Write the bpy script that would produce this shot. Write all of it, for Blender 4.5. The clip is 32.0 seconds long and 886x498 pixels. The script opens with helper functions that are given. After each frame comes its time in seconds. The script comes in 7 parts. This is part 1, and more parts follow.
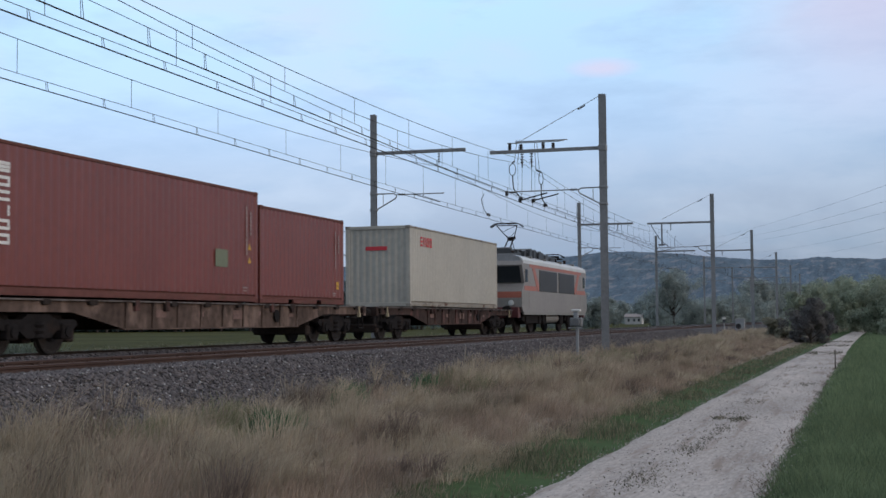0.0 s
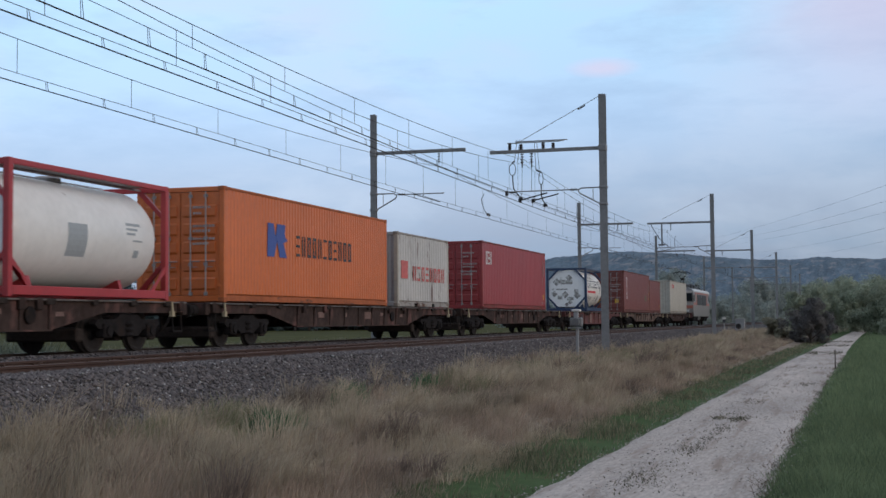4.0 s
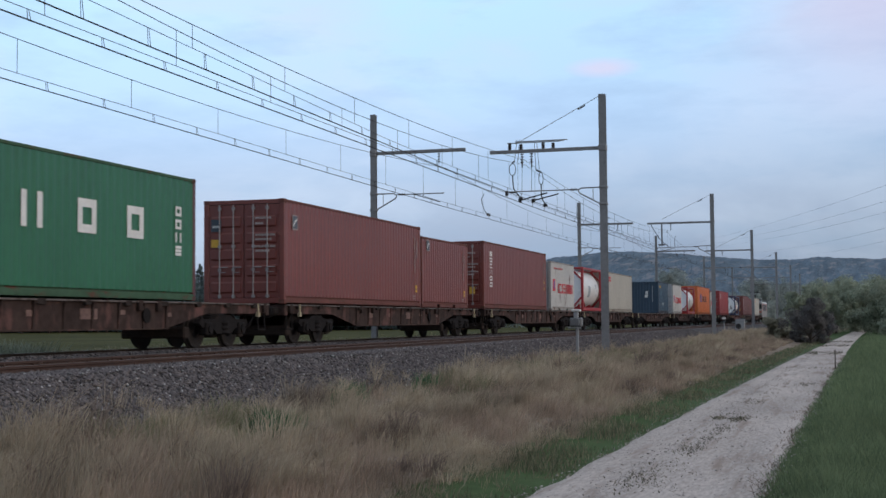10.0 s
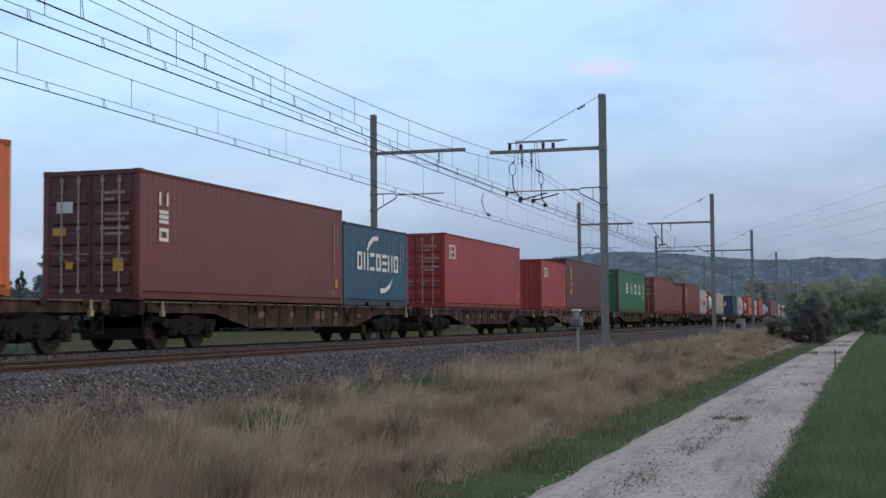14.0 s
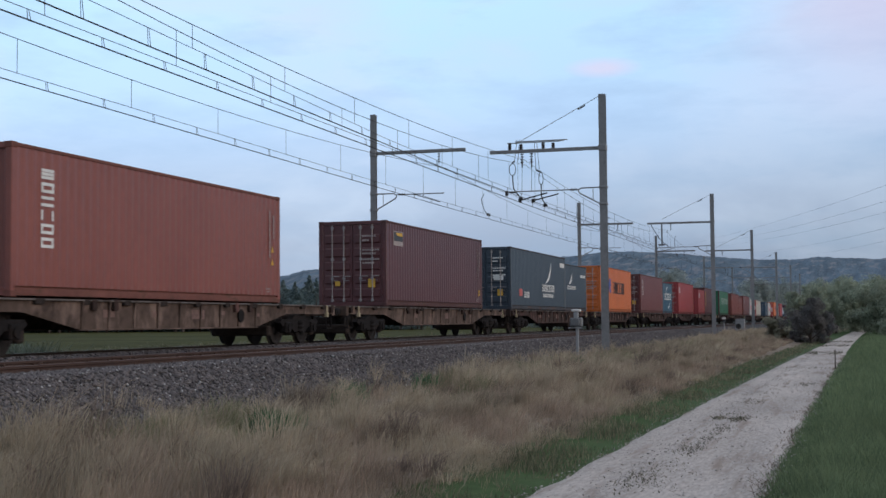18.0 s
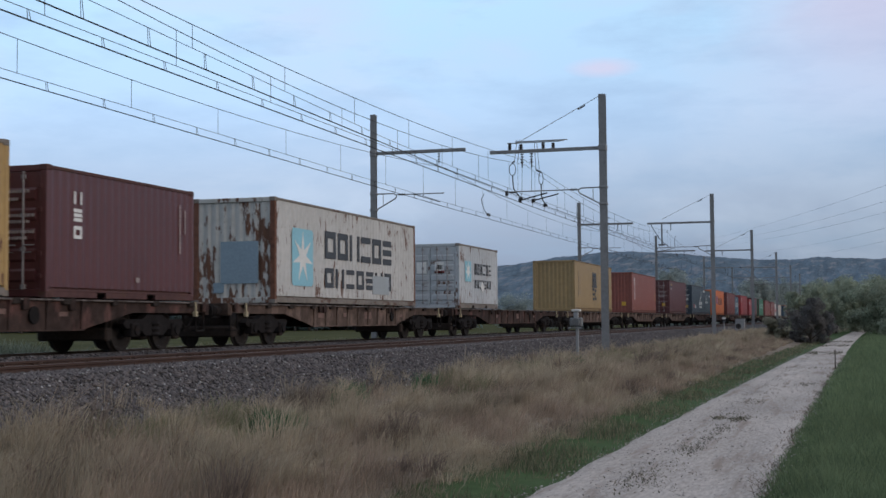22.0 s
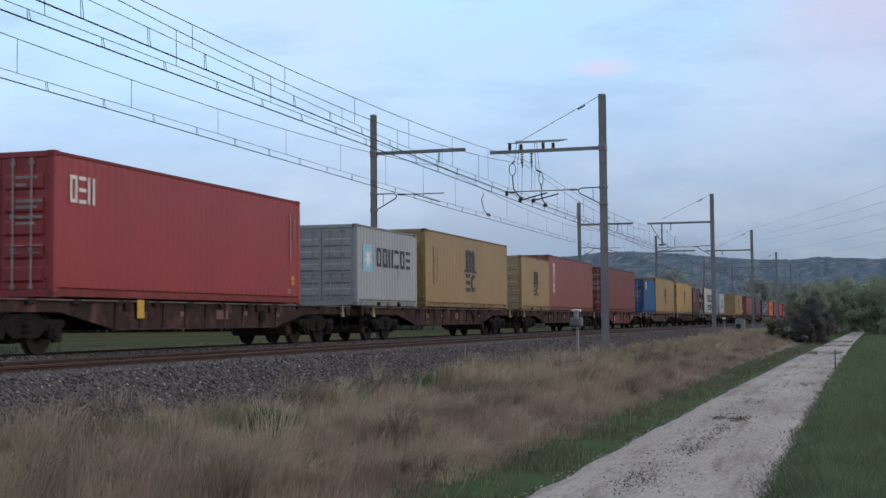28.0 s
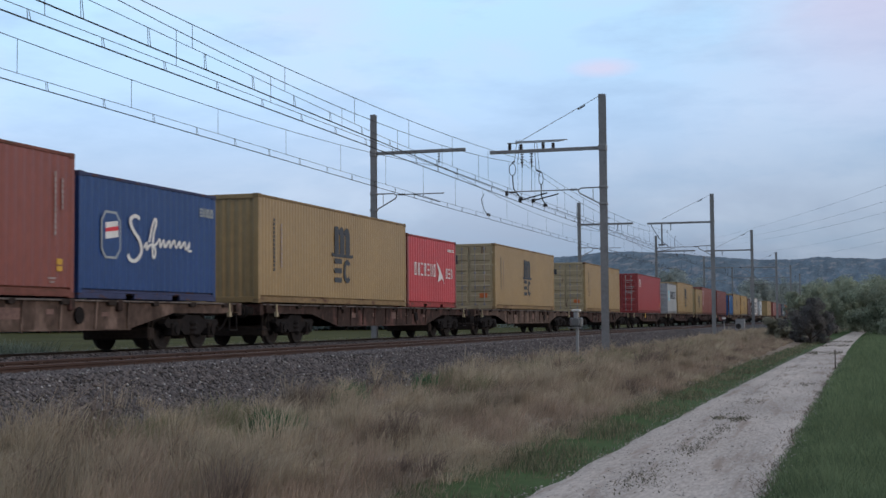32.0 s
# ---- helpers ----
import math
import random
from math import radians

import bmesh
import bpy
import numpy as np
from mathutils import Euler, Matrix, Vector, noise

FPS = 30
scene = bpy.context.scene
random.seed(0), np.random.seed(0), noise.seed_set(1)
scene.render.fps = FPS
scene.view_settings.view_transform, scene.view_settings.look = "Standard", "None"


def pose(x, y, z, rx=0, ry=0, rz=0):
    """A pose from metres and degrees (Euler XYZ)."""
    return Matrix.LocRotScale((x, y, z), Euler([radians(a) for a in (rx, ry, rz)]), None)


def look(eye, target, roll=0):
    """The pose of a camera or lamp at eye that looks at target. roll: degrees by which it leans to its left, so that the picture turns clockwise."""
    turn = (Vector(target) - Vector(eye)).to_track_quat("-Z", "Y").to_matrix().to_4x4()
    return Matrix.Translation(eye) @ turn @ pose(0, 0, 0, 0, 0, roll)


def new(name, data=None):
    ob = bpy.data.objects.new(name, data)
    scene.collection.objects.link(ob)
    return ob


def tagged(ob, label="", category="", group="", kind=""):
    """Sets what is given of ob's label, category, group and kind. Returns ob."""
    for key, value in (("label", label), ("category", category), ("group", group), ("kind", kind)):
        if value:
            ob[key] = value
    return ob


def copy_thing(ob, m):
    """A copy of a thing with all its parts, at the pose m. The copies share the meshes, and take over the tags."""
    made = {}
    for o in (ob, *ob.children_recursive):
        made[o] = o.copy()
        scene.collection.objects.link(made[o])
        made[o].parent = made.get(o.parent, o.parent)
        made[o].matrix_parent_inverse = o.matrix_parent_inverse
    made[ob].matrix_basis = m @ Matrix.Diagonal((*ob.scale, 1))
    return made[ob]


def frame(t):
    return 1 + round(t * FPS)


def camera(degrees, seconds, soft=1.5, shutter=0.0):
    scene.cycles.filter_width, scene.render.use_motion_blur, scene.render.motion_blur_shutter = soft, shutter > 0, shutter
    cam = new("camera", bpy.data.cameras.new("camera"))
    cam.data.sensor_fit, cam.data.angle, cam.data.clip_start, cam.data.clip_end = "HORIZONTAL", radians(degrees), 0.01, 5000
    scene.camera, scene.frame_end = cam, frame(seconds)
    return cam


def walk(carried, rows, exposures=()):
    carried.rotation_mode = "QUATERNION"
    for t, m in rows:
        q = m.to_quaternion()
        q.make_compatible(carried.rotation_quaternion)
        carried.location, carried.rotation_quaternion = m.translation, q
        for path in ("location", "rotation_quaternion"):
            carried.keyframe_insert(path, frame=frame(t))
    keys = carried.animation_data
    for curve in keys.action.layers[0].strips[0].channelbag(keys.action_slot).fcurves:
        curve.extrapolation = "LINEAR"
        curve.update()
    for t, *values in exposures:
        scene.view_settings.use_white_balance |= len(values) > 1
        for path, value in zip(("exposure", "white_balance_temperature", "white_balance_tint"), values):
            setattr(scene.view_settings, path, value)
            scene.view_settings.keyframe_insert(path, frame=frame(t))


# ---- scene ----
# ---- camera: fixed beside a farm track, looking along a double railway line ----
EYE_Z = 0.60
RAIL_FAR, RAIL_NEAR = -15.97, -12.40      # centre lines of the two tracks
yaw, pitch = radians(16.857), radians(3.104)
eye = Vector((0.0, 0.0, EYE_Z))
aim = eye + Vector((-math.sin(yaw) * math.cos(pitch), math.cos(yaw) * math.cos(pitch), math.sin(pitch))) * 50
cam = camera(36.75, 32.0, soft=1.5, shutter=0.12)
walk(cam, [(0.0, look(eye, aim, -0.473)), (32.0, look(eye, aim, -0.473))], [
    (0.0, 0.03, 6500, 10), (2.0, -0.02, 6500, 10), (3.0, 0.0, 6500, 10), (6.0, -0.04, 6500, 10), (8.0, -0.03, 6500, 10), (10.0, 0.05, 6500, 10),
    (11.0, 0.07, 6500, 10), (14.0, 0.07, 6500, 10), (17.0, 0.07, 6500, 10), (18.0, 0.05, 6500, 10), (19.0, 0.03, 6500, 10), (21.0, -0.07, 6500, 10),
    (22.0, -0.04, 6500, 10), (25.0, 0.0, 6500, 10), (28.0, 0.02, 6500, 10), (31.0, 0.0, 6500, 10), (32.0, 0.0, 6500, 10)])

# ---- world and sun: a bright, thinly clouded evening sky ----
world = bpy.data.worlds.new("evening_sky")
scene.world = world
world.use_nodes = True
wt = world.node_tree
wt.nodes.clear()


def wnode(kind, **kw):
    n = wt.nodes.new(kind)
    for k, v in kw.items():
        n.inputs[k].default_value = v
    return n


def ramp_stops(ramp, stops):
    els = ramp.color_ramp.elements
    while len(els) < len(stops):
        els.new(0.5)
    for e, (pos, col) in zip(els, stops):
        e.position = pos
        e.color = (*col, 1) if len(col) == 3 else col


sky = wt.nodes.new("ShaderNodeTexSky")
sky.sky_type = "NISHITA"
sky.sun_disc = False
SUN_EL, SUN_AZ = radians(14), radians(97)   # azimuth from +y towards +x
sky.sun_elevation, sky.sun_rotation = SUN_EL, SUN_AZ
sky_scaled = wt.nodes.new("ShaderNodeVectorMath")
sky_scaled.operation = "SCALE"
sky_scaled.inputs["Scale"].default_value = 0.10
tc = wt.nodes.new("ShaderNodeTexCoord")
sep = wt.nodes.new("ShaderNodeSeparateXYZ")
grad = wt.nodes.new("ShaderNodeValToRGB")
ramp_stops(grad, [(0.0, (0.25, 0.335, 0.52)), (0.04, (0.305, 0.395, 0.60)), (0.09, (0.43, 0.54, 0.75)), (0.15, (0.475, 0.66, 0.93)), (0.25, (0.49, 0.765, 1.03)), (0.42, (0.56, 0.62, 0.70)), (1.0, (0.60, 0.58, 0.57))])
squash = wt.nodes.new("ShaderNodeMapping")
squash.inputs["Scale"].default_value = (3.4, 3.4, 8.0)
n1 = wnode("ShaderNodeTexNoise", Scale=1.3, Detail=5.0, Roughness=0.55, Distortion=0.4)
cl1 = wt.nodes.new("ShaderNodeValToRGB")
ramp_stops(cl1, [(0.44, (0, 0, 0)), (0.66, (0.95, 0.95, 0.95))])
mixc = wt.nodes.new("ShaderNodeMix")
mixc.data_type = "RGBA"
mixc.inputs["B"].default_value = (0.55, 0.675, 0.89, 1)
squash2 = wt.nodes.new("ShaderNodeMapping")
squash2.inputs["Scale"].default_value = (3.0, 3.0, 11.0)
squash2.inputs["Location"].default_value = (3.1, 1.7, 0.4)
n2 = wnode("ShaderNodeTexNoise", Scale=2.3, Detail=6.0, Roughness=0.6)
cl2 = wt.nodes.new("ShaderNodeValToRGB")
ramp_stops(cl2, [(0.46, (0, 0, 0)), (0.74, (0.75, 0.75, 0.75))])
mixd = wt.nodes.new("ShaderNodeMix")
mixd.data_type = "RGBA"
mixd.inputs["B"].default_value = (0.35, 0.505, 0.75, 1)
rosy = wt.nodes.new("ShaderNodeVectorMath")      # one small cloud still catches rosy light
rosy.operation = "SUBTRACT"
rosy.inputs[1].default_value = (-0.1690, 0.9675, 0.1860)
rosy_s = wt.nodes.new("ShaderNodeVectorMath")
rosy_s.operation = "MULTIPLY"
rosy_s.inputs[1].default_value = (1.0, 1.0, 3.6)
rosy_n = wt.nodes.new("ShaderNodeVectorMath")
rosy_n.operation = "LENGTH"
rosy_m = wt.nodes.new("ShaderNodeMapRange")
rosy_m.inputs["From Min"].default_value, rosy_m.inputs["From Max"].default_value = 0.030, 0.006
rosy_m.inputs["To Max"].default_value = 1.1
rosy_x = wt.nodes.new("ShaderNodeMath")
rosy_x.operation = "MULTIPLY"
mixr = wt.nodes.new("ShaderNodeMix")
mixr.data_type = "RGBA"
mixr.inputs["B"].default_value = (0.80, 0.60, 0.74, 1)
glow = wt.nodes.new("ShaderNodeVectorMath")      # a wide veil of cloud, faintly pink
glow.operation = "DISTANCE"
glow.inputs[1].default_value = (0.020, 0.972, 0.232)
glow_m = wt.nodes.new("ShaderNodeMapRange")
glow_m.inputs["From Min"].default_value, glow_m.inputs["From Max"].default_value = 0.11, 0.01
glow_m.inputs["To Max"].default_value = 0.6
mixg = wt.nodes.new("ShaderNodeMix")
mixg.data_type = "RGBA"
mixg.inputs["B"].default_value = (0.66, 0.60, 0.80, 1)
bank = wt.nodes.new("ShaderNodeMapRange")      # cloud thickens from one side of the sky to the other
bank.inputs["From Min"].default_value, bank.inputs["From Max"].default_value = -0.5, 0.12
bank.inputs["To Min"].default_value, bank.inputs["To Max"].default_value = 1.03, 0.88
bank_x = wt.nodes.new("ShaderNodeMapRange")      # and lies thickest low over the hills
bank_x.inputs["From Min"].default_value, bank_x.inputs["From Max"].default_value = -0.30, 0.05
bank_x.inputs["To Min"].default_value = 0.6
bank_z = wt.nodes.new("ShaderNodeMapRange")
bank_z.inputs["From Min"].default_value, bank_z.inputs["From Max"].default_value = 0.16, 0.05
bank_z.inputs["To Max"].default_value = 0.31
bank_low = wt.nodes.new("ShaderNodeMath")
bank_low.operation = "MULTIPLY"
bank_sum = wt.nodes.new("ShaderNodeMath")
bank_sum.operation = "SUBTRACT"
banked = wt.nodes.new("ShaderNodeVectorMath")
banked.operation = "SCALE"
mixs = wt.nodes.new("ShaderNodeMix")
mixs.data_type = "RGBA"
mixs.inputs["Factor"].default_value = 0.85
bg = wnode("ShaderNodeBackground", Strength=1.0)
wo = wt.nodes.new("ShaderNodeOutputWorld")
L = wt.links.new
L(tc.outputs["Generated"], sep.inputs[0])
L(sep.outputs["Z"], grad.inputs[0])
L(tc.outputs["Generated"], squash.inputs[0])
L(squash.outputs[0], n1.inputs["Vector"])
L(n1.outputs["Fac"], cl1.inputs[0])
L(cl1.outputs[0], mixc.inputs["Factor"])
L(grad.outputs[0], mixc.inputs["A"])
L(tc.outputs["Generated"], squash2.inputs[0])
L(squash2.outputs[0], n2.inputs["Vector"])
L(n2.outputs["Fac"], cl2.inputs[0])
L(cl2.outputs[0], mixd.inputs["Factor"])
L(mixc.outputs["Result"], mixd.inputs["A"])
L(sky.outputs[0], sky_scaled.inputs[0])
L(sky_scaled.outputs[0], mixs.inputs["A"])
L(tc.outputs["Generated"], rosy.inputs[0])
L(rosy.outputs[0], rosy_s.inputs[0])
L(rosy_s.outputs[0], rosy_n.inputs[0])
L(rosy_n.outputs["Value"], rosy_m.inputs["Value"])
L(rosy_m.outputs[0], rosy_x.inputs[0])
L(n2.outputs["Fac"], rosy_x.inputs[1])
L(rosy_x.outputs[0], mixr.inputs["Factor"])
L(mixd.outputs["Result"], mixr.inputs["A"])
L(tc.outputs["Generated"], glow.inputs[0])
L(glow.outputs["Value"], glow_m.inputs["Value"])
L(glow_m.outputs[0], mixg.inputs["Factor"])
L(mixr.outputs["Result"], mixg.inputs["A"])
L(sep.outputs["X"], bank.inputs["Value"])
L(mixg.outputs["Result"], banked.inputs[0])
L(sep.outputs["X"], bank_x.inputs["Value"])
L(sep.outputs["Z"], bank_z.inputs["Value"])
L(bank_x.outputs[0], bank_low.inputs[0])
L(bank_z.outputs[0], bank_low.inputs[1])
L(bank.outputs[0], bank_sum.inputs[0])
L(bank_low.outputs[0], bank_sum.inputs[1])
L(bank_sum.outputs[0], banked.inputs["Scale"])
L(banked.outputs[0], mixs.inputs["B"])
dusk = wt.nodes.new("ShaderNodeMapRange")      # the sky darkens towards the night side, behind the viewer
dusk.inputs["From Min"].default_value, dusk.inputs["From Max"].default_value = -0.9, 0.45
dusk.inputs["To Min"].default_value, dusk.inputs["To Max"].default_value = 0.87, 1.24
dim = wt.nodes.new("ShaderNodeVectorMath")
dim.operation = "SCALE"
L(sep.outputs["Y"], dusk.inputs["Value"])
L(dusk.outputs[0], dim.inputs["Scale"])
L(mixs.outputs["Result"], dim.inputs[0])
L(dim.outputs[0], bg.inputs["Color"])
L(bg.outputs[0], wo.inputs["Surface"])

sun_data = bpy.data.lights.new("sun", "SUN")
sun_data.energy, sun_data.angle, sun_data.color = 0.85, radians(28), (1.0, 0.83, 0.70)
sun = new("sun", sun_data)
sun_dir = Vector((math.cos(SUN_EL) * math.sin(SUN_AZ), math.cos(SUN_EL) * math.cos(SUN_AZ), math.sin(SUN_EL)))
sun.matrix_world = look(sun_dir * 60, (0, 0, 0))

# ---- materials ----


def material(name, base, rough=0.6, metal=0.0, vary=0.25, big=0.6, fine=14.0, stain=None, stain_cut=0.62, stain_soft=0.12, stain_scale=(1.5, 1.5, 0.5), bump=0.15, bump_scale=60.0, island=0.0, piece=0.0, second=None, thin=0.0, spec=0.35, gather=0.0):
    """Painted or natural surface: base colour varied at two scales, stains with shapes of their own, fine relief."""
    m = bpy.data.materials.new(name)
    m.use_nodes = True
    nt = m.node_tree
    b = nt.nodes["Principled BSDF"]
    lk = nt.links.new
    co = nt.nodes.new("ShaderNodeTexCoord")
    na = nt.nodes.new("ShaderNodeTexNoise")
    na.inputs["Scale"].default_value, na.inputs["Detail"].default_value = big, 6
    nb = nt.nodes.new("ShaderNodeTexNoise")
    nb.inputs["Scale"].default_value, nb.inputs["Detail"].default_value = fine, 4
    lk(co.outputs["Object"], na.inputs["Vector"])
    lk(co.outputs["Object"], nb.inputs["Vector"])
    add = nt.nodes.new("ShaderNodeMath")
    add.operation = "ADD"
    lk(na.outputs["Fac"], add.inputs[0])
    lk(nb.outputs["Fac"], add.inputs[1])
    mr = nt.nodes.new("ShaderNodeMapRange")
    mr.inputs["From Min"].default_value, mr.inputs["From Max"].default_value = 0.65, 1.35
    mr.inputs["To Min"].default_value, mr.inputs["To Max"].default_value = 1 - vary, 1 + vary
    lk(add.outputs[0], mr.inputs["Value"])
    last = mr.outputs[0]
    if island or piece:
        src = nt.nodes.new("ShaderNodeNewGeometry").outputs["Random Per Island"] if island else nt.nodes.new("ShaderNodeObjectInfo").outputs["Random"]
        amount = island or piece
        m2 = nt.nodes.new("ShaderNodeMapRange")
        m2.inputs["To Min"].default_value, m2.inputs["To Max"].default_value = 1 - amount, 1 + amount
        lk(src, m2.inputs["Value"])
        mul = nt.nodes.new("ShaderNodeMath")
        mul.operation = "MULTIPLY"
        lk(last, mul.inputs[0])
        lk(m2.outputs[0], mul.inputs[1])
        last = mul.outputs[0]
    rgb = nt.nodes.new("ShaderNodeRGB")
    rgb.outputs[0].default_value = (*base, 1)
    colour = rgb.outputs[0]
    if second:
        mx0 = nt.nodes.new("ShaderNodeMix")
        mx0.data_type = "RGBA"
        mx0.inputs["B"].default_value = (*second, 1)
        lk(colour, mx0.inputs["A"])
        if island:
            lk(src, mx0.inputs["Factor"])
        else:
            rr = nt.nodes.new("ShaderNodeMapRange")
            rr.inputs["From Min"].default_value, rr.inputs["From Max"].default_value = 0.42, 0.58
            lk(na.outputs["Fac"], rr.inputs["Value"])
            lk(rr.outputs[0], mx0.inputs["Factor"])
        colour = mx0.outputs["Result"]
    vm = nt.nodes.new("ShaderNodeVectorMath")
    vm.operation = "SCALE"
    lk(colour, vm.inputs[0])
    lk(last, vm.inputs["Scale"])
    colour = vm.outputs[0]
    if stain:
        mp = nt.nodes.new("ShaderNodeMapping")
        mp.inputs["Scale"].default_value = stain_scale
        ns = nt.nodes.new("ShaderNodeTexNoise")
        ns.inputs["Scale"].default_value, ns.inputs["Detail"].default_value, ns.inputs["Roughness"].default_value = 2.0, 7, 0.62
        lk(co.outputs["Object"], mp.inputs[0])
        oi = nt.nodes.new("ShaderNodeObjectInfo")
        off = nt.nodes.new("ShaderNodeVectorMath")
        off.operation = "ADD"
        shift = nt.nodes.new("ShaderNodeMath")
        shift.operation = "MULTIPLY"
        shift.inputs[1].default_value = 40.0
        lk(oi.outputs["Random"], shift.inputs[0])
        lk(mp.outputs[0], off.inputs[0])
        lk(shift.outputs[0], off.inputs[1])
        lk(off.outputs[0], ns.inputs["Vector"])
        rs = nt.nodes.new("ShaderNodeMapRange")
        rs.inputs["From Min"].default_value, rs.inputs["From Max"].default_value = stain_cut, stain_cut + stain_soft
        spread = ns.outputs["Fac"]
        if gather:      # stains crowd together in some places and spare others
            ng = nt.nodes.new("ShaderNodeTexNoise")
            ng.inputs["Scale"].default_value, ng.inputs["Detail"].default_value = 0.9, 3
            lk(co.outputs["Object"], ng.inputs["Vector"])
            mg = nt.nodes.new("ShaderNodeMath")
            mg.operation = "MULTIPLY_ADD"
            mg.inputs[1].default_value = gather
            lk(ng.outputs["Fac"], mg.inputs[0])
            lk(spread, mg.inputs[2])
            spread = mg.outputs[0]
            rs.inputs["From Min"].default_value += gather * 0.5
            rs.inputs["From Max"].default_value += gather * 0.5
        lk(spread, rs.inputs["Value"])
        mx = nt.nodes.new("ShaderNodeMix")
        mx.data_type = "RGBA"
        mx.inputs["B"].default_value = (*stain, 1)
        lk(rs.outputs[0], mx.inputs["Factor"])
        lk(colour, mx.inputs["A"])
        colour = mx.outputs["Result"]
    lk(colour, b.inputs["Base Color"])
    b.inputs["Roughness"].default_value, b.inputs["Metallic"].default_value = rough, metal
    b.inputs["Specular IOR Level"].default_value = spec
    if bump:
        nf = nt.nodes.new("ShaderNodeTexNoise")
        nf.inputs["Scale"].default_value, nf.inputs["Detail"].default_value = bump_scale, 3
        lk(co.outputs["Object"], nf.inputs["Vector"])
        bp = nt.nodes.new("ShaderNodeBump")
        bp.inputs["Strength"].default_value, bp.inputs["Distance"].default_value = bump, 0.01
        lk(nf.outputs["Fac"], bp.inputs["Height"])
        lk(bp.outputs[0], b.inputs["Normal"])
    if thin:      # leaves and blades let light through
        tl = nt.nodes.new("ShaderNodeBsdfTranslucent")
        ms = nt.nodes.new("ShaderNodeMixShader")
        ms.inputs[0].default_value = thin
        lk(colour, tl.inputs["Color"])
        lk(b.outputs[0], ms.inputs[1])
        lk(tl.outputs[0], ms.inputs[2])
        lk(ms.outputs[0], nt.nodes["Material Output"].inputs["Surface"])
    return m


WORN = {}


def paint(name, base, rust=0.70, rough=0.40, rust_col=(0.11, 0.048, 0.028)):
    base = tuple(0.86 * q for q in base)      # weathered
    WORN[name] = base
    return material(name, base, rough, 0, 0.16, 0.5, 5.0, rust_col, rust - 0.02, 0.10, (1.2, 1.2, 0.35), 0.04, 40, spec=0.5)


def worn(mat):
    """The same paint where feet, chains and dirt have worn it: rails along the top, corner castings."""
    key = mat.name + "_worn"
    if key not in bpy.data.materials:
        base = WORN.get(mat.name, (0.30, 0.27, 0.24))
        material(key, tuple(0.55 * a + 0.45 * b for a, b in zip(base, (0.085, 0.066, 0.060))), 0.75, 0, 0.25, 0.9, 6.0, (0.10, 0.052, 0.036), 0.55, 0.10, (2.0, 0.8, 2.0), 0.1, 40, spec=0.2)
    return bpy.data.materials[key]


OXIDE = paint("oxide_red_paint", (0.205, 0.051, 0.039))
OXIDE2 = paint("orange_brown_paint", (0.268, 0.077, 0.055))
MAROON = paint("dark_maroon_paint", (0.1126, 0.0334, 0.0343))
WINE = paint("wine_red_paint", (0.178, 0.047, 0.043))
DOOR_BEIGE = paint("dusty_beige_door_paint", (0.48, 0.375, 0.225), 0.62)
RED = paint("bright_red_paint", (0.355, 0.043, 0.043))
RED2 = paint("clear_red_paint", (0.55, 0.06, 0.065))
ORANGE = paint("orange_paint", (0.66, 0.16, 0.035), 0.72)
MUSTARD = paint("mustard_yellow_paint", (0.375, 0.252, 0.112), 0.68)
CREAM = paint("pale_cream_paint", (0.485, 0.45, 0.385), 0.74)
GREY = paint("light_grey_paint", (0.40, 0.415, 0.43), 0.66)
WHITE = paint("white_paint", (0.55, 0.53, 0.50), 0.60)
def rusty(name, base, cut):
    """Old paint with many small rust runs."""
    return material(name, base, 0.6, 0, 0.15, 0.5, 5.0, (0.13, 0.060, 0.035), cut, 0.06, (3.6, 3.6, 1.0), 0.08, 40, gather=0.55)


END_RUST = rusty("rust_eaten_white_paint", (0.50, 0.49, 0.46), 0.505)
WHITE2 = rusty("rusty_white_paint", (0.50, 0.49, 0.475), 0.60)
GREY_RUST = rusty("rusty_grey_paint", (0.46, 0.48, 0.50), 0.60)
MUSTARD_RUST = rusty("rusty_mustard_paint", (0.42, 0.275, 0.112), 0.583)
NAVY = paint("navy_blue_paint", (0.029, 0.060, 0.100), 0.74)
SLATE = paint("slate_blue_paint", (0.045, 0.062, 0.083), 0.74)
TEAL = paint("petrol_blue_paint", (0.03, 0.095, 0.155), 0.70)
BLUE = paint("mid_blue_paint", (0.015, 0.10, 0.285), 0.72)
BLUE2 = paint("royal_blue_paint", (0.020, 0.060, 0.20), 0.72)
GREEN = paint("deep_green_paint", (0.025, 0.15, 0.07), 0.74)
FRAME_RED = paint("tank_frame_red_paint", (0.42, 0.035, 0.04), 0.74)
FRAME_BLUE = paint("tank_frame_blue_paint", (0.026, 0.05, 0.115), 0.74)
TANK = material("tank_white_cladding", (0.74, 0.73, 0.71), 0.35, 0.0, 0.08, 0.8, 5, (0.30, 0.26, 0.22), 0.66, 0.1, (1.0, 0.6, 0.4), 0.03)
TANK_DIRTY = material("tank_dirty_white_cladding", (0.74, 0.71, 0.66), 0.4, 0.0, 0.10, 0.8, 5, (0.40, 0.36, 0.31), 0.60, 0.12, (1.0, 0.6, 0.6), 0.03)
TANK_END = material("white_end_sheet", (0.90, 0.89, 0.88), 0.5, 0, 0.06, 0.8, 5, (0.38, 0.36, 0.34), 0.61, 0.1, (1, 1, 1), 0.03)
GALV = material("galvanised_rod", (0.28, 0.26, 0.26), 0.5, 0.4, 0.15)
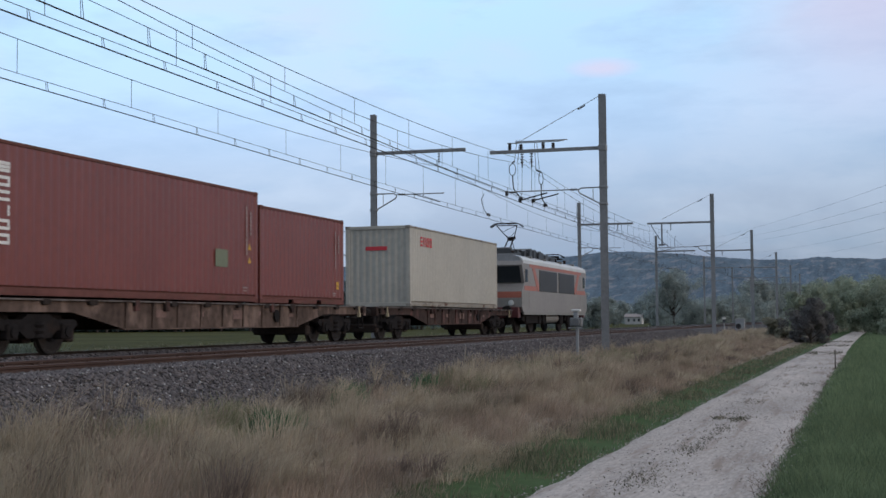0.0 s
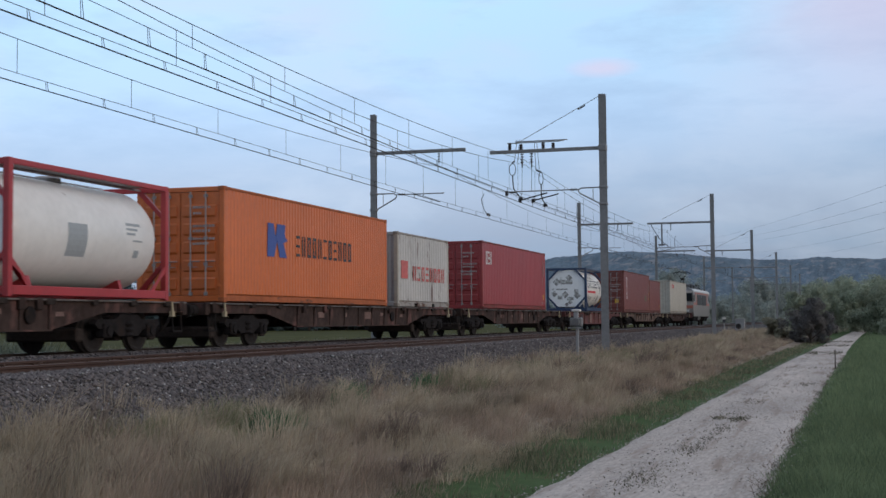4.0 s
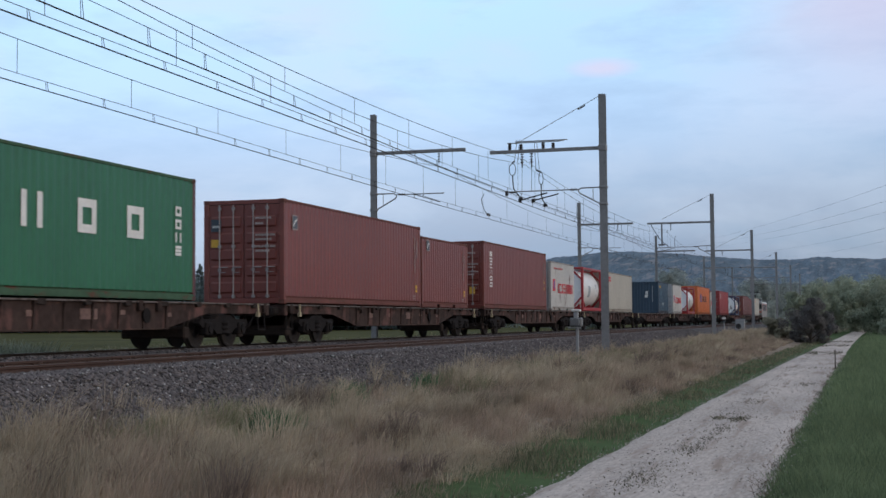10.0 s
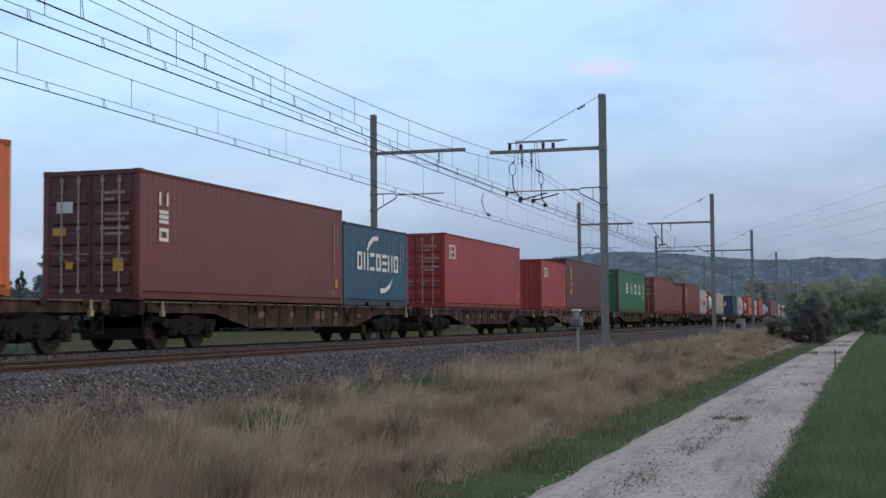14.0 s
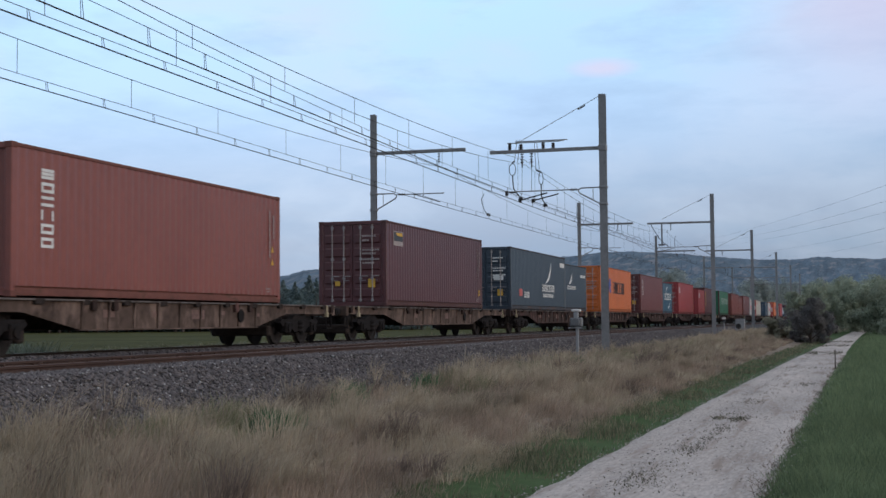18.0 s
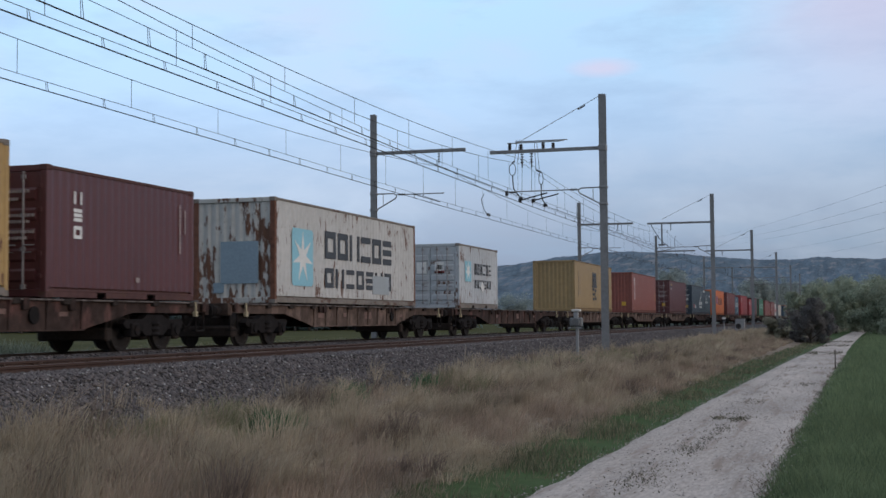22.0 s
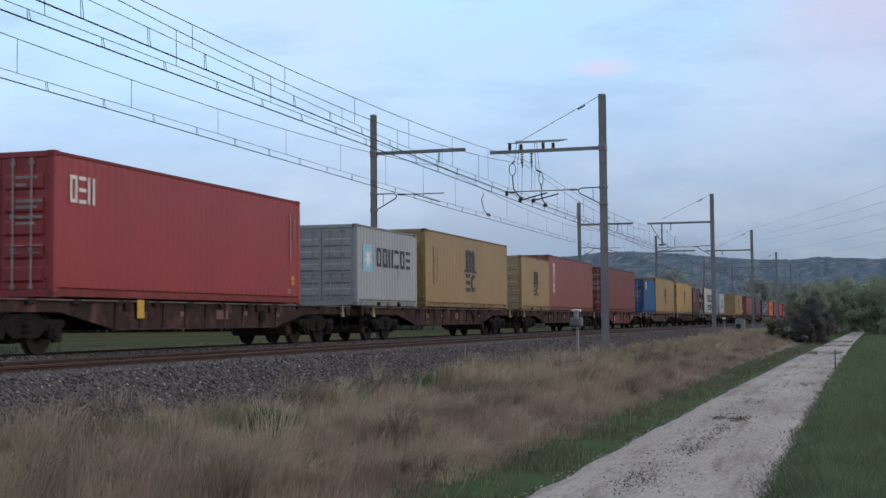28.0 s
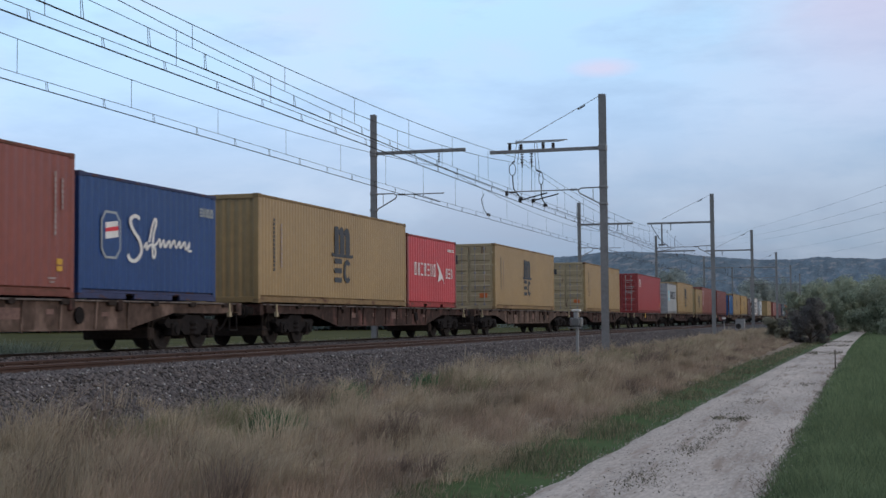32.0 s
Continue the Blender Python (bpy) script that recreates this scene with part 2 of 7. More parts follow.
DARK_GAP = material("plain_dark_fill", (0.03, 0.028, 0.03), 0.8)
MARK_WHITE = material("white_lettering", (0.72, 0.71, 0.69), 0.6, 0, 0.15, 2, 25, None)
MARK_DIM = material("faded_white_lettering", (0.36, 0.30, 0.285), 0.6, 0, 0.3, 3, 30)
MARK_RED = material("red_lettering", (0.60, 0.045, 0.06), 0.55, 0, 0.12)
MARK_FADED_RED = material("faded_red_lettering", (0.52, 0.13, 0.12), 0.6, 0, 0.2, 3, 20)
MARK_BLACK = material("dark_grey_lettering", (0.055, 0.06, 0.07), 0.6, 0, 0.15)
MARK_PATCH = material("blue_grey_repair_paint", (0.23, 0.31, 0.37), 0.6, 0, 0.15)
MARK_BLUE = material("blue_lettering", (0.06, 0.10, 0.32), 0.55, 0, 0.12)
MARK_CYAN = material("pale_cyan_panel", (0.26, 0.52, 0.62), 0.55, 0, 0.12)
MARK_YELLOW = material("yellow_label", (0.60, 0.345, 0.05), 0.55, 0, 0.15)
GRIME = material("grimy_old_sticker", (0.30, 0.285, 0.27), 0.8, 0, 0.5, 3, 16, (0.66, 0.65, 0.63), 0.49, 0.08, (3, 3, 3), 0)
PANEL_DULL = material("dull_pink_primer", (0.17, 0.105, 0.09), 0.85, 0, 0.4)
CASING = material("dark_grey_casing", (0.16, 0.165, 0.17), 0.6, 0.1, 0.2)
MARK_GREEN = material("dull_green_patch", (0.17, 0.19, 0.13), 0.7, 0, 0.2)
MARK_GREY = material("grey_repair_panel", (0.34, 0.37, 0.39), 0.6, 0, 0.1)
WAGON = material("rusty_wagon_steel", (0.044, 0.029, 0.025), 0.9, 0, 0.55, 0.9, 5, (0.150, 0.076, 0.068), 0.52, 0.16, (0.8, 0.8, 0.5), 0.25, 35, spec=0.15)
WAGON_PALE = material("pale_rusty_wagon_steel", (0.082, 0.057, 0.047), 0.9, 0, 0.55, 0.9, 5, (0.21, 0.148, 0.122), 0.50, 0.16, (0.8, 0.8, 0.5), 0.25, 35, spec=0.15)
WAGON_RED = material("red_oxide_wagon_steel", (0.105, 0.036, 0.032), 0.85, 0, 0.5, 0.9, 4, (0.055, 0.030, 0.027), 0.53, 0.12, (0.9, 0.9, 0.5), 0.2, 35)
WAGON_TOP = material("dusty_deck_flange", (0.125, 0.105, 0.097), 0.85, 0, 0.4, 0.9, 6, (0.06, 0.043, 0.038), 0.53, 0.08, (1.0, 1.2, 1.0))
BOGIE = material("grimy_bogie_steel", (0.019, 0.0165, 0.0165), 0.95, 0, 0.4, 2, 14, (0.034, 0.022, 0.017), 0.58, 0.15, (1, 1, 1), 0.3, 50, spec=0.1)
# paler than BOGIE, so inner parts in deep shade look less black
BOGIE_LIFTED = material("lifted_brown_running_gear", (0.0396, 0.0317, 0.0288), 0.95, 0, 0.35, 2, 14, (0.05, 0.036, 0.030), 0.55, 0.15, (1, 1, 1), 0.2, 50, spec=0.08)
WHEEL = material("worn_wheel_steel", (0.030, 0.026, 0.025), 0.85, 0.0, 0.3, spec=0.15)
LEVER = material("faded_lever_paint", (0.42, 0.35, 0.23), 0.75, 0, 0.3)
LOCO_GREY = paint("loco_grey_paint", (0.26, 0.245, 0.225), 0.74)
LOCO_LIGHT = paint("loco_pale_beige_paint", (0.285, 0.262, 0.245), 0.68)
LOCO_ORANGE = paint("loco_orange_band", (0.46, 0.145, 0.10), 0.76)
LOCO_ROOF = paint("loco_roof_grey", (0.030, 0.030, 0.032), 0.8)
LOCO_ROOF_SHEET = paint("loco_pale_roof_sheet", (0.30, 0.30, 0.31), 0.66)
LOCO_WHITE = paint("loco_pale_cantrail", (0.60, 0.60, 0.58), 0.74)
GRILLE = material("dark_ventilation_grille", (0.05, 0.048, 0.05), 0.5)
RUST = material("brown_rust", (0.15, 0.068, 0.045), 0.9, 0, 0.4, 1.5, 8, (0.30, 0.25, 0.22), 0.6)
GLASS_DARK = material("dark_cab_glass", (0.03, 0.035, 0.04), 0.08, 0, 0.05, bump=0)
INSULATOR = material("brown_glazed_insulator", (0.04, 0.028, 0.025), 0.25, 0, 0.1)
MAST = material("weathered_mast_steel", (0.25, 0.25, 0.255), 0.7, 0.2, 0.18, 0.8, 12, (0.17, 0.17, 0.18), 0.6, 0.15, (2, 2, 0.5), 0.15, 50)
WIRE = material("oxidised_copper_wire", (0.032, 0.032, 0.034), 0.6, 0.3, 0.1, bump=0)
RAIL_SIDE = material("rusty_rail", (0.066, 0.038, 0.030), 0.75, 0.2, 0.25, 1.5, 20)
RAIL_TOP = material("polished_railhead", (0.16, 0.13, 0.12), 0.4, 0.7, 0.1)
SLEEPER = material("weathered_concrete_sleeper", (0.22, 0.20, 0.18), 0.9, 0, 0.2)

# ---- mesh tools ----


class Shape:
    """Collects vertices and faces; all pieces are added in metres."""

    def __init__(self):
        self.v, self.f = [], []

    def add(self, verts, faces):
        k = len(self.v)
        self.v.extend(verts)
        self.f.extend([tuple(k + i for i in f) for f in faces])
        return self

    def box(self, x0, x1, y0, y1, z0, z1):
        return self.add([(x0, y0, z0), (x1, y0, z0), (x1, y1, z0), (x0, y1, z0), (x0, y0, z1), (x1, y0, z1), (x1, y1, z1), (x0, y1, z1)],
                        [(0, 3, 2, 1), (4, 5, 6, 7), (0, 1, 5, 4), (1, 2, 6, 5), (2, 3, 7, 6), (3, 0, 4, 7)])

    def cbox(self, x0, x1, y0, y1, z0, z1, c=0.01):
        """A box with chamfered edges."""
        vs = []
        xs, ys, zs = (x0, x1), (y0, y1), (z0, z1)
        idx = {}
        for i in (0, 1):
            for j in (0, 1):
                for k in (0, 1):
                    sx, sy, sz = (1, -1)[i], (1, -1)[j], (1, -1)[k]
                    for ax in range(3):
                        p = [xs[i] + sx * c, ys[j] + sy * c, zs[k] + sz * c]
                        p[ax] = (xs[i], ys[j], zs[k])[ax]
                        idx[(i, j, k, ax)] = len(vs)
                        vs.append(tuple(p))
        fs = []
        for ax in range(3):
            for e in (0, 1):
                a, b = [q for q in range(3) if q != ax]
                ring = []
                for (u, w) in ((0, 0), (1, 0), (1, 1), (0, 1)):
                    key = [0, 0, 0]
                    key[ax], key[a], key[b] = e, u, w
                    ring.append(idx[(*key, ax)])
                flip = (e == 0) != (ax == 1)
                fs.append(tuple(reversed(ring)) if flip else tuple(ring))
        for ax in range(3):
            a, b = [q for q in range(3) if q != ax]
            for u in (0, 1):
                for w in (0, 1):
                    k0, k1 = [0, 0, 0], [0, 0, 0]
                    k0[a], k0[b], k0[ax] = u, w, 0
                    k1[a], k1[b], k1[ax] = u, w, 1
                    fs.append((idx[(*k0, a)], idx[(*k1, a)], idx[(*k1, b)], idx[(*k0, b)]))
        for i in (0, 1):
            for j in (0, 1):
                for k in (0, 1):
                    fs.append((idx[(i, j, k, 0)], idx[(i, j, k, 1)], idx[(i, j, k, 2)]))
        return self.add(vs, fs)

    def prism(self, outline, axis, a, b):
        """An outline of 2D points pushed along an axis from a to b. The two other axes follow in x, y, z order."""
        def at(p, s):
            q = list(p)
            q.insert("xyz".index(axis), s)
            return tuple(q)
        n = len(outline)
        vs = [at(p, a) for p in outline] + [at(p, b) for p in outline]
        fs = [tuple(range(n)), tuple(range(2 * n - 1, n - 1, -1))]
        fs += [(i, i + n, (i + 1) % n + n, (i + 1) % n) for i in range(n)]
        return self.add(vs, fs)

    def tube(self, p0, p1, r0, r1=None, n=8, caps=True):
        p0, p1 = Vector(p0), Vector(p1)
        r1 = r0 if r1 is None else r1
        d = (p1 - p0).normalized()
        s = d.orthogonal().normalized()
        t = d.cross(s)
        vs = []
        for p, r in ((p0, r0), (p1, r1)):
            for i in range(n):
                a = 2 * math.pi * i / n
                vs.append(tuple(p + s * (math.cos(a) * r) + t * (math.sin(a) * r)))
        fs = [(i, (i + 1) % n, (i + 1) % n + n, i + n) for i in range(n)]
        if caps:
            fs += [tuple(range(n - 1, -1, -1)), tuple(range(n, 2 * n))]
        return self.add(vs, fs)

    def pipe(self, pts, r, n=6):
        for a, b in zip(pts, pts[1:]):
            self.tube(a, b, r, r, n)
        return self

    def lathe(self, prof, axis="y", n=24, centre=(0, 0, 0)):
        """Profile points (along, radius) turned about an axis."""
        vs, fs = [], []
        m = len(prof)
        for s, r in prof:
            for i in range(n):
                a = 2 * math.pi * i / n
                q = [math.cos(a) * r, math.sin(a) * r]
                q.insert("xyz".index(axis), s)
                vs.append(tuple(q[k] + centre[k] for k in range(3)))
        for j in range(m - 1):
            for i in range(n):
                fs.append((j * n + i, j * n + (i + 1) % n, (j + 1) * n + (i + 1) % n, (j + 1) * n + i))
        fs += [tuple(range(n - 1, -1, -1)), tuple(range((m - 1) * n, m * n))]
        return self.add(vs, fs)

    def mesh(self, name, mat, smooth=False):
        me = bpy.data.meshes.new(name)
        me.from_pydata(self.v, [], self.f)
        bm = bmesh.new()
        bm.from_mesh(me)
        bmesh.ops.recalc_face_normals(bm, faces=bm.faces)
        bm.to_mesh(me)
        bm.free()
        me.materials.append(mat)
        if smooth:
            me.shade_smooth()
            me.set_sharp_from_angle(angle=radians(35))
        return me


def part(name, shape, mat, parent, label="", smooth=False, at=None):
    """Links a shape (or a ready mesh) as one mesh object under its thing or part."""
    me = shape if isinstance(shape, bpy.types.Mesh) else shape.mesh(name, mat, smooth)
    ob = new(name, me)
    ob.parent = parent
    if at is not None:
        ob.location = at
    if label:
        ob["label"] = label
    return ob


def thing(name, label, category, group="", kind="", at=(0, 0, 0)):
    ob = new(name)
    ob.empty_display_size = 0.3
    ob.location = at
    return tagged(ob, label, category, group, kind)


MESHES = {}


def kept(key, build):
    """Alike pieces share one mesh."""
    if key not in MESHES:
        MESHES[key] = build()
    return MESHES[key]


# ---- the train ----
V0, ACC, JERK = 17.93328, 0.0126280, 0.0000680


def run(t):
    """How far the train has gone at t seconds."""
    return V0 * t + ACC * t * t + JERK * t * t * t


MOVING = []    # (thing, place along the line at the start, height)
DECK_Z = 1.12
HW = 1.219


def corrugated(y0, y1, z0, z1, depth, pitch, x, sign):
    """A corrugated steel sheet that stands at x and faces along sign; its crests lie at x."""
    n = max(2, round((y1 - y0) / pitch))
    p = (y1 - y0) / n
    s = Shape()
    line = []
    for i in range(n):
        b = y0 + i * p
        line += [(b, 0), (b + 0.26 * p, 0), (b + 0.5 * p, 1), (b + 0.76 * p, 1)]
    line.append((y1, 0))
    vs, fs = [], []
    for (yy, d) in line:
        xx = x - sign * depth * d
        vs += [(xx, yy, z0), (xx, yy, z1)]
    m = len(vs)
    for i in range(len(line) - 1):
        fs.append((2 * i, 2 * i + 2, 2 * i + 3, 2 * i + 1))
    back = x - sign * (depth + 0.03)
    vs += [(back, y0, z0), (back, y0, z1), (back, y1, z0), (back, y1, z1)]
    fs += [(m, m + 2, m + 3, m + 1)]
    return s.add(vs, fs)


def swap_xy(s):
    s.v = [(y, x, z) for (x, y, z) in s.v]
    return s


def bars_on_side(parent, name, mat, rects, proud=0.004, label=""):
    """Flat plates on the container's near side: (y0, y1, z0, z1) each; small code rows stay together."""
    big = [r for r in rects if (r[1] - r[0]) * (r[3] - r[2]) > 0.03]
    for (y0, y1, z0, z1) in big:
        part(name, Shape().box(HW - 0.002, HW + proud, y0, y1, z0, z1), mat, parent, label)
    small = [r for r in rects if r not in big]
    if small:
        s = Shape()
        for (y0, y1, z0, z1) in small:
            s.box(HW - 0.002, HW + proud, y0, y1, z0, z1)
        tagged(part(name, s, mat, parent, label), kind="stuff" if len(small) > 1 else "")


def bars_on_end(parent, name, mat, rects, yend, label=""):
    """Flat plates on the container's rear end: (x0, x1, z0, z1) each."""
    s = Shape()
    for (x0, x1, z0, z1) in rects:
        s.box(x0, x1, yend - 0.012, yend + 0.002, z0, z1)
    return part(name, s, mat, parent, label)


SIDES = ("LRTB", "LR", "TB", "LRTB", "TMB", "LR", "LRTB")


def glyph(k, y0, y1, z0, z1, s):
    """A plain open block of strokes of thickness s, one of a few kinds."""
    kind = SIDES[k % len(SIDES)]
    out = []
    for e in kind:
        if e == "L":
            out.append((y0, y0 + s, z0, z1))
        elif e == "R":
            out.append((y1 - s, y1, z0, z1))
        else:
            zc = {"T": z1 - s, "B": z0, "M": (z0 + z1 - s) / 2}[e]
            out.append((y0 + s if "L" in kind else y0, y1 - s if "R" in kind else y1, zc, zc + s))
    return out


def row_of_blocks(y0, y1, z0, z1, n, fill=0.62):
    p = (y1 - y0) / n
    if p > 0.18:
        s = 0.22 * min(p * fill, z1 - z0) + 0.02
        return [r for i in range(n) for r in glyph(i + n, y0 + i * p, y0 + (i + fill) * p, z0, z1, s)]
    return [(y0 + i * p, y0 + i * p + p * fill, z0, z1) for i in range(n)]


def column_of_blocks(y0, y1, z0, z1, n, fill=0.7):
    p = (z1 - z0) / n
    if y1 - y0 > 0.2:
        s = 0.20 * min(p * fill, y1 - y0) + 0.02
        return [r for i in range(n) for r in glyph(i + n, y0, y1, z0 + i * p, z0 + (i + fill) * p, s)]
    return [(y0, y1, z0 + i * p, z0 + i * p + p * fill) for i in range(n)]


def container(label, length, height, mat, u_mid, doors=True, depth=0.014, pitch=0.276, post_mat=None, end_mat=None, marks=()):
    """A freight container; its rear end is the one that faces the fixed viewer."""
    c = thing("shipping_container", label, "container", "containers on the train")
    hl = length / 2
    y0, y1 = -hl, hl
    pm = post_mat or mat
    em = end_mat or mat
    side_key = (length, height, mat.name, depth, pitch)
    for sg in (1, -1):
        part("side_panel", kept(("side", sg, *side_key), lambda: corrugated(y0 + 0.12, y1 - 0.12, 0.21, height - 0.08, depth, pitch, sg * (HW - 0.012), sg).mesh("side_panel", mat)), mat, c)
        part("bottom_rail", kept(("brail", sg, length, mat.name, length < 7), lambda: bottom_rail(length, sg, mat)), mat, c)
        part("top_rail", kept(("trail", sg, length, height, mat.name), lambda: Shape().cbox(sg * HW - 0.06 * (sg > 0), sg * HW + 0.06 * (sg < 0), y0 + 0.10, y1 - 0.10, height - 0.085, height - 0.015, 0.008).mesh("top_rail", worn(mat))), mat, c)
    roof = kept(("roof", length, height, mat.name), lambda: roof_sheet(length, height, mat))
    part("roof", roof, mat, c)
    part("floor", kept(("floor", length), lambda: Shape().box(-1.12, 1.12, y0 + 0.12, y1 - 0.12, 0.10, 0.16).mesh("floor", WAGON)), WAGON, c)
    for sx in (1, -1):
        for sy in (1, -1):
            part("corner_post", kept(("post", sx, sy, length, height, pm.name), lambda: Shape().cbox(min(sx * HW, sx * (HW - 0.15)), max(sx * HW, sx * (HW - 0.15)), min(sy * hl, sy * (hl - 0.13)), max(sy * hl, sy * (hl - 0.13)), 0.11, height - 0.11, 0.012).mesh("corner_post", pm)), pm, c)
            for z in (0, height - 0.118):
                part("corner_casting", kept(("cast", pm.name), lambda: corner_casting(worn(pm))), pm, c, at=(sx * (HW - 0.0875), sy * (hl - 0.0875), z))
    # front end, facing along the line
    part("end_wall", kept(("end", 1, length, height, em.name), lambda: swap_xy(corrugated(-1.07, 1.07, 0.16, height - 0.12, 0.028, 0.24, hl - 0.03, 1)).mesh("end_wall", em)), em, c)
    for sy in (1, -1):
        part("end_beam", kept(("beamb", sy, length, em.name), lambda: Shape().cbox(-1.07, 1.07, min(sy * hl, sy * (hl - 0.1)), max(sy * hl, sy * (hl - 0.1)), 0.02, 0.17, 0.01).mesh("end_beam", em)), em, c)
        part("header", kept(("beamt", sy, length, height, em.name), lambda: Shape().cbox(-1.07, 1.07, min(sy * hl, sy * (hl - 0.1)), max(sy * hl, sy * (hl - 0.1)), height - 0.13, height - 0.01, 0.01).mesh("header", em)), em, c)
    if doors:
        for sx in (1, -1):
            d = part("door", kept(("door", sx, length, height, em.name), lambda: door_leaf(length, height, sx, em)), em, c)
            for k in (0, 1):
                part("lock_bar", kept(("lock", height), lambda: lock_bar(height)), GALV, d, "", at=(sx * (0.30 + 0.42 * k), -hl - 0.03, 0))
            for k in range(5):      # pressed horizontal panels
                ph = (height - 0.62) / 5
                part("pressed_panel", kept(("dpan", height, em.name), lambda: door_panel(ph - 0.13, em)), em, d, at=(sx * 0.536, -hl + 0.02, 0.30 + k * ph))
            for z in (0.42, height * 0.33, height * 0.66, height - 0.42):
                part("hinge", kept(("hinge", em.name), lambda: Shape().cbox(-0.045, 0.045, -0.032, 0.0, -0.045, 0.045, 0.008).mesh("hinge", em)), em, d, at=(sx * 1.075, -hl + 0.02, z))
    else:
        part("end_wall", kept(("end", -1, length, height, em.name), lambda: swap_xy(corrugated(-1.07, 1.07, 0.16, height - 0.12, 0.028, 0.24, -hl + 0.03, -1)).mesh("end_wall", em)), em, c)
    for mk in marks:
        mk(c, length, height)
    MOVING.append((c, u_mid, DECK_Z))
    return c


def bottom_rail(length, sg, mat):
    hl = length / 2
    a, b = (HW - 0.05, HW) if sg > 0 else (-HW, -HW + 0.05)
    s = Shape()
    recess = (HW - 0.085, HW - 0.075) if sg > 0 else (-HW + 0.075, -HW + 0.085)
    s.box(*recess, -hl + 0.10, hl - 0.10, 0.15, 0.23)
    flange = (HW - 0.10, HW - 0.004) if sg > 0 else (-HW + 0.004, -HW + 0.10)
    if length < 7:      # two fork pockets are cut into the rail
        s.cbox(a, b, -hl + 0.10, hl - 0.10, 0.125, 0.165, 0.006)
        for p, q in ((-hl + 0.10, -1.20), (-0.84, 0.84), (1.20, hl - 0.10)):
            s.box(a, b, p, q, 0.03, 0.125)
            s.box(*flange, p, q, 0.012, 0.03)
    else:
        s.cbox(a, b, -hl + 0.10, hl - 0.10, 0.045, 0.165, 0.006)
        s.box(*flange, -hl + 0.10, hl - 0.10, 0.03, 0.046)
    return s.mesh("bottom_rail", worn(mat))


def roof_sheet(length, height, mat):
    hl = length / 2
    s = corrugated(-hl + 0.10, hl - 0.10, -1.17, 1.17, 0.02, 0.21, 0, 1)
    s.v = [(z, y, height - 0.012 + x) for (x, y, z) in s.v]
    return s.mesh("roof", mat)


def corner_casting(mat):
    s = Shape().cbox(-0.0905, 0.0905, -0.0905, 0.0905, 0, 0.118, 0.012)
    for sx in (-1, 1):      # the oval holes read as dark plugs
        s.box(sx * 0.0912 - 0.001, sx * 0.0912 + 0.001, -0.032, 0.032, 0.03, 0.085)
    return s.mesh("corner_casting", mat)


def door_leaf(length, height, sx, mat):
    hl = length / 2
    a, b = sorted((sx * 0.012, sx * 1.06))
    s = Shape()
    s.box(a, b, -hl + 0.02, -hl + 0.06, 0.18, height - 0.14)
    return s.mesh("door", mat)


def door_panel(h, mat):
    return Shape().prism([(0, 0), (-0.032, 0.05), (-0.032, h - 0.05), (0, h)], "x", -0.434, 0.434).mesh("pressed_panel", mat)


def lock_bar(height):
    s = Shape()
    s.tube((0, 0, 0.16), (0, 0, height - 0.13), 0.019, n=6)
    for z in (0.22, 0.95, 1.6, height - 0.24):
        s.box(-0.045, 0.045, -0.015, 0.035, z - 0.04, z + 0.04)
    s.tube((0, -0.02, 1.02), (0.26, -0.02, 1.02), 0.014, n=5)
    s.tube((0, -0.02, 0.88), (0.20, -0.02, 0.88), 0.010, n=5)
    return s.mesh("lock_bar", GALV)


# markings: each returns a function that adds parts to a container
def codes_front(mat=MARK_DIM, label_mat=MARK_YELLOW, n=11, tall=True):
    """Upright rows of code characters near the leading edge, with a small label."""
    def make(c, ln, h):
        hl = ln / 2
        bars_on_side(c, "code_marks", mat, column_of_blocks(hl - 0.71, hl - 0.655, h * 0.42, h * 0.86, n, 0.84) + column_of_blocks(hl - 0.46, hl - 0.41, h * 0.60, h * 0.82, 6, 0.84))
        if label_mat:
            if tall:
                bars_on_side(c, "warning_label", label_mat, [(hl - 0.62, hl - 0.43, h * 0.18, h * 0.215), (hl - 0.62, hl - 0.43, h * 0.225, h * 0.265)])
            for z in () if tall else (0.35, 0.47):
                part("warning_triangle", Shape().prism([(hl - 0.60, h * z), (hl - 0.42, h * z), (hl - 0.51, h * (z + 0.06))], "x", HW - 0.002, HW + 0.004), label_mat, c)
            bars_on_side(c, "small_print", mat, [(hl - 0.92, hl - 0.66, h * 0.125, h * 0.138), (hl - 0.86, hl - 0.70, h * 0.10, h * 0.111)])
    return make


def upright_name(mat, n, y, w, z0, z1):
    """A tall upright row of n character blocks, y metres ahead of the rear edge."""
    def make(c, ln, h):
        bars_on_side(c, "upright_lettering", mat, column_of_blocks(-ln / 2 + y, -ln / 2 + y + w, h * z0, h * z1, n, 0.74))
    return make


def across(mat, n, y0, y1, z0, z1, fill=0.66, name="lettering"):
    """A row of n character blocks; y0 and y1 as shares of the length from the rear edge, z as shares of the height."""
    def make(c, ln, h):
        bars_on_side(c, name, mat, row_of_blocks(-ln / 2 + y0 * ln, -ln / 2 + y1 * ln, h * z0, h * z1, n, fill))
    return make


def patch(mat, y0, y1, z0, z1, name="painted_panel", proud=0.003):
    def make(c, ln, h):
        bars_on_side(c, name, mat, [(-ln / 2 + y0 * ln, -ln / 2 + y1 * ln, h * z0, h * z1)], proud)
    return make


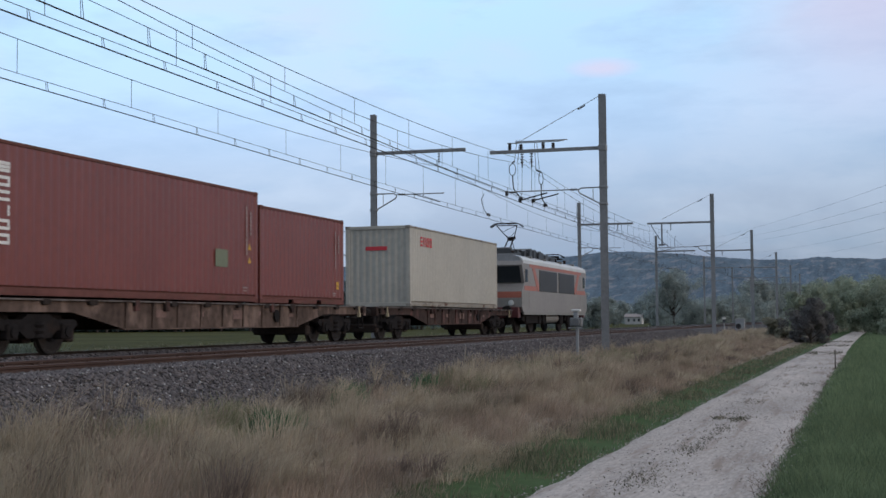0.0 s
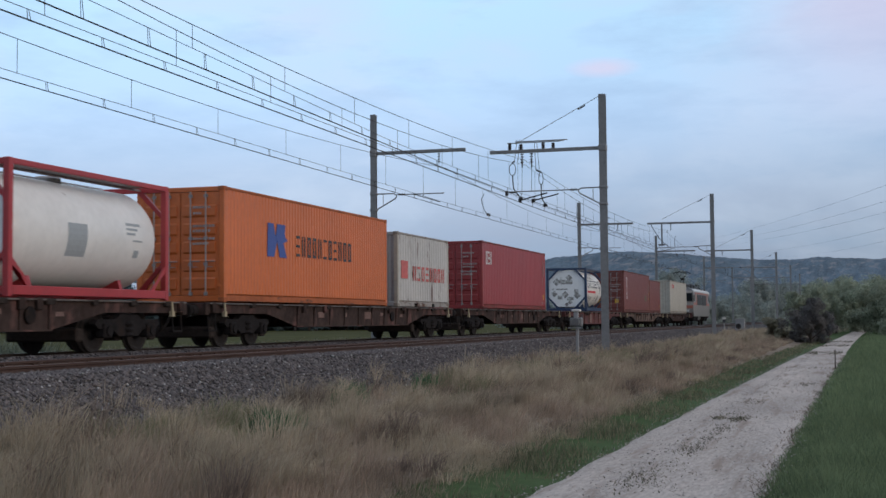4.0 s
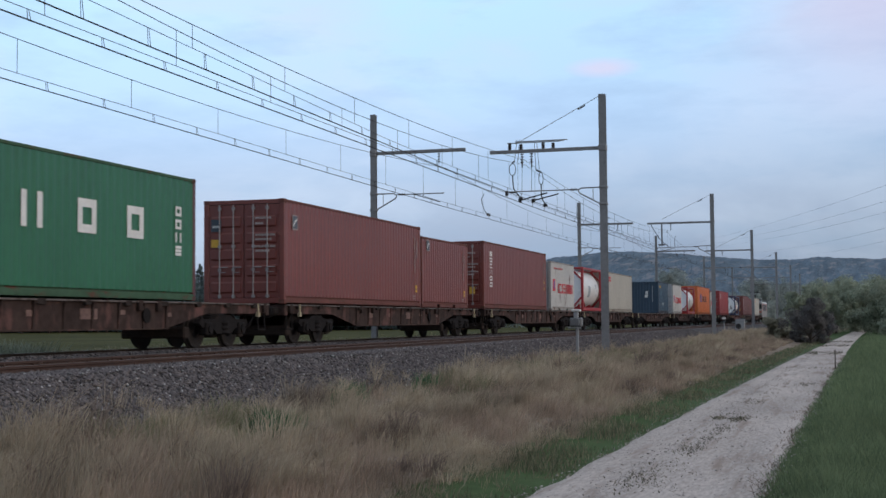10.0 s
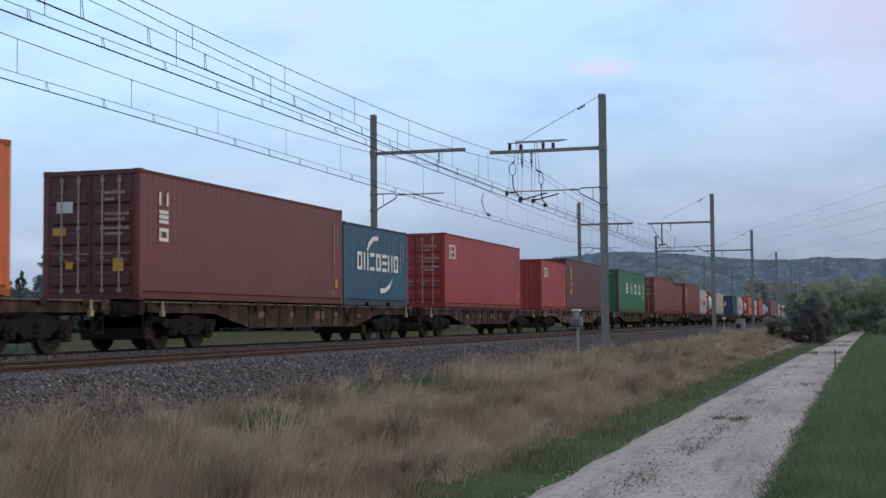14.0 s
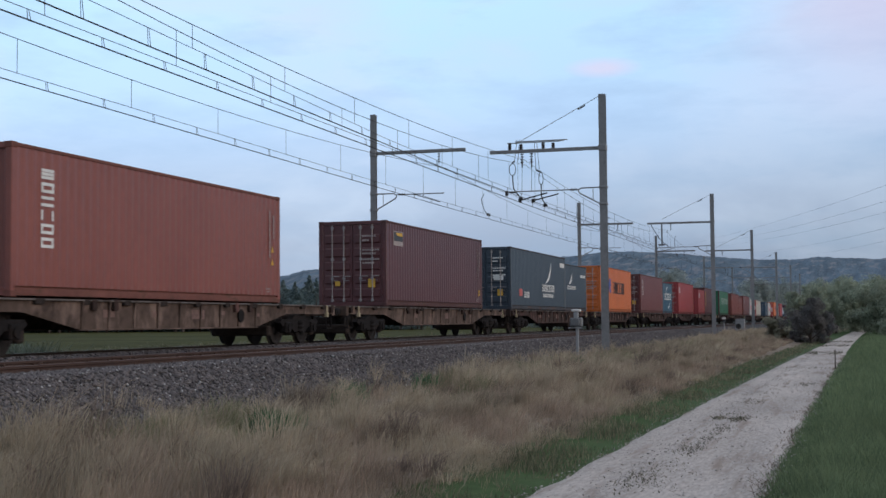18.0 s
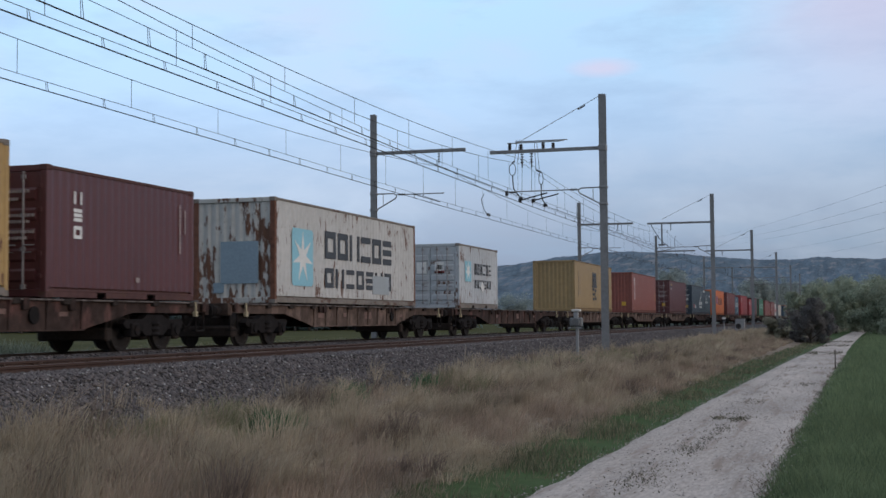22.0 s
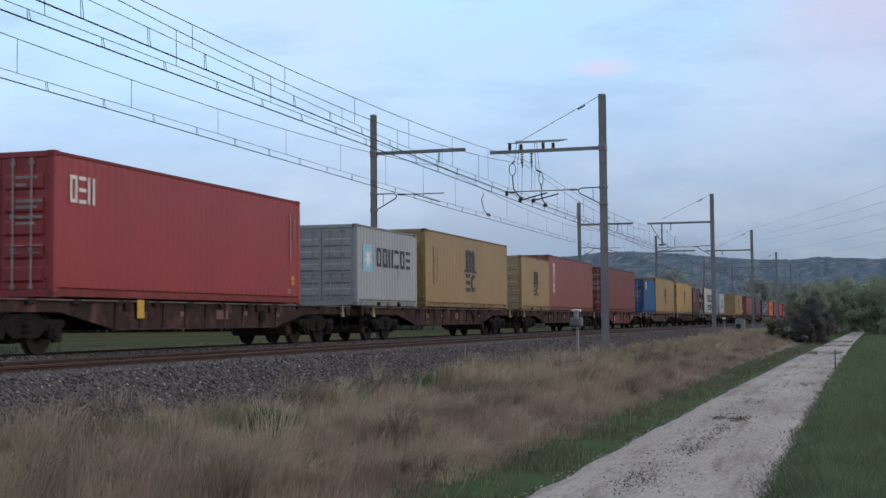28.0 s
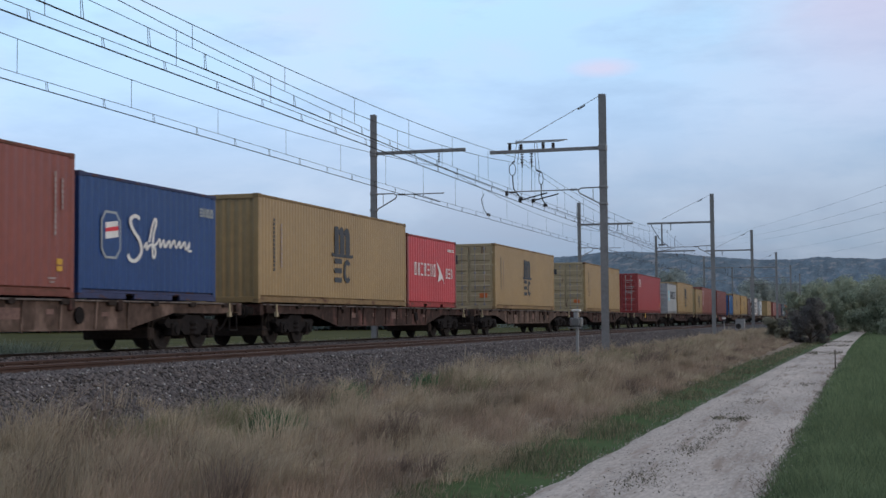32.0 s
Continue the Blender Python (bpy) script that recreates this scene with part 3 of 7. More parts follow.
def outline(mat, pts, name="emblem", proud=0.005):
    """A flat emblem of one outline; points as (metres from the rear edge, metres up)."""
    def make(c, ln, h):
        s = Shape().prism([(-ln / 2 + a, b) for a, b in pts], "x", HW - 0.002, HW + proud)
        part(name, s, mat, c)
    return make


def ribbon(mat, pts, width, name="script_stroke", proud=0.005):
    """A painted ribbon along a bent line; points as (metres from the rear edge, metres up)."""
    def make(c, ln, h):
        s = Shape()
        ps = [Vector((a, b)) for a, b in pts]
        fine = []
        for i in range(len(ps) - 1):
            p0, p1, p2, p3 = ps[max(0, i - 1)], ps[i], ps[i + 1], ps[min(len(ps) - 1, i + 2)]
            for q in (0.0, 0.25, 0.5, 0.75):
                fine.append(0.5 * (2 * p1 + (p2 - p0) * q + (2 * p0 - 5 * p1 + 4 * p2 - p3) * q * q + (3 * p1 - p0 - 3 * p2 + p3) * q ** 3))
        fine.append(ps[-1])
        n = len(fine)
        vs = []
        for i, p in enumerate(fine):
            d = (fine[min(n - 1, i + 1)] - fine[max(0, i - 1)]).normalized()
            o = Vector((-d.y, d.x)) * width * (0.7 + 0.3 * abs(d.y)) * 0.5
            vs += [(HW + proud, -ln / 2 + p.x - o.x, p.y - o.y), (HW + proud, -ln / 2 + p.x + o.x, p.y + o.y)]
        s.add(vs, [(2 * i, 2 * i + 1, 2 * i + 3, 2 * i + 2) for i in range(n - 1)])
        part(name, s, mat, c)
    return make


def star(mat, yc, zc, r0, r1, n=7):
    return outline(mat, [(yc + (r0 if k % 2 == 0 else r1) * math.sin(math.pi * k / n), zc + (r0 if k % 2 == 0 else r1) * math.cos(math.pi * k / n)) for k in range(2 * n)], "star_emblem", 0.008)


def two_tier_emblem(yc, s=1.12, z=0.68, mat=MARK_BLACK):
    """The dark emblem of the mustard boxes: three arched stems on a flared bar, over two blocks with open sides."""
    def make(c, ln, h):
        y = -ln / 2 + yc * ln

        def flat(name, pts):
            part(name, Shape().prism([(y + a * s, z + b * s) for a, b in pts], "x", HW - 0.002, HW + 0.004), mat, c)
        flat("emblem_bar", [(-0.80, 0.73), (-0.74, 0.69), (0.74, 0.69), (0.80, 0.73), (0.78, 0.80), (0.66, 0.775), (-0.66, 0.775), (-0.78, 0.80)])
        flat("emblem_stem", [(-0.60, 0.777), (-0.30, 0.777), (-0.30, 1.46), (-0.36, 1.52), (-0.60, 1.50)])
        for a in (-0.298, 0.122):
            arch = [(a + 0.10, 0.777), (a + 0.418, 0.777)] + [(a + 0.418 - 0.24 * (1 - math.cos(q * math.pi / 10)), 1.28 + 0.235 * math.sin(q * math.pi / 10)) for q in range(6)]
            flat("emblem_stem", arch + [(a, 1.42), (a, 1.26), (a + 0.06, 1.33), (a + 0.10, 1.26)])
        for k in (0, 1, 2):
            flat("emblem_block", [(-0.58, 0.255 * k), (-0.10, 0.255 * k), (-0.06, 0.255 * k + 0.05), (-0.10, 0.255 * k + 0.135), (-0.58, 0.255 * k + 0.135), (-0.62, 0.255 * k + 0.08)])
        arc = [(0.34 + 0.30 * math.cos(q), 0.32 + 0.325 * math.sin(q)) for q in [0.75 + 0.478 * k for k in range(11)]]
        arc += [(0.34 + 0.13 * math.cos(q), 0.32 + 0.19 * math.sin(q)) for q in [5.53 - 0.478 * k for k in range(11)]]
        flat("emblem_block", arc)
    return make


def end_labels(mats, door=True):
    """Small plates on the rear end: (material, x0, x1, z0, z1)."""
    def make(c, ln, h):
        for (m, x0, x1, z0, z1) in mats:
            bars_on_end(c, "end_label", m, [(x0, x1, z0, z1)], -ln / 2 - (0.014 if door else -0.028))
    return make


def end_codes(mat=MARK_DIM):
    """The usual block of code rows on the right-hand door."""
    def make(c, ln, h):
        rows = []
        for k, (z, w) in enumerate(((h - 0.55, 0.5), (h - 0.70, 0.25), (h - 1.02, 0.62), (h - 1.14, 0.5), (h - 1.34, 0.62), (h - 1.46, 0.45))):
            rows += [(0.36 + a, 0.36 + b, z, z + 0.058) for a, b, _, _ in row_of_blocks(0, w, 0, 1, round(w / 0.085), 0.72)]
        bars_on_end(c, "code_rows", mat, rows, -ln / 2 - 0.014)
    return make


YL = (MARK_YELLOW, 0.57, 0.82, 0.64, 0.93)
TRI_Y = (MARK_YELLOW, -0.62, -0.44, 0.70, 0.86)
STD_END = (end_codes(), end_labels([YL, TRI_Y]))


def tank_container(label, mat_frame, mat_tank, u_mid, dirty=False):
    L6, h = 6.058, 2.591
    hl = L6 / 2
    c = thing("tank_container", label, "tank container", "containers on the train")
    for sx in (1, -1):
        for sy in (1, -1):
            part("corner_post", kept(("tpost", sx, sy, mat_frame.name), lambda: Shape().cbox(min(sx * HW, sx * (HW - 0.14)), max(sx * HW, sx * (HW - 0.14)), min(sy * hl, sy * (hl - 0.14)), max(sy * hl, sy * (hl - 0.14)), 0, h, 0.012).mesh("corner_post", mat_frame)), mat_frame, c)
        part("bottom_rail", kept(("tbr", sx, mat_frame.name), lambda: Shape().cbox(min(sx * HW, sx * (HW - 0.1)), max(sx * HW, sx * (HW - 0.1)), -hl + 0.14, hl - 0.14, 0.04, 0.22, 0.01).mesh("bottom_rail", mat_frame)), mat_frame, c)
        part("top_rail", kept(("ttr", sx, mat_frame.name), lambda: Shape().cbox(min(sx * HW, sx * (HW - 0.1)), max(sx * HW, sx * (HW - 0.1)), -hl + 0.14, hl - 0.14, h - 0.12, h - 0.01, 0.01).mesh("top_rail", mat_frame)), mat_frame, c)
        for sy in (1, -1):
            for z0, z1, k in ((0.22, 0.75, 0.62), ):
                s = Shape().prism([(sy * (hl - 0.14), z1), (sy * (hl - 0.14), z1 - 0.14), (sy * (hl - k - 0.2), z0 - 0.05), (sy * (hl - k - 0.02), z0 - 0.05)], "x", *sorted((sx * (HW - 0.02), sx * (HW - 0.09))))
                part("side_brace", s, mat_frame, c)
    for sy in (1, -1):
        ya, yb = sorted((sy * hl, sy * (hl - 0.10)))
        for z0, z1 in ((0.04, 0.20), (h - 0.13, h - 0.01)):
            part("end_beam", Shape().cbox(-1.08, 1.08, ya, yb, z0, z1, 0.01), mat_frame, c)
        for sx in (1, -1):
            for za, zb in ((0.2, 0.86), (h - 0.13, h - 0.75)):
                s = Shape().prism([(sx * 0.45, za), (sx * 0.62, za), (sx * 1.08, zb - (0.12 if zb > za else -0.12)), (sx * 1.08, zb)], "y", ya + 0.01, yb - 0.01)
                part("end_brace", s, mat_frame, c)
    prof = [(-hl + 0.10, 0.12), (-hl + 0.13, 0.55), (-hl + 0.22, 0.88), (-hl + 0.36, 1.06), (-hl + 0.52, 1.12), (hl - 0.52, 1.12), (hl - 0.36, 1.06), (hl - 0.22, 0.88), (hl - 0.13, 0.55), (hl - 0.10, 0.12)]
    part("tank", Shape().lathe(prof, "y", 40, (0, 0, 1.34)), mat_tank, c, "white clad pressure vessel", True)
    walk_s = Shape()
    for yy in np.arange(-hl + 0.3, hl - 0.5, 0.34):
        walk_s.box(0.28, 0.78, yy, yy + 0.28, h - 0.05, h - 0.02)
        walk_s.box(-0.78, -0.28, yy, yy + 0.28, h - 0.05, h - 0.02)
    for sx in (-1, 1):
        walk_s.box(sx * 0.53 - 0.02, sx * 0.53 + 0.02, -hl + 0.1, hl - 0.1, h - 0.10, h - 0.05)
    part("walkway", walk_s, GALV, c)
    part("manhole", Shape().lathe([(2.44, 0.30), (2.52, 0.30), (2.56, 0.22)], "z", 18), GALV, c, "", True)
    part("outlet_valve", Shape().lathe([(-hl + 0.06, 0.10), (-hl + 0.2, 0.12), (-hl + 0.4, 0.16)], "y", 14, (0, 0, 0.42)), GALV, c, "", True)
    for yy in (-1.7, 1.7):      # saddles under the vessel
        s = Shape().prism([(-0.8, 0.16), (0.8, 0.16), (0.72, 0.44), (0.4, 0.30), (-0.4, 0.30), (-0.72, 0.44)], "y", yy - 0.06, yy + 0.06)
        part("saddle", s, mat_frame, c)

    def skin(y0, y1, z0, z1, mat, name):
        """A thin sheet that lies on the vessel's near flank."""
        s = Shape()
        vs, fs = [], []
        n = 6
        for i in range(n + 1):
            z = z0 + (z1 - z0) * i / n
            x = math.sqrt(max(0.0, 1.126 ** 2 - (z - 1.34) ** 2))
            vs += [(x, y0, z), (x, y1, z)]
        for i in range(n):
            fs.append((2 * i, 2 * i + 1, 2 * i + 3, 2 * i + 2))
        return part(name, s.add(vs, fs), mat, c)

    def diamond(y, z, r):
        """A worn hazard placard, set on its corner."""
        vs = []
        for dy, dz in ((0, -r), (r, 0), (0, r), (-r, 0), (0, 0)):
            vs.append((math.sqrt(1.132 ** 2 - (z + dz - 1.34) ** 2), y + dy, z + dz))
        return part("worn_placard", Shape().add(vs, [(0, 1, 4), (1, 2, 4), (2, 3, 4), (3, 0, 4)]), GRIME, c)
    if dirty:
        for k in range(7):
            for (a, b, z0, z1) in glyph(k, -2.15 + k * 0.62, -1.67 + k * 0.62, 1.42, 1.88, 0.085):
                skin(a, b, z0, z1, MARK_BLACK, "lettering")
        skin(-2.15, 0.35, 1.12, 1.25, MARK_RED, "red_stripe")
        for a, b, z0, z1 in ((-1.5, -1.1, 0.62, 0.95), (-0.9, -0.5, 0.6, 0.9), (1.2, 1.6, 0.66, 0.98), (-0.6, -0.1, 1.95, 2.15), (1.6, 1.95, 1.1, 1.6)):
            skin(a, b, z0, z1, GRIME, "worn_sticker")
        for a, z, r in ((-1.0, 2.02, 0.22), (-0.45, 2.08, 0.25), (0.0, 2.0, 0.2), (-1.75, 0.88, 0.2), (0.55, 0.8, 0.16)):
            diamond(a, z, r)
    else:
        for a, b, z0, z1 in ((1.35, 1.95, 1.60, 1.66), (1.35, 1.8, 1.50, 1.55), (1.35, 1.7, 1.40, 1.45), (1.6, 2.0, 1.26, 1.30), (1.7, 1.9, 0.92, 1.08)):
            skin(a, b, z0, z1, MARK_GREY, "code_rows")
        skin(-0.9, -0.2, 0.85, 1.52, MARK_GREY, "worn_sticker")
    for (x0, x1, z0, z1) in (((-0.65, 0.05, 1.28, 1.36), (-0.3, 0.35, 1.62, 1.88), (-0.55, -0.28, 0.72, 0.95), (0.0, 0.4, 0.66, 0.86), (0.45, 0.7, 1.05, 1.3)) if dirty else ((-0.05, 0.35, 1.42, 1.80), (-0.6, -0.2, 1.62, 1.68), (-0.6, -0.1, 1.50, 1.55), (-0.45, 0.1, 1.20, 1.24))):
        part("placard", Shape().box(x0, x1, -hl + 0.07, -hl + 0.085, z0, z1), GRIME if dirty else MARK_GREY, c)
    if dirty:
        for x, z, r in ((-0.75, 1.05, 0.2), (-0.6, 1.75, 0.24), (0.15, 2.0, 0.2), (0.62, 0.95, 0.22), (-0.1, 1.0, 0.22), (0.2, 0.55, 0.14)):
            part("worn_placard", Shape().prism([(x, z - r), (x + r, z), (x, z + r), (x - r, z)], "y", -hl + 0.062, -hl + 0.085), GRIME, c)
    part("end_plate", Shape().prism([(-0.80, 0.28), (0.80, 0.28), (1.06, 0.72), (1.06, 1.9), (0.72, 2.4), (-0.72, 2.4), (-1.06, 1.9), (-1.06, 0.72)], "y", -hl + 0.085, -hl + 0.12), TANK_END, c, "white octagonal end sheet")
    MOVING.append((c, u_mid, DECK_Z))
    return c


def wagon_base(length, mat, deep=False):
    """A sixty-foot flat wagon on two bogies, without its place."""
    w = thing("container_wagon", "rusty brown flat wagon with deep side sills on two bogies" if mat is WAGON else "pale dusty rust-coloured flat wagon with deep side sills" if mat is WAGON_PALE else "oxide-red flat wagon with tall ribbed side sills on bogies", "rail wagon", "wagons of the train")
    hl = length / 2 - 0.62
    bz = 0.50 if not deep else 0.40
    piv = hl - 2.4
    for sg in (1, -1):
        a, b = sorted((sg * 1.16, sg * 1.13))
        prof = [(-hl, 1.06), (hl, 1.06), (hl, 0.86), (piv + 1.25, 0.84), (piv - 1.05, 0.84), (piv - 3.0, bz), (-piv + 3.0, bz), (-piv + 1.05, 0.84), (-piv - 1.25, 0.84), (-hl, 0.86)]
        part("side_sill", Shape().prism(prof, "x", a, b), mat, w)
        a, b = sorted((sg * 1.235, sg * 1.06))
        part("top_flange", Shape().cbox(a, b, -hl, hl, 1.062, 1.10, 0.006), WAGON_TOP, w)
        a, b = sorted((sg * 1.20, sg * 1.06))
        part("bottom_flange", Shape().cbox(a, b, -piv + 3.0, piv - 3.0, bz - 0.03, bz, 0.005), mat, w)
        for k in range(6 if mat is WAGON_RED else 9):
            yy = -piv + 3.1 + k * (2 * piv - 6.2) / (5 if mat is WAGON_RED else 8)
            part("rib", kept(("rib", mat.name, deep), lambda: Shape().prism([(0, bz), (0, 1.06), (0.07, 1.06), (0.045, 0.92), (0.02, bz)], "y", -0.032, 0.032).mesh("rib", mat)) if sg > 0 else
                 kept(("ribm", mat.name, deep), lambda: Shape().prism([(0, bz), (0, 1.06), (-0.07, 1.06), (-0.045, 0.92), (-0.02, bz)], "y", -0.032, 0.032).mesh("rib", mat)), mat, w, at=(sg * 1.16, yy, 0))
        if sg > 0:      # brackets break up the dusty flange
            for k in range(12):
                yy = -hl + 0.8 + k * (2 * hl - 1.6) / 11
                part("flange_bracket", kept(("fbr", k % 3), lambda: Shape().cbox(1.15, 1.243, -0.10 - 0.05 * (k % 3), 0.10, 0.99, 1.106, 0.01).mesh("flange_bracket", BOGIE_LIFTED)), BOGIE_LIFTED, w, at=(0, yy, 0))
        for yy in (-hl + 0.25, -hl + 5.9, -2.9, 2.9, hl - 5.9, hl - 0.25):
            a, b = (1.16, 1.245) if sg > 0 else (-1.245, -1.16)
            part("lock_bracket", kept(("spig", sg), lambda: Shape().cbox(a, b, -0.09, 0.09, 0.88, 1.115, 0.012).mesh("lock_bracket", WAGON)), WAGON, w, at=(0, yy, 0))
    d = Shape()
    for k in range(17):
        yy = -hl + 0.3 + k * (2 * hl - 0.6) / 16
        d.box(-1.12, 1.12, yy - 0.09, yy + 0.09, 0.94, 1.055)
    d.box(-0.16, 0.16, -hl, hl, 0.80, 0.94)
    part("deck_frame", d, BOGIE_LIFTED, w)
    for sy in (1, -1):
        part("headstock", Shape().cbox(-1.18, 1.18, sy * hl - 0.1, sy * hl + 0.1, 0.80, 1.098, 0.01), mat, w)
        for sx in (1, -1):
            bf = part("buffer", kept(("bufs", sy), lambda: Shape().lathe([(0.1 * sy, 0.13), (0.32 * sy, 0.12), (0.33 * sy, 0.09), (0.53 * sy, 0.09)], "y", 14).mesh("buffer", BOGIE, True)), BOGIE, w, at=(sx * 0.875, sy * hl, 0.91))
            part("buffer_head", kept(("bufh", sy), lambda: Shape().lathe([(0.53 * sy, 0.18), (0.57 * sy, 0.18), (0.60 * sy, 0.12)], "y", 20).mesh("buffer_head", BOGIE, True)), BOGIE, bf)
        for sx in (1, -1):
            part("brake_hose", kept(("hose", sx, sy), lambda: Shape().pipe([(sx * 0.35, sy * 0.1, 0.92), (sx * 0.36, sy * 0.35, 0.77), (sx * 0.3, sy * 0.5, 0.53), (sx * 0.2, sy * 0.6, 0.41)], 0.03).mesh("brake_hose", BOGIE)), BOGIE, w, at=(0, sy * hl, 0))
        part("foot_step", kept(("step",), lambda: Shape().pipe([(1.12, -0.2, 0.84), (1.14, -0.2, 0.42), (1.14, 0.2, 0.42), (1.12, 0.2, 0.84)], 0.022).box(1.02, 1.16, -0.2, 0.2, 0.41, 0.44).mesh("foot_step", BOGIE)), BOGIE, w, at=(0, sy * (hl - 0.3), 0))
        part("drawhook", Shape().cbox(-0.05, 0.05, *sorted((sy * (hl + 0.1), sy * (hl + 0.55))), 0.93, 1.05, 0.01), BOGIE, w)
        part("release_lever", kept(("lever", sy), lambda: Shape().pipe([(1.26, 0, 1.10), (1.27, 0, 0.86), (1.27, 0.05 * sy, 0.78)], 0.028).box(1.22, 1.30, -0.055, 0.055, 0.76, 0.88).mesh("release_lever", LEVER)), LEVER, w, "faded yellow-painted lever", at=(0, sy * (hl - 0.76), 0))
        bogie(w, sy * piv)
    part("brake_gear", Shape().cbox(-0.3, 0.3, -1.2, 0.4, 0.45, 0.8, 0.02), BOGIE, w)
    part("air_reservoir", Shape().tube((-0.55, 1.2, 0.62), (-0.55, 2.4, 0.62), 0.17, n=12), BOGIE, w)
    part("handwheel", kept(("handw",), lambda: Shape().lathe([(1.19, 0.17), (1.215, 0.17)], "x", 16, (0, 0, 0.78)).mesh("handwheel", BOGIE)), BOGIE, w, at=(0, 3.2, 0))
    if mat is WAGON_RED:
        for m, a, b, z0, z1 in ((DARK_GAP, -5.0, -4.72, 0.72, 0.94), (DARK_GAP, -4.6, -4.32, 0.72, 0.94), (PANEL_DULL, 1.0, 1.3, 0.70, 0.92), (MARK_DIM, 4.4, 4.62, 0.74, 0.93), (PANEL_DULL, -2.3, -1.5, 0.45, 0.95), (PANEL_DULL, 5.4, 5.8, 0.93, 1.0), (PANEL_DULL, 2.9, 3.2, 0.74, 0.94)):
            part("data_panel", Shape().box(1.158, 1.166, a, b, z0, z1), m, w)
    for (a, b, z0, z1) in () if mat is WAGON_RED else ((-3.3, -2.85, 0.74, 0.90), (-1.25, -1.0, 0.76, 0.88), (0.6, 1.25, 0.70, 0.92), (2.1, 2.35, 0.80, 0.90), (4.1, 4.4, 0.76, 0.85)):
        part("data_panel", Shape().box(1.158, 1.166, a, b, z0, z1), PANEL_DULL, w, "pale stencilled panel")
    return w


def bogie(w, yc):
    b = part("bogie", kept(("bolster",), lambda: Shape().cbox(-1.0, 1.0, -0.32, 0.32, 0.50, 0.78, 0.03).mesh("bogie", BOGIE_LIFTED)), BOGIE_LIFTED, w, at=(0, yc, 0))
    for sg in (1, -1):
        a, c = sorted((sg * 1.10, sg * 0.94))
        part("side_frame", kept(("sframe", sg), lambda: Shape().prism([(-1.35, 0.60), (-1.25, 0.70), (-0.55, 0.70), (-0.35, 0.80), (0.35, 0.80), (0.55, 0.70), (1.25, 0.70), (1.35, 0.60), (1.2, 0.50), (0.62, 0.48), (0.40, 0.34), (-0.40, 0.34), (-0.62, 0.48), (-1.2, 0.50)], "x", a, c).mesh("side_frame", BOGIE)), BOGIE, b)
        for sy in (1, -1):
            part("axle_box", kept(("abox", sg), lambda: Shape().cbox(*sorted((sg * 0.92, sg * 1.16)), -0.17, 0.17, 0.31, 0.62, 0.03).tube((sg * 1.16, 0, 0.46), (sg * 1.20, 0, 0.46), 0.11, n=12).mesh("axle_box", BOGIE)), BOGIE, b, at=(0, sy * 0.9, 0))
    for yy in (-1.5, 0.0, 1.5):
        part("brake_beam", kept(("bbeam",), lambda: Shape().cbox(-0.86, 0.86, -0.13, 0.13, 0.24, 0.52, 0.04).mesh("brake_beam", BOGIE_LIFTED)), BOGIE_LIFTED, b, at=(0, yy, 0))
    for sg in (1, -1):
        part("coil_spring", kept(("spring",), lambda: Shape().lathe([(0.32, 0.11), (0.36, 0.15), (0.42, 0.11), (0.48, 0.15), (0.54, 0.11), (0.60, 0.15), (0.66, 0.11)], "z", 14).mesh("coil_spring", BOGIE, True)), BOGIE, b, at=(sg * 1.06, 0, 0))
    for sy in (1, -1):
        part("wheelset", kept(("wset",), wheelset), WHEEL, b, at=(0, sy * 0.9, 0.46))


def wheelset():
    s = Shape()
    s.tube((-0.95, 0, 0), (0.95, 0, 0), 0.08, n=10)
    for sg in (1, -1):
        s.lathe([(sg * 0.655, 0.20), (sg * 0.66, 0.488), (sg * 0.69, 0.486), (sg * 0.71, 0.462), (sg * 0.785, 0.455), (sg * 0.79, 0.40), (sg * 0.745, 0.36), (sg * 0.745, 0.20), (sg * 0.80, 0.13)], "x", 32)
    return s.mesh("wheelset", WHEEL, True)


JOINTS = [60.11, 40.81, 19.21, -0.69, -21.35, -43.39, -63.2, -84.2, -105.29, -126.4, -147.4, -167.89, -188.65, -208.19, -228.4, -248.59, -268.44, -289.2, -309.79, -330.79, -351.99, -371.69, -393.5, -413.19, -432.19, -453.19, -474.2, -494.69, -515.3, -536.29, -557.4, -579.99]
TEMPLATES = {}
for ja, jb in zip(JOINTS, JOINTS[1:]):
    ln = round((ja - jb) * 2) / 2
    mid = (ja + jb) / 2
    red = abs(mid - 9.05) < 1 or abs(mid + 422.9) < 1
    steel = WAGON_RED if red else WAGON_PALE if min(abs(mid - q) for q in (-299.65, -320.5, -569.4, -526.0, -279.0, -361.9, 29.8, -403.3, -178.3)) < 1 else WAGON
    key = (ln, steel.name)
    if key not in TEMPLATES:
        TEMPLATES[key] = wagon_base(ln, steel, red)
        w = TEMPLATES[key]
    else:
        w = copy_thing(TEMPLATES[key], Matrix())
    if abs(mid + 484.4) < 1:      # one wagon carries a tall yellow plate, one a red primer patch
        part("hazard_plate", Shape().box(1.236, 1.25, -3.34, -3.06, 0.72, 1.12).box(1.25, 1.253, -3.29, -3.11, 0.80, 0.90), MARK_YELLOW, w, "tall yellow plate")
    if abs(mid + 422.7) < 1:
        part("primer_patch", Shape().box(1.158, 1.168, -3.05, -2.70, 0.52, 0.94), MARK_FADED_RED, w, "orange-red primer patch")
    MOVING.append((w, mid, 0.0))

F40, F20, HC, ST = 12.192, 6.058, 2.896, 2.591


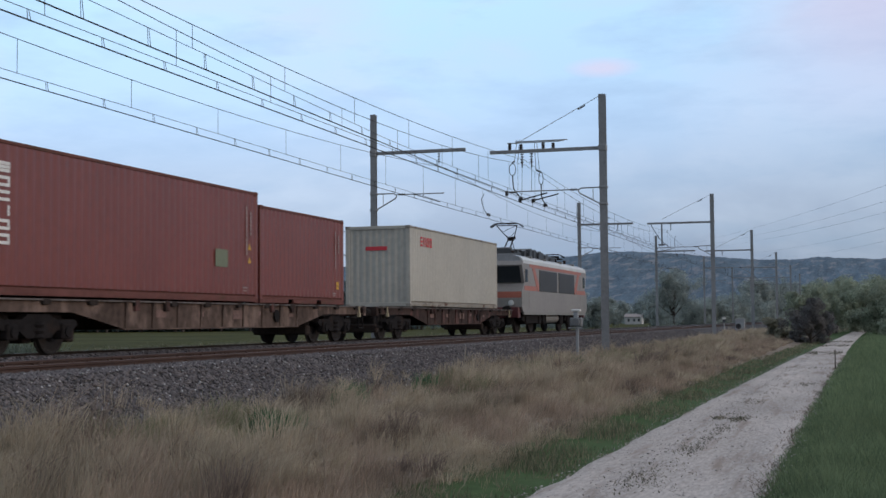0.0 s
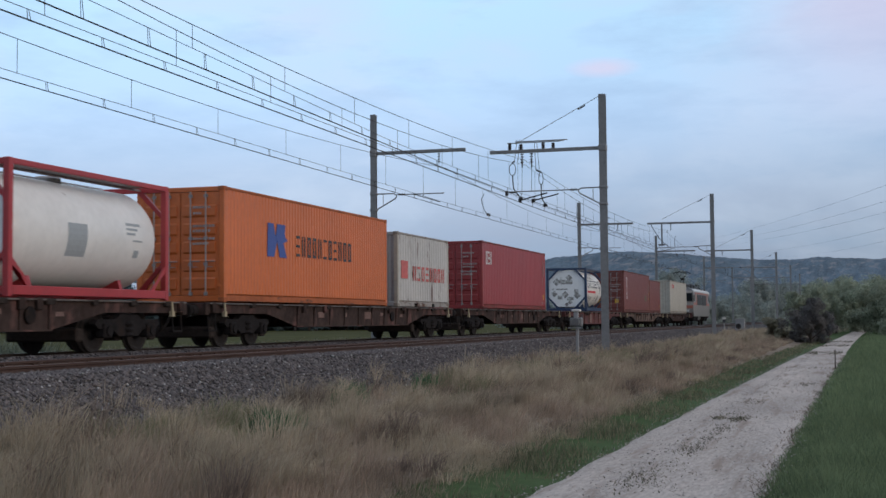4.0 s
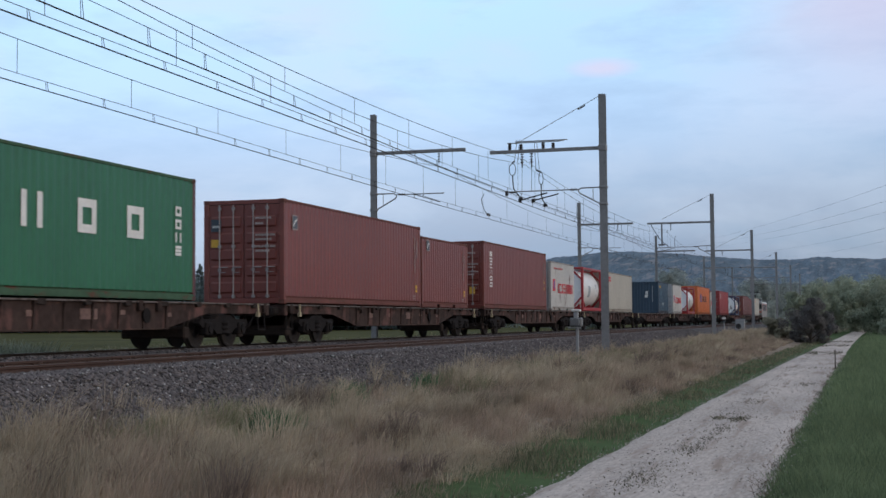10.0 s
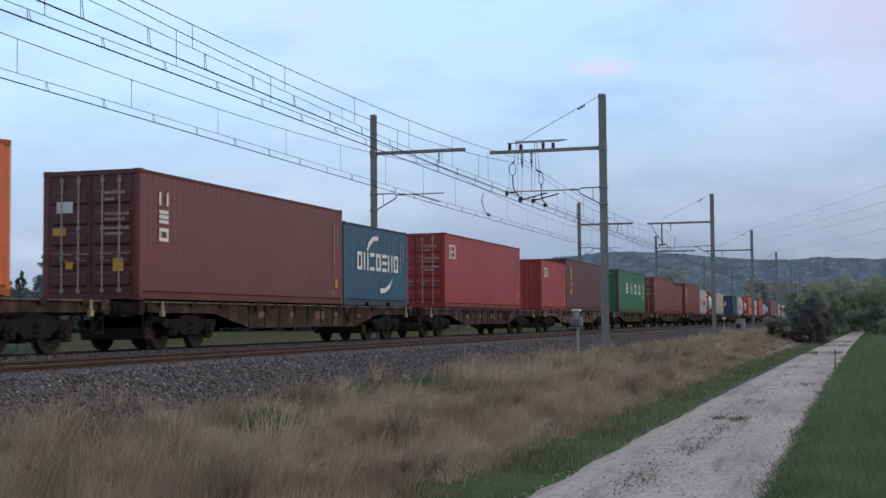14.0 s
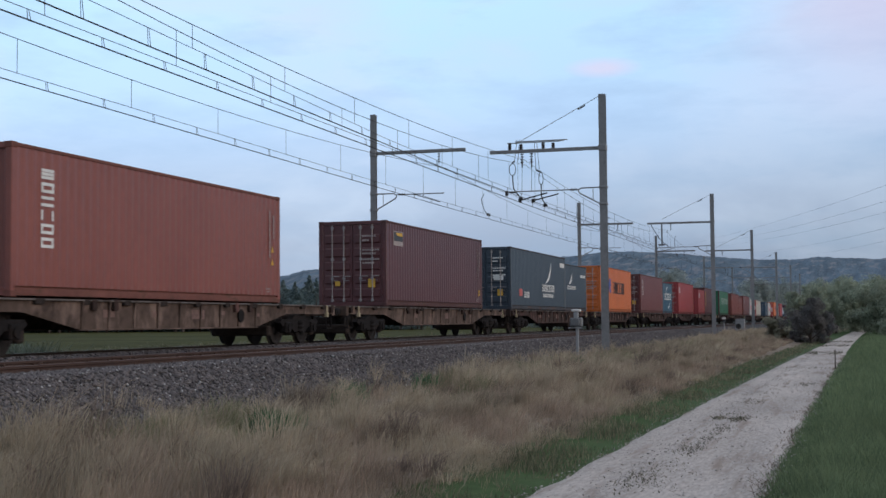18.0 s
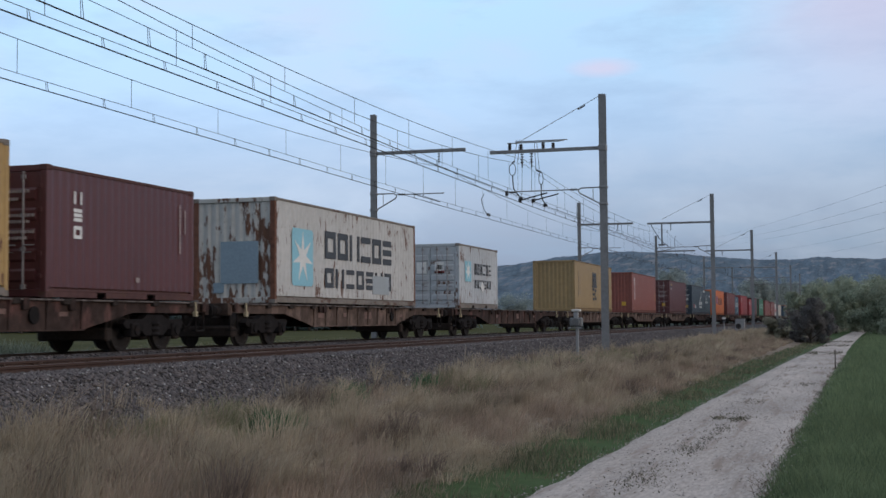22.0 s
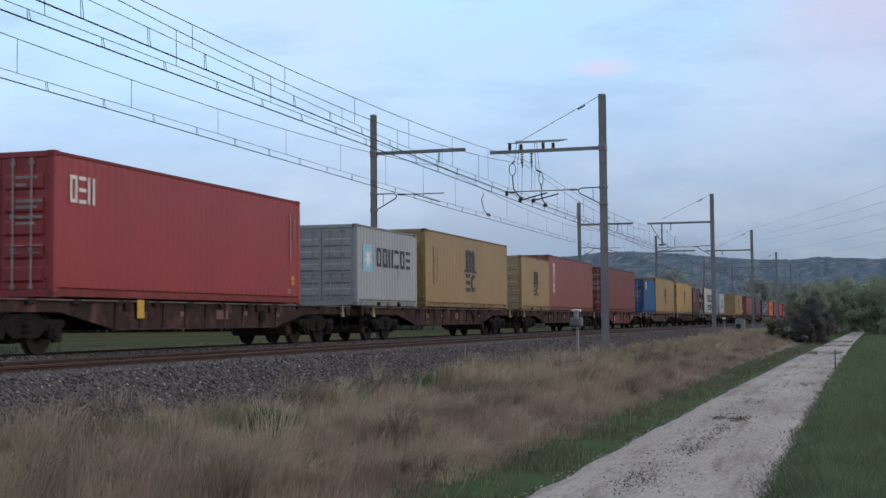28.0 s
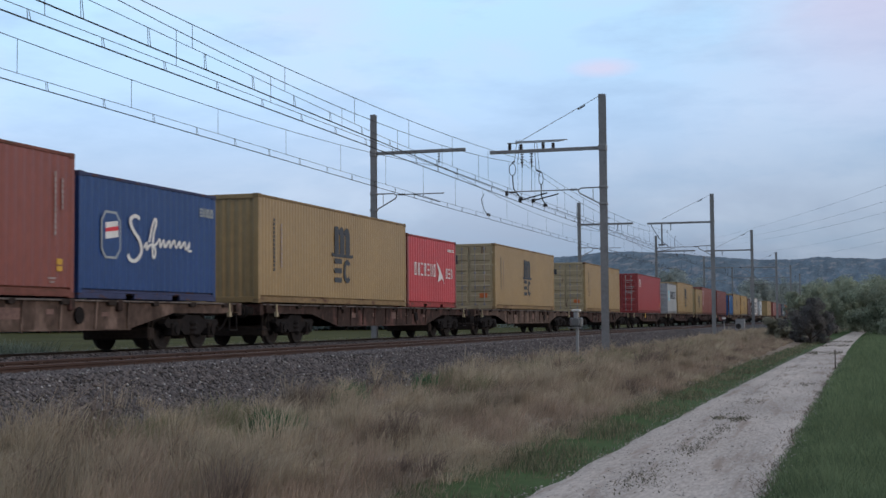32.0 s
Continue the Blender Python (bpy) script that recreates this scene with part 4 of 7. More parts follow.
def c40(u, label, mat, doors=True, marks=(), h=HC, **kw):
    return container(label, F40, h, mat, u, doors, marks=marks, **kw)


def c20(u, label, mat, doors=True, marks=(), h=ST, **kw):
    return container(label, F20, h, mat, u, doors, marks=marks, **kw)


WIDE = dict(depth=0.011, pitch=0.20)
upright_white = (upright_name(MARK_WHITE, 6, 0.95, 0.42, 0.33, 0.88), codes_front(tall=False))
corner_name = (across(MARK_WHITE, 3, 0.045, 0.125, 0.66, 0.85, 0.8), codes_front())
corner_name_end = end_labels([(MARK_WHITE, -0.95, -0.55, 1.86, 2.06)])
block_emblem = (two_tier_emblem(0.50), upright_name(MARK_BLACK, 13, 0.95, 0.10, 0.30, 0.80), upright_name(MARK_DIM, 11, 1.45, 0.08, 0.34, 0.76))
square_emblem = (outline(MARK_DIM, [(0.56, 2.06), (0.92, 2.06), (0.92, 2.48), (0.56, 2.48)]), outline(SLATE, [(0.59, 2.10), (0.89, 2.10), (0.89, 2.45), (0.59, 2.45)], proud=0.008), ribbon(MARK_WHITE, [(0.62, 2.16), (0.70, 2.27), (0.79, 2.33), (0.87, 2.36)], 0.06, "emblem_sweep", 0.011), codes_front())
short_upright = (upright_name(MARK_WHITE, 3, 0.85, 0.42, 0.46, 0.88), codes_front())

# from the locomotive backwards
c40(50.76, "pale cream steel container with small red lettering", CREAM, False, (across(MARK_RED, 4, 0.10, 0.22, 0.76, 0.88), end_labels([(MARK_RED, -0.45, 0.35, 2.02, 2.16)], False)), **WIDE)
c20(35.15, "short rust-red corrugated container", OXIDE, False, (codes_front(),))
c40(25.87, "rust-red corrugated container with upright white lettering", OXIDE, True, (*upright_white, *STD_END, patch(MARK_GREEN, 0.80, 0.855, 0.30, 0.45)))
tank_container("white tank in a blue frame with dark lettering", FRAME_BLUE, TANK_DIRTY, 9.00, True)
c40(-11.39, "bright red corrugated container with white lettering", RED, True, (*corner_name, corner_name_end, end_codes()))
c20(-25.59, "short dirty white container with faded red lettering", WHITE, False, (across(MARK_FADED_RED, 8, 0.28, 0.93, 0.36, 0.56), patch(MARK_FADED_RED, 0.06, 0.18, 0.38, 0.62)), post_mat=CREAM, end_mat=GREY)
c40(-35.84, "orange smooth-sided container with dark lettering and blue emblem", ORANGE, True, (across(MARK_BLACK, 11, 0.37, 0.735, 0.46, 0.66, 0.62), outline(MARK_BLUE, [(2.55, 1.25), (3.0, 1.25), (3.2, 1.7), (3.35, 1.25), (3.85, 1.25), (3.6, 1.65), (3.9, 1.72), (3.7, 1.85), (3.75, 2.15), (3.2, 2.15), (3.1, 1.8), (2.95, 2.15), (2.6, 2.15)]), end_codes()), **WIDE)
tank_container("clean white tank in a red frame", FRAME_RED, TANK, -47.79)
c20(-58.95, "short white container with bold red lettering and doors", WHITE, True, (across(MARK_RED, 8, 0.26, 0.95, 0.36, 0.56, 0.7), patch(MARK_RED, 0.07, 0.17, 0.40, 0.62), patch(MARK_BLUE, 0.10, 0.14, 0.44, 0.58, proud=0.006), end_labels([(MARK_YELLOW, 0.2, 0.4, 1.75, 1.95), (MARK_WHITE, 0.2, 0.5, 1.15, 1.4)])), end_mat=GREY)
c20(-68.43, "short navy blue corrugated container with small marks", NAVY, False, (across(MARK_YELLOW, 5, 0.07, 0.26, 0.80, 0.87, 0.8), patch(TEAL, 0.20, 0.27, 0.45, 0.72), outline(MARK_GREY, [(2.2, 0.75), (2.5, 0.98), (2.45, 0.55)]), outline(MARK_GREY, [(2.6, 0.98), (2.95, 0.8), (2.65, 0.55)]), codes_front(MARK_GREY, None), end_labels([(MARK_WHITE, 0.16, 0.34, 1.56, 1.80), (MARK_WHITE, 0.08, 0.32, 1.28, 1.53), (MARK_GREY, 0.70, 0.74, 0.95, 1.62), (MARK_GREY, 0.70, 0.74, 1.66, 2.22)], False)))
c40(-91.61, "pale cream ribbed container with small red lettering", CREAM, False, (across(MARK_RED, 4, 0.13, 0.29, 0.76, 0.88, 0.75),), h=ST, **WIDE)
tank_container("white tank in a red frame with small placards", FRAME_RED, TANK, -100.79)
c20(-109.60, "short white container with bold red lettering and grey doors", WHITE, True, (across(MARK_RED, 8, 0.28, 0.95, 0.36, 0.56, 0.7), patch(MARK_RED, 0.07, 0.17, 0.40, 0.64), patch(MARK_BLUE, 0.10, 0.14, 0.44, 0.60, proud=0.006), across(MARK_FADED_RED, 10, 0.12, 0.5, 0.84, 0.88)), end_mat=GREY)
c40(-119.91, "brown-red corrugated container with white upright lettering", OXIDE, True, (*upright_white, *STD_END))
c20(-131.59, "short brown-red corrugated container with a small emblem", OXIDE, False, square_emblem)
c40(-140.89, "brown-red corrugated container with a small emblem and yellow label", OXIDE, True, (*square_emblem, end_codes(), end_labels([(SLATE, -0.98, -0.68, 2.02, 2.36), (MARK_WHITE, -0.94, -0.74, 2.12, 2.19), (MARK_YELLOW, -0.98, -0.74, 1.58, 1.80)])))
c40(-158.28, "deep green container with large white letter blocks", GREEN, False, (across(MARK_WHITE, 4, 0.27, 0.90, 0.46, 0.70, 0.36), upright_name(MARK_WHITE, 4, 11.2, 0.28, 0.36, 0.78), end_labels([(MARK_GREY, -0.6, 0.75, 2.62, 2.68)], False)), post_mat=MAROON)
c40(-175.55, "dark maroon corrugated container with upright yellow lettering", MAROON, False, (upright_name(MARK_YELLOW, 4, 0.95, 0.48, 0.33, 0.88), codes_front()))
c20(-184.91, "short bright red container with small white lettering", RED, False, (across(MARK_WHITE, 3, 0.10, 0.26, 0.66, 0.84, 0.8), codes_front()))
c40(-198.66, "bright red corrugated container with white lettering and doors", RED, True, (*corner_name, corner_name_end, end_codes()))
c20(-212.49, "short petrol blue container with bold white lettering", TEAL, False, (across(MARK_WHITE, 7, 0.19, 0.87, 0.44, 0.66, 0.75), outline(MARK_WHITE, [(2.0, 1.75), (2.2, 2.05), (2.6, 2.25), (3.1, 2.28), (3.1, 2.14), (2.7, 2.12), (2.35, 1.95), (2.1, 1.75)]), outline(MARK_WHITE, [(3.3, 0.42), (3.8, 0.45), (4.25, 0.6), (4.55, 0.95), (4.25, 0.75), (3.8, 0.6), (3.3, 0.58)]), codes_front(MARK_GREY, None)))
c40(-221.75, "wine red corrugated container with upright white letters", WINE, True, (*short_upright, *STD_END, end_labels([(MARK_WHITE, -0.85, -0.45, 1.95, 2.2), (MARK_YELLOW, -0.95, -0.62, 1.45, 1.62)])), end_mat=MAROON)
c40(-238.64, "orange container with large dark lettering and blue emblem", ORANGE, True, (across(MARK_BLACK, 11, 0.37, 0.76, 0.42, 0.68, 0.66), outline(MARK_BLUE, [(2.55, 1.25), (3.0, 1.25), (3.2, 1.7), (3.35, 1.25), (3.85, 1.25), (3.6, 1.65), (3.9, 1.72), (3.7, 1.85), (3.75, 2.15), (3.2, 2.15), (3.1, 1.8), (2.95, 2.15), (2.6, 2.15)]), end_codes()), **WIDE)
wing = outline(MARK_WHITE, [(7.2, 1.35), (7.8, 1.62), (8.3, 2.0), (8.62, 2.45), (8.55, 2.05), (8.3, 1.72), (8.0, 1.5)])
c20(-252.62, "short slate blue container with a small white emblem", SLATE, False, (across(MARK_WHITE, 8, 0.1, 0.5, 0.46, 0.54), outline(MARK_WHITE, [(1.0, 1.5), (1.5, 1.75), (1.9, 2.1), (1.8, 1.7), (1.5, 1.5)]), across(MARK_WHITE, 6, 0.72, 0.95, 0.74, 0.80, 0.9)))
c40(-261.77, "slate blue container with white wing emblem and lettering", SLATE, True, (wing, across(MARK_WHITE, 11, 0.53, 0.77, 0.33, 0.45, 0.75), across(MARK_WHITE, 11, 0.55, 0.75, 0.23, 0.29, 0.7), across(MARK_WHITE, 7, 0.89, 0.985, 0.80, 0.88, 0.9), across(MARK_WHITE, 4, 0.21, 0.30, 0.20, 0.30, 0.8), patch(MARK_FADED_RED, 0.13, 0.18, 0.22, 0.34), end_codes(MARK_WHITE), end_labels([YL, (MARK_YELLOW, -0.95, -0.6, 1.55, 1.85), (MARK_WHITE, 0.4, 0.85, 1.35, 1.6)])))
c40(-279.04, "dark maroon container with a white and yellow panel", MAROON, True, (outline(MARK_DIM, [(0.72, 2.08), (1.72, 2.08), (1.72, 2.58), (0.72, 2.58)]), outline(MARK_BLACK, [(0.76, 2.24), (1.68, 2.24), (1.68, 2.55), (0.76, 2.55)], proud=0.008), outline(MARK_YELLOW, [(1.12, 2.42), (1.66, 2.42), (1.66, 2.53), (0.95, 2.53)], proud=0.011), codes_front(), *STD_END))
c40(-299.99, "orange-brown container with upright white lettering", OXIDE2, False, (*upright_white, end_labels([(MARK_YELLOW, 0.45, 0.75, 0.5, 0.78), (MARK_YELLOW, -0.72, -0.58, 2.2, 2.34)], False)))
c40(-320.89, "mustard yellow container with a dark block emblem", MUSTARD, False, block_emblem, **WIDE)
c20(-347.45, "short grey rust-streaked container with dark lettering", GREY_RUST, True, (across(MARK_BLACK, 6, 0.38, 0.83, 0.54, 0.72, 0.62), across(MARK_BLACK, 7, 0.38, 0.83, 0.32, 0.46, 0.6), patch(MARK_CYAN, 0.14, 0.29, 0.42, 0.74), star(MARK_WHITE, 1.3, 1.52, 0.38, 0.16), end_labels([(MARK_WHITE, -0.55, -0.15, 1.4, 1.85), (MARK_WHITE, 0.2, 0.6, 1.4, 1.85), (MARK_RED, 0.2, 0.6, 1.40, 1.5), (MARK_BLACK, 0.28, 0.52, 1.55, 1.72)]), outline(MARK_WHITE, [(3.2, 0.9), (3.5, 1.15), (3.8, 0.9), (3.5, 0.65)])), )
c40(-362.22, "white rust-stained container with bold dark lettering and cyan panel", WHITE2, False, (across(MARK_BLACK, 6, 0.297, 0.80, 0.473, 0.753, 0.84), across(MARK_BLACK, 7, 0.297, 0.80, 0.174, 0.376, 0.76), outline(MARK_CYAN, [(1.16, 0.60), (1.25, 0.51), (2.59, 0.51), (2.68, 0.60), (2.68, 2.04), (2.59, 2.13), (1.25, 2.13), (1.16, 2.04)], "painted_panel", 0.003), star(MARK_WHITE, 1.92, 1.32, 0.74, 0.24), patch(MARK_GREY, 0.633, 0.765, 0.13, 0.336, proud=0.006), end_labels([(MARK_PATCH, -0.40, 0.72, 0.55, 1.70), (MARK_PATCH, -0.62, -0.30, 0.30, 0.58)], False)), post_mat=RUST, end_mat=END_RUST)
c20(-376.01, "short dark maroon container with upright white letters", MAROON, True, (upright_name(MARK_WHITE, 3, 0.95, 0.30, 0.46, 0.86), codes_front(MARK_DIM, None), patch(MARK_DIM, 0.56, 0.585, 0.145, 0.185), end_codes()))
c40(-386.33, "mustard yellow rust-streaked container with a dark emblem", MUSTARD_RUST, False, (two_tier_emblem(0.50, 0.81, 0.91), upright_name(MARK_BLACK, 13, 0.95, 0.10, 0.30, 0.80)), **WIDE)
c40(-400.05, "mustard yellow container with rusty posts and a dark emblem", MUSTARD, False, (two_tier_emblem(0.50, 0.80, 0.85), *block_emblem[1:]), post_mat=RUST, **WIDE)
c20(-409.44, "short mid-blue container with a small white panel", BLUE, True, (patch(MARK_WHITE, 0.14, 0.24, 0.70, 0.90), patch(MARK_BLUE, 0.17, 0.21, 0.74, 0.84, proud=0.006), codes_front(MARK_GREY, None), end_codes(MARK_GREY)), post_mat=RUST)
c40(-423.05, "rust-red corrugated container with a small emblem and yellow labels", OXIDE, True, (*square_emblem, end_codes(), end_labels([(SLATE, -0.98, -0.64, 2.02, 2.40), (MARK_YELLOW, -0.96, -0.70, 1.58, 1.86), (MARK_YELLOW, -0.52, -0.34, 1.62, 1.78), (MARK_DIM, -0.52, -0.36, 1.22, 1.36), (MARK_DIM, 0.56, 0.80, 0.62, 0.70)])))
c40(-439.85, "rust-red corrugated container with upright white lettering", OXIDE2, True, (*upright_white, *STD_END))
c20(-448.99, "short mustard yellow container with a dark emblem", MUSTARD, True, (two_tier_emblem(0.50, 0.8, 0.7),), end_mat=DOOR_BEIGE, **WIDE)
c40(-460.94, "mustard yellow container with dark emblem and doors", MUSTARD, True, (*block_emblem, end_labels([(MARK_GREEN, 0.4, 0.8, 0.8, 0.95), (ORANGE, 0.4, 0.8, 0.6, 0.75)])), **WIDE)
c20(-471.12, "short light grey container with dark lettering", GREY, True, (across(MARK_BLACK, 6, 0.30, 0.90, 0.50, 0.74, 0.7), patch(MARK_CYAN, 0.08, 0.23, 0.42, 0.76), star(MARK_WHITE, 0.95, 1.52, 0.36, 0.15)))
c40(-484.84, "bright red container with white lettering and yellow label", RED, True, (*corner_name, corner_name_end, end_codes()))
c40(-505.36, "mustard yellow container with a dark emblem and closed doors", MUSTARD, True, (*block_emblem, end_labels([(MARK_BLACK, -0.85, -0.5, 2.2, 2.5), (ORANGE, 0.5, 0.85, 0.5, 0.7)])), end_mat=DOOR_BEIGE, **WIDE)
c40(-526.36, "mustard yellow container with a dark emblem on the doors", MUSTARD, True, (*block_emblem, end_labels([(MARK_BLACK, -0.85, -0.5, 2.0, 2.4), (ORANGE, 0.5, 0.85, 0.5, 0.7)])), end_mat=DOOR_BEIGE, **WIDE)
c20(-541.61, "short clear red container with white lettering and emblem", RED2, False, (across(MARK_WHITE, 7, 0.13, 0.57, 0.44, 0.62, 0.55), across(MARK_WHITE, 3, 0.77, 0.93, 0.43, 0.58, 0.6), outline(MARK_WHITE, [(3.4, 1.75), (3.9, 1.45), (4.2, 1.2), (4.45, 0.9), (4.1, 1.1), (3.6, 0.95), (3.75, 1.3)]), across(MARK_WHITE, 5, 0.80, 0.95, 0.83, 0.87, 0.9)), post_mat=OXIDE)
c40(-550.92, "mustard yellow ribbed container with a dark emblem", MUSTARD, False, block_emblem, **WIDE)
c20(-562.52, "short royal blue container with white script lettering", BLUE2, False, (outline(MARK_GREY, [(0.82, 1.05), (0.98, 0.85), (1.42, 0.85), (1.60, 1.05), (1.60, 1.65), (1.42, 1.85), (0.98, 1.85), (0.82, 1.65)]), outline(BLUE2, [(0.87, 1.07), (1.01, 0.90), (1.39, 0.90), (1.55, 1.07), (1.55, 1.63), (1.39, 1.80), (1.01, 1.80), (0.87, 1.63)], proud=0.008), outline(MARK_WHITE, [(0.98, 1.25), (1.50, 1.32), (1.46, 1.66), (0.98, 1.60)], proud=0.011), outline(MARK_RED, [(0.98, 1.40), (1.49, 1.46), (1.48, 1.55), (0.98, 1.48)], proud=0.014), ribbon(MARK_WHITE, [(2.39, 1.77), (2.2, 1.82), (2.0, 1.72), (2.09, 1.53), (2.4, 1.28), (2.46, 1.03), (2.23, 0.85), (2.0, 0.86), (1.9, 0.97)], 0.11), ribbon(MARK_WHITE, [(2.8, 1.28), (2.94, 1.64), (3.06, 1.81), (3.12, 1.72), (3.0, 1.46), (2.95, 1.09), (3.01, 0.94), (3.09, 1.06), (3.0, 1.25)], 0.08), ribbon(MARK_WHITE, [(2.55, 1.14), (2.71, 1.27), (2.68, 1.11), (2.85, 1.22), (3.09, 1.24), (3.27, 1.37), (3.3, 1.19), (3.45, 1.36), (3.51, 1.2), (3.72, 1.36), (3.76, 1.20), (3.94, 1.38), (4.04, 1.22), (4.2, 1.37), (4.24, 1.22), (4.45, 1.37), (4.5, 1.2), (4.7, 1.36), (4.62, 1.18), (4.80, 1.18)], 0.075, proud=0.007), across(MARK_GREY, 4, 0.86, 0.98, 0.78, 0.86, 0.8)))
c40(-571.81, "rust-red corrugated container with code marks", OXIDE2, False, (codes_front(),))


# ---- the locomotive ----
def locomotive(u_mid):
    c = thing("electric_locomotive", "grey and orange electric locomotive with a raised pantograph", "locomotive")
    e = 8.05
    prof = [(-e + 0.25, 1.02), (-e, 1.25), (-e, 1.98), (-e + 0.55, 2.35), (-e + 0.10, 3.22), (-e + 0.28, 3.42),
            (e - 0.28, 3.42), (e - 0.10, 3.22), (e - 0.55, 2.35), (e, 1.98), (e, 1.25), (e - 0.25, 1.02)]
    part("body", Shape().prism(prof, "x", -1.44, 1.44), LOCO_LIGHT, c)
    roof = [(-1.42, 3.42), (1.42, 3.42), (1.26, 3.60), (0.95, 3.72), (-0.95, 3.72), (-1.26, 3.60)]
    part("roof", Shape().prism(roof, "y", -e + 0.32, e - 0.32), LOCO_ROOF_SHEET, c)
    for sg in (1, -1):
        a, b = sorted((sg * 1.43, sg * 1.452))
        part("cantrail", Shape().prism([(sg * 1.40, 3.30), (sg * 1.46, 3.30), (sg * 1.44, 3.46), (sg * 1.30, 3.60), (sg * 1.27, 3.58)], "y", -e + 0.3, e - 0.3), LOCO_WHITE, c)
        part("orange_band", Shape().box(a, b, -6.4, 6.4, 3.14, 3.29), LOCO_ORANGE, c)
        for k in (-1, 1):
            part("slanting_band", Shape().prism([(k * 5.9, 3.138), (k * 5.3, 3.138), (k * 4.45, 2.30), (k * 4.45, 2.02), (k * 4.75, 2.02)], "x", a, b), LOCO_ORANGE, c)
            part("low_band", Shape().box(a, b, *sorted((k * 7.5, k * 5.0)), 2.03, 2.25), LOCO_ORANGE, c)
        for k in (-1, 1):
            g = part("side_grille", Shape().cbox(*sorted((sg * 1.42, sg * 1.462)), k * 2.28 - 2.05, k * 2.28 + 2.05, 2.03, 3.08, 0.01), GRILLE, c)
            s = Shape()
            for q in range(9):
                s.box(*sorted((sg * 1.46, sg * 1.475)), k * 2.28 - 2.0, k * 2.28 + 2.0, 2.09 + q * 0.11, 2.12 + q * 0.11)
            part("slats", s, GRILLE, g)
        for k in (-1, 1):
            part("cab_window", Shape().cbox(*sorted((sg * 1.42, sg * 1.456)), *sorted((k * 6.85, k * 7.45)), 2.42, 3.05, 0.02), GLASS_DARK, c)
            part("cab_door", Shape().cbox(*sorted((sg * 1.42, sg * 1.450)), *sorted((k * 6.05, k * 6.6)), 1.15, 3.05, 0.015), LOCO_LIGHT, c)
            part("cab_side_panel", Shape().box(*sorted((sg * 1.42, sg * 1.446)), *sorted((k * 6.6, k * 8.0)), 1.30, 1.95), LOCO_GREY, c)
        part("skirt", Shape().box(*sorted((sg * 1.36, sg * 1.43)), -7.6, 7.6, 0.88, 1.06), LOCO_GREY, c)
    for sy in (1, -1):
        s = Shape()
        q0, q1 = (sy * (e - 0.52), 2.41), (sy * (e - 0.13), 3.17)
        s.prism([q0, q1, (q1[0] + sy * 0.03, q1[1] - 0.015), (q0[0] + sy * 0.03, q0[1] - 0.015)], "x", -1.30, 1.30)
        part("windscreen", s, GLASS_DARK, c)
        part("orange_nose_band", Shape().box(-1.42, 1.42, *sorted((sy * (e - 0.02), sy * (e + 0.012))), 1.68, 1.96), LOCO_ORANGE, c)
        part("grey_nose", Shape().box(-1.38, 1.38, *sorted((sy * (e - 0.02), sy * (e + 0.008))), 1.26, 1.60), LOCO_GREY, c)
        part("buffer_beam", Shape().cbox(-1.3, 1.3, *sorted((sy * (e - 0.3), sy * (e + 0.12))), 0.74, 1.24, 0.02), MAROON, c, "dull red buffer beam")
        for sx in (1, -1):
            bf = part("buffer", Shape().lathe([(sy * (e + 0.1), 0.13), (sy * (e + 0.4), 0.11), (sy * (e + 0.64), 0.10)], "y", 16, (sx * 0.875, 0, 1.04)), BOGIE, c, "", True)
            part("buffer_head", Shape().lathe([(sy * (e + 0.64), 0.26), (sy * (e + 0.69), 0.24)], "y", 20, (sx * 0.875, 0, 1.04)), BOGIE, bf, "", True)
            part("headlight", Shape().lathe([(sy * (e - 0.02), 0.13), (sy * (e + 0.05), 0.13), (sy * (e + 0.06), 0.09)], "y", 18, (sx * 0.92, 0, 1.44)), LOCO_WHITE, c, "round pale headlamp", True)
        b = part("bogie", Shape().cbox(-1.0, 1.0, -1.0, 1.0, 0.55, 0.95, 0.05), BOGIE, c, at=(0, sy * 4.9, 0))
        for sg in (1, -1):
            part("side_frame", Shape().prism([(-2.1, 0.62), (-1.9, 0.86), (1.9, 0.86), (2.1, 0.62), (1.2, 0.48), (-1.2, 0.48)], "x", *sorted((sg * 1.0, sg * 1.2))), BOGIE, b)
            for k in (-1, 1):
                part("axle_box", Shape().cbox(*sorted((sg * 1.0, sg * 1.28)), k * 1.4 - 0.22, k * 1.4 + 0.22, 0.42, 0.82, 0.03), BOGIE, b)
        for k in (-1, 1):
            s = Shape().tube((-0.95, 0, 0), (0.95, 0, 0), 0.1, n=10)
            for sg in (1, -1):
                s.lathe([(sg * 0.655, 0.3), (sg * 0.66, 0.655), (sg * 0.69, 0.65), (sg * 0.71, 0.63), (sg * 0.79, 0.625), (sg * 0.79, 0.52), (sg * 0.75, 0.48), (sg * 0.76, 0.3)], "x", 32)
            part("wheelset", s, WHEEL, b, "", True, at=(0, k * 1.4, 0.625))
    part("underframe_tank", Shape().tube((0.9, -1.6, 0.72), (0.9, 1.6, 0.72), 0.24, n=18).tube((-0.9, -1.6, 0.72), (-0.9, 1.6, 0.72), 0.24, n=18), LOCO_GREY, c, "", True)
    part("equipment_case", Shape().cbox(-1.2, 1.2, 1.7, 2.5, 0.42, 1.02, 0.03).cbox(-1.2, 1.2, -2.5, -1.7, 0.42, 1.02, 0.03), BOGIE, c)
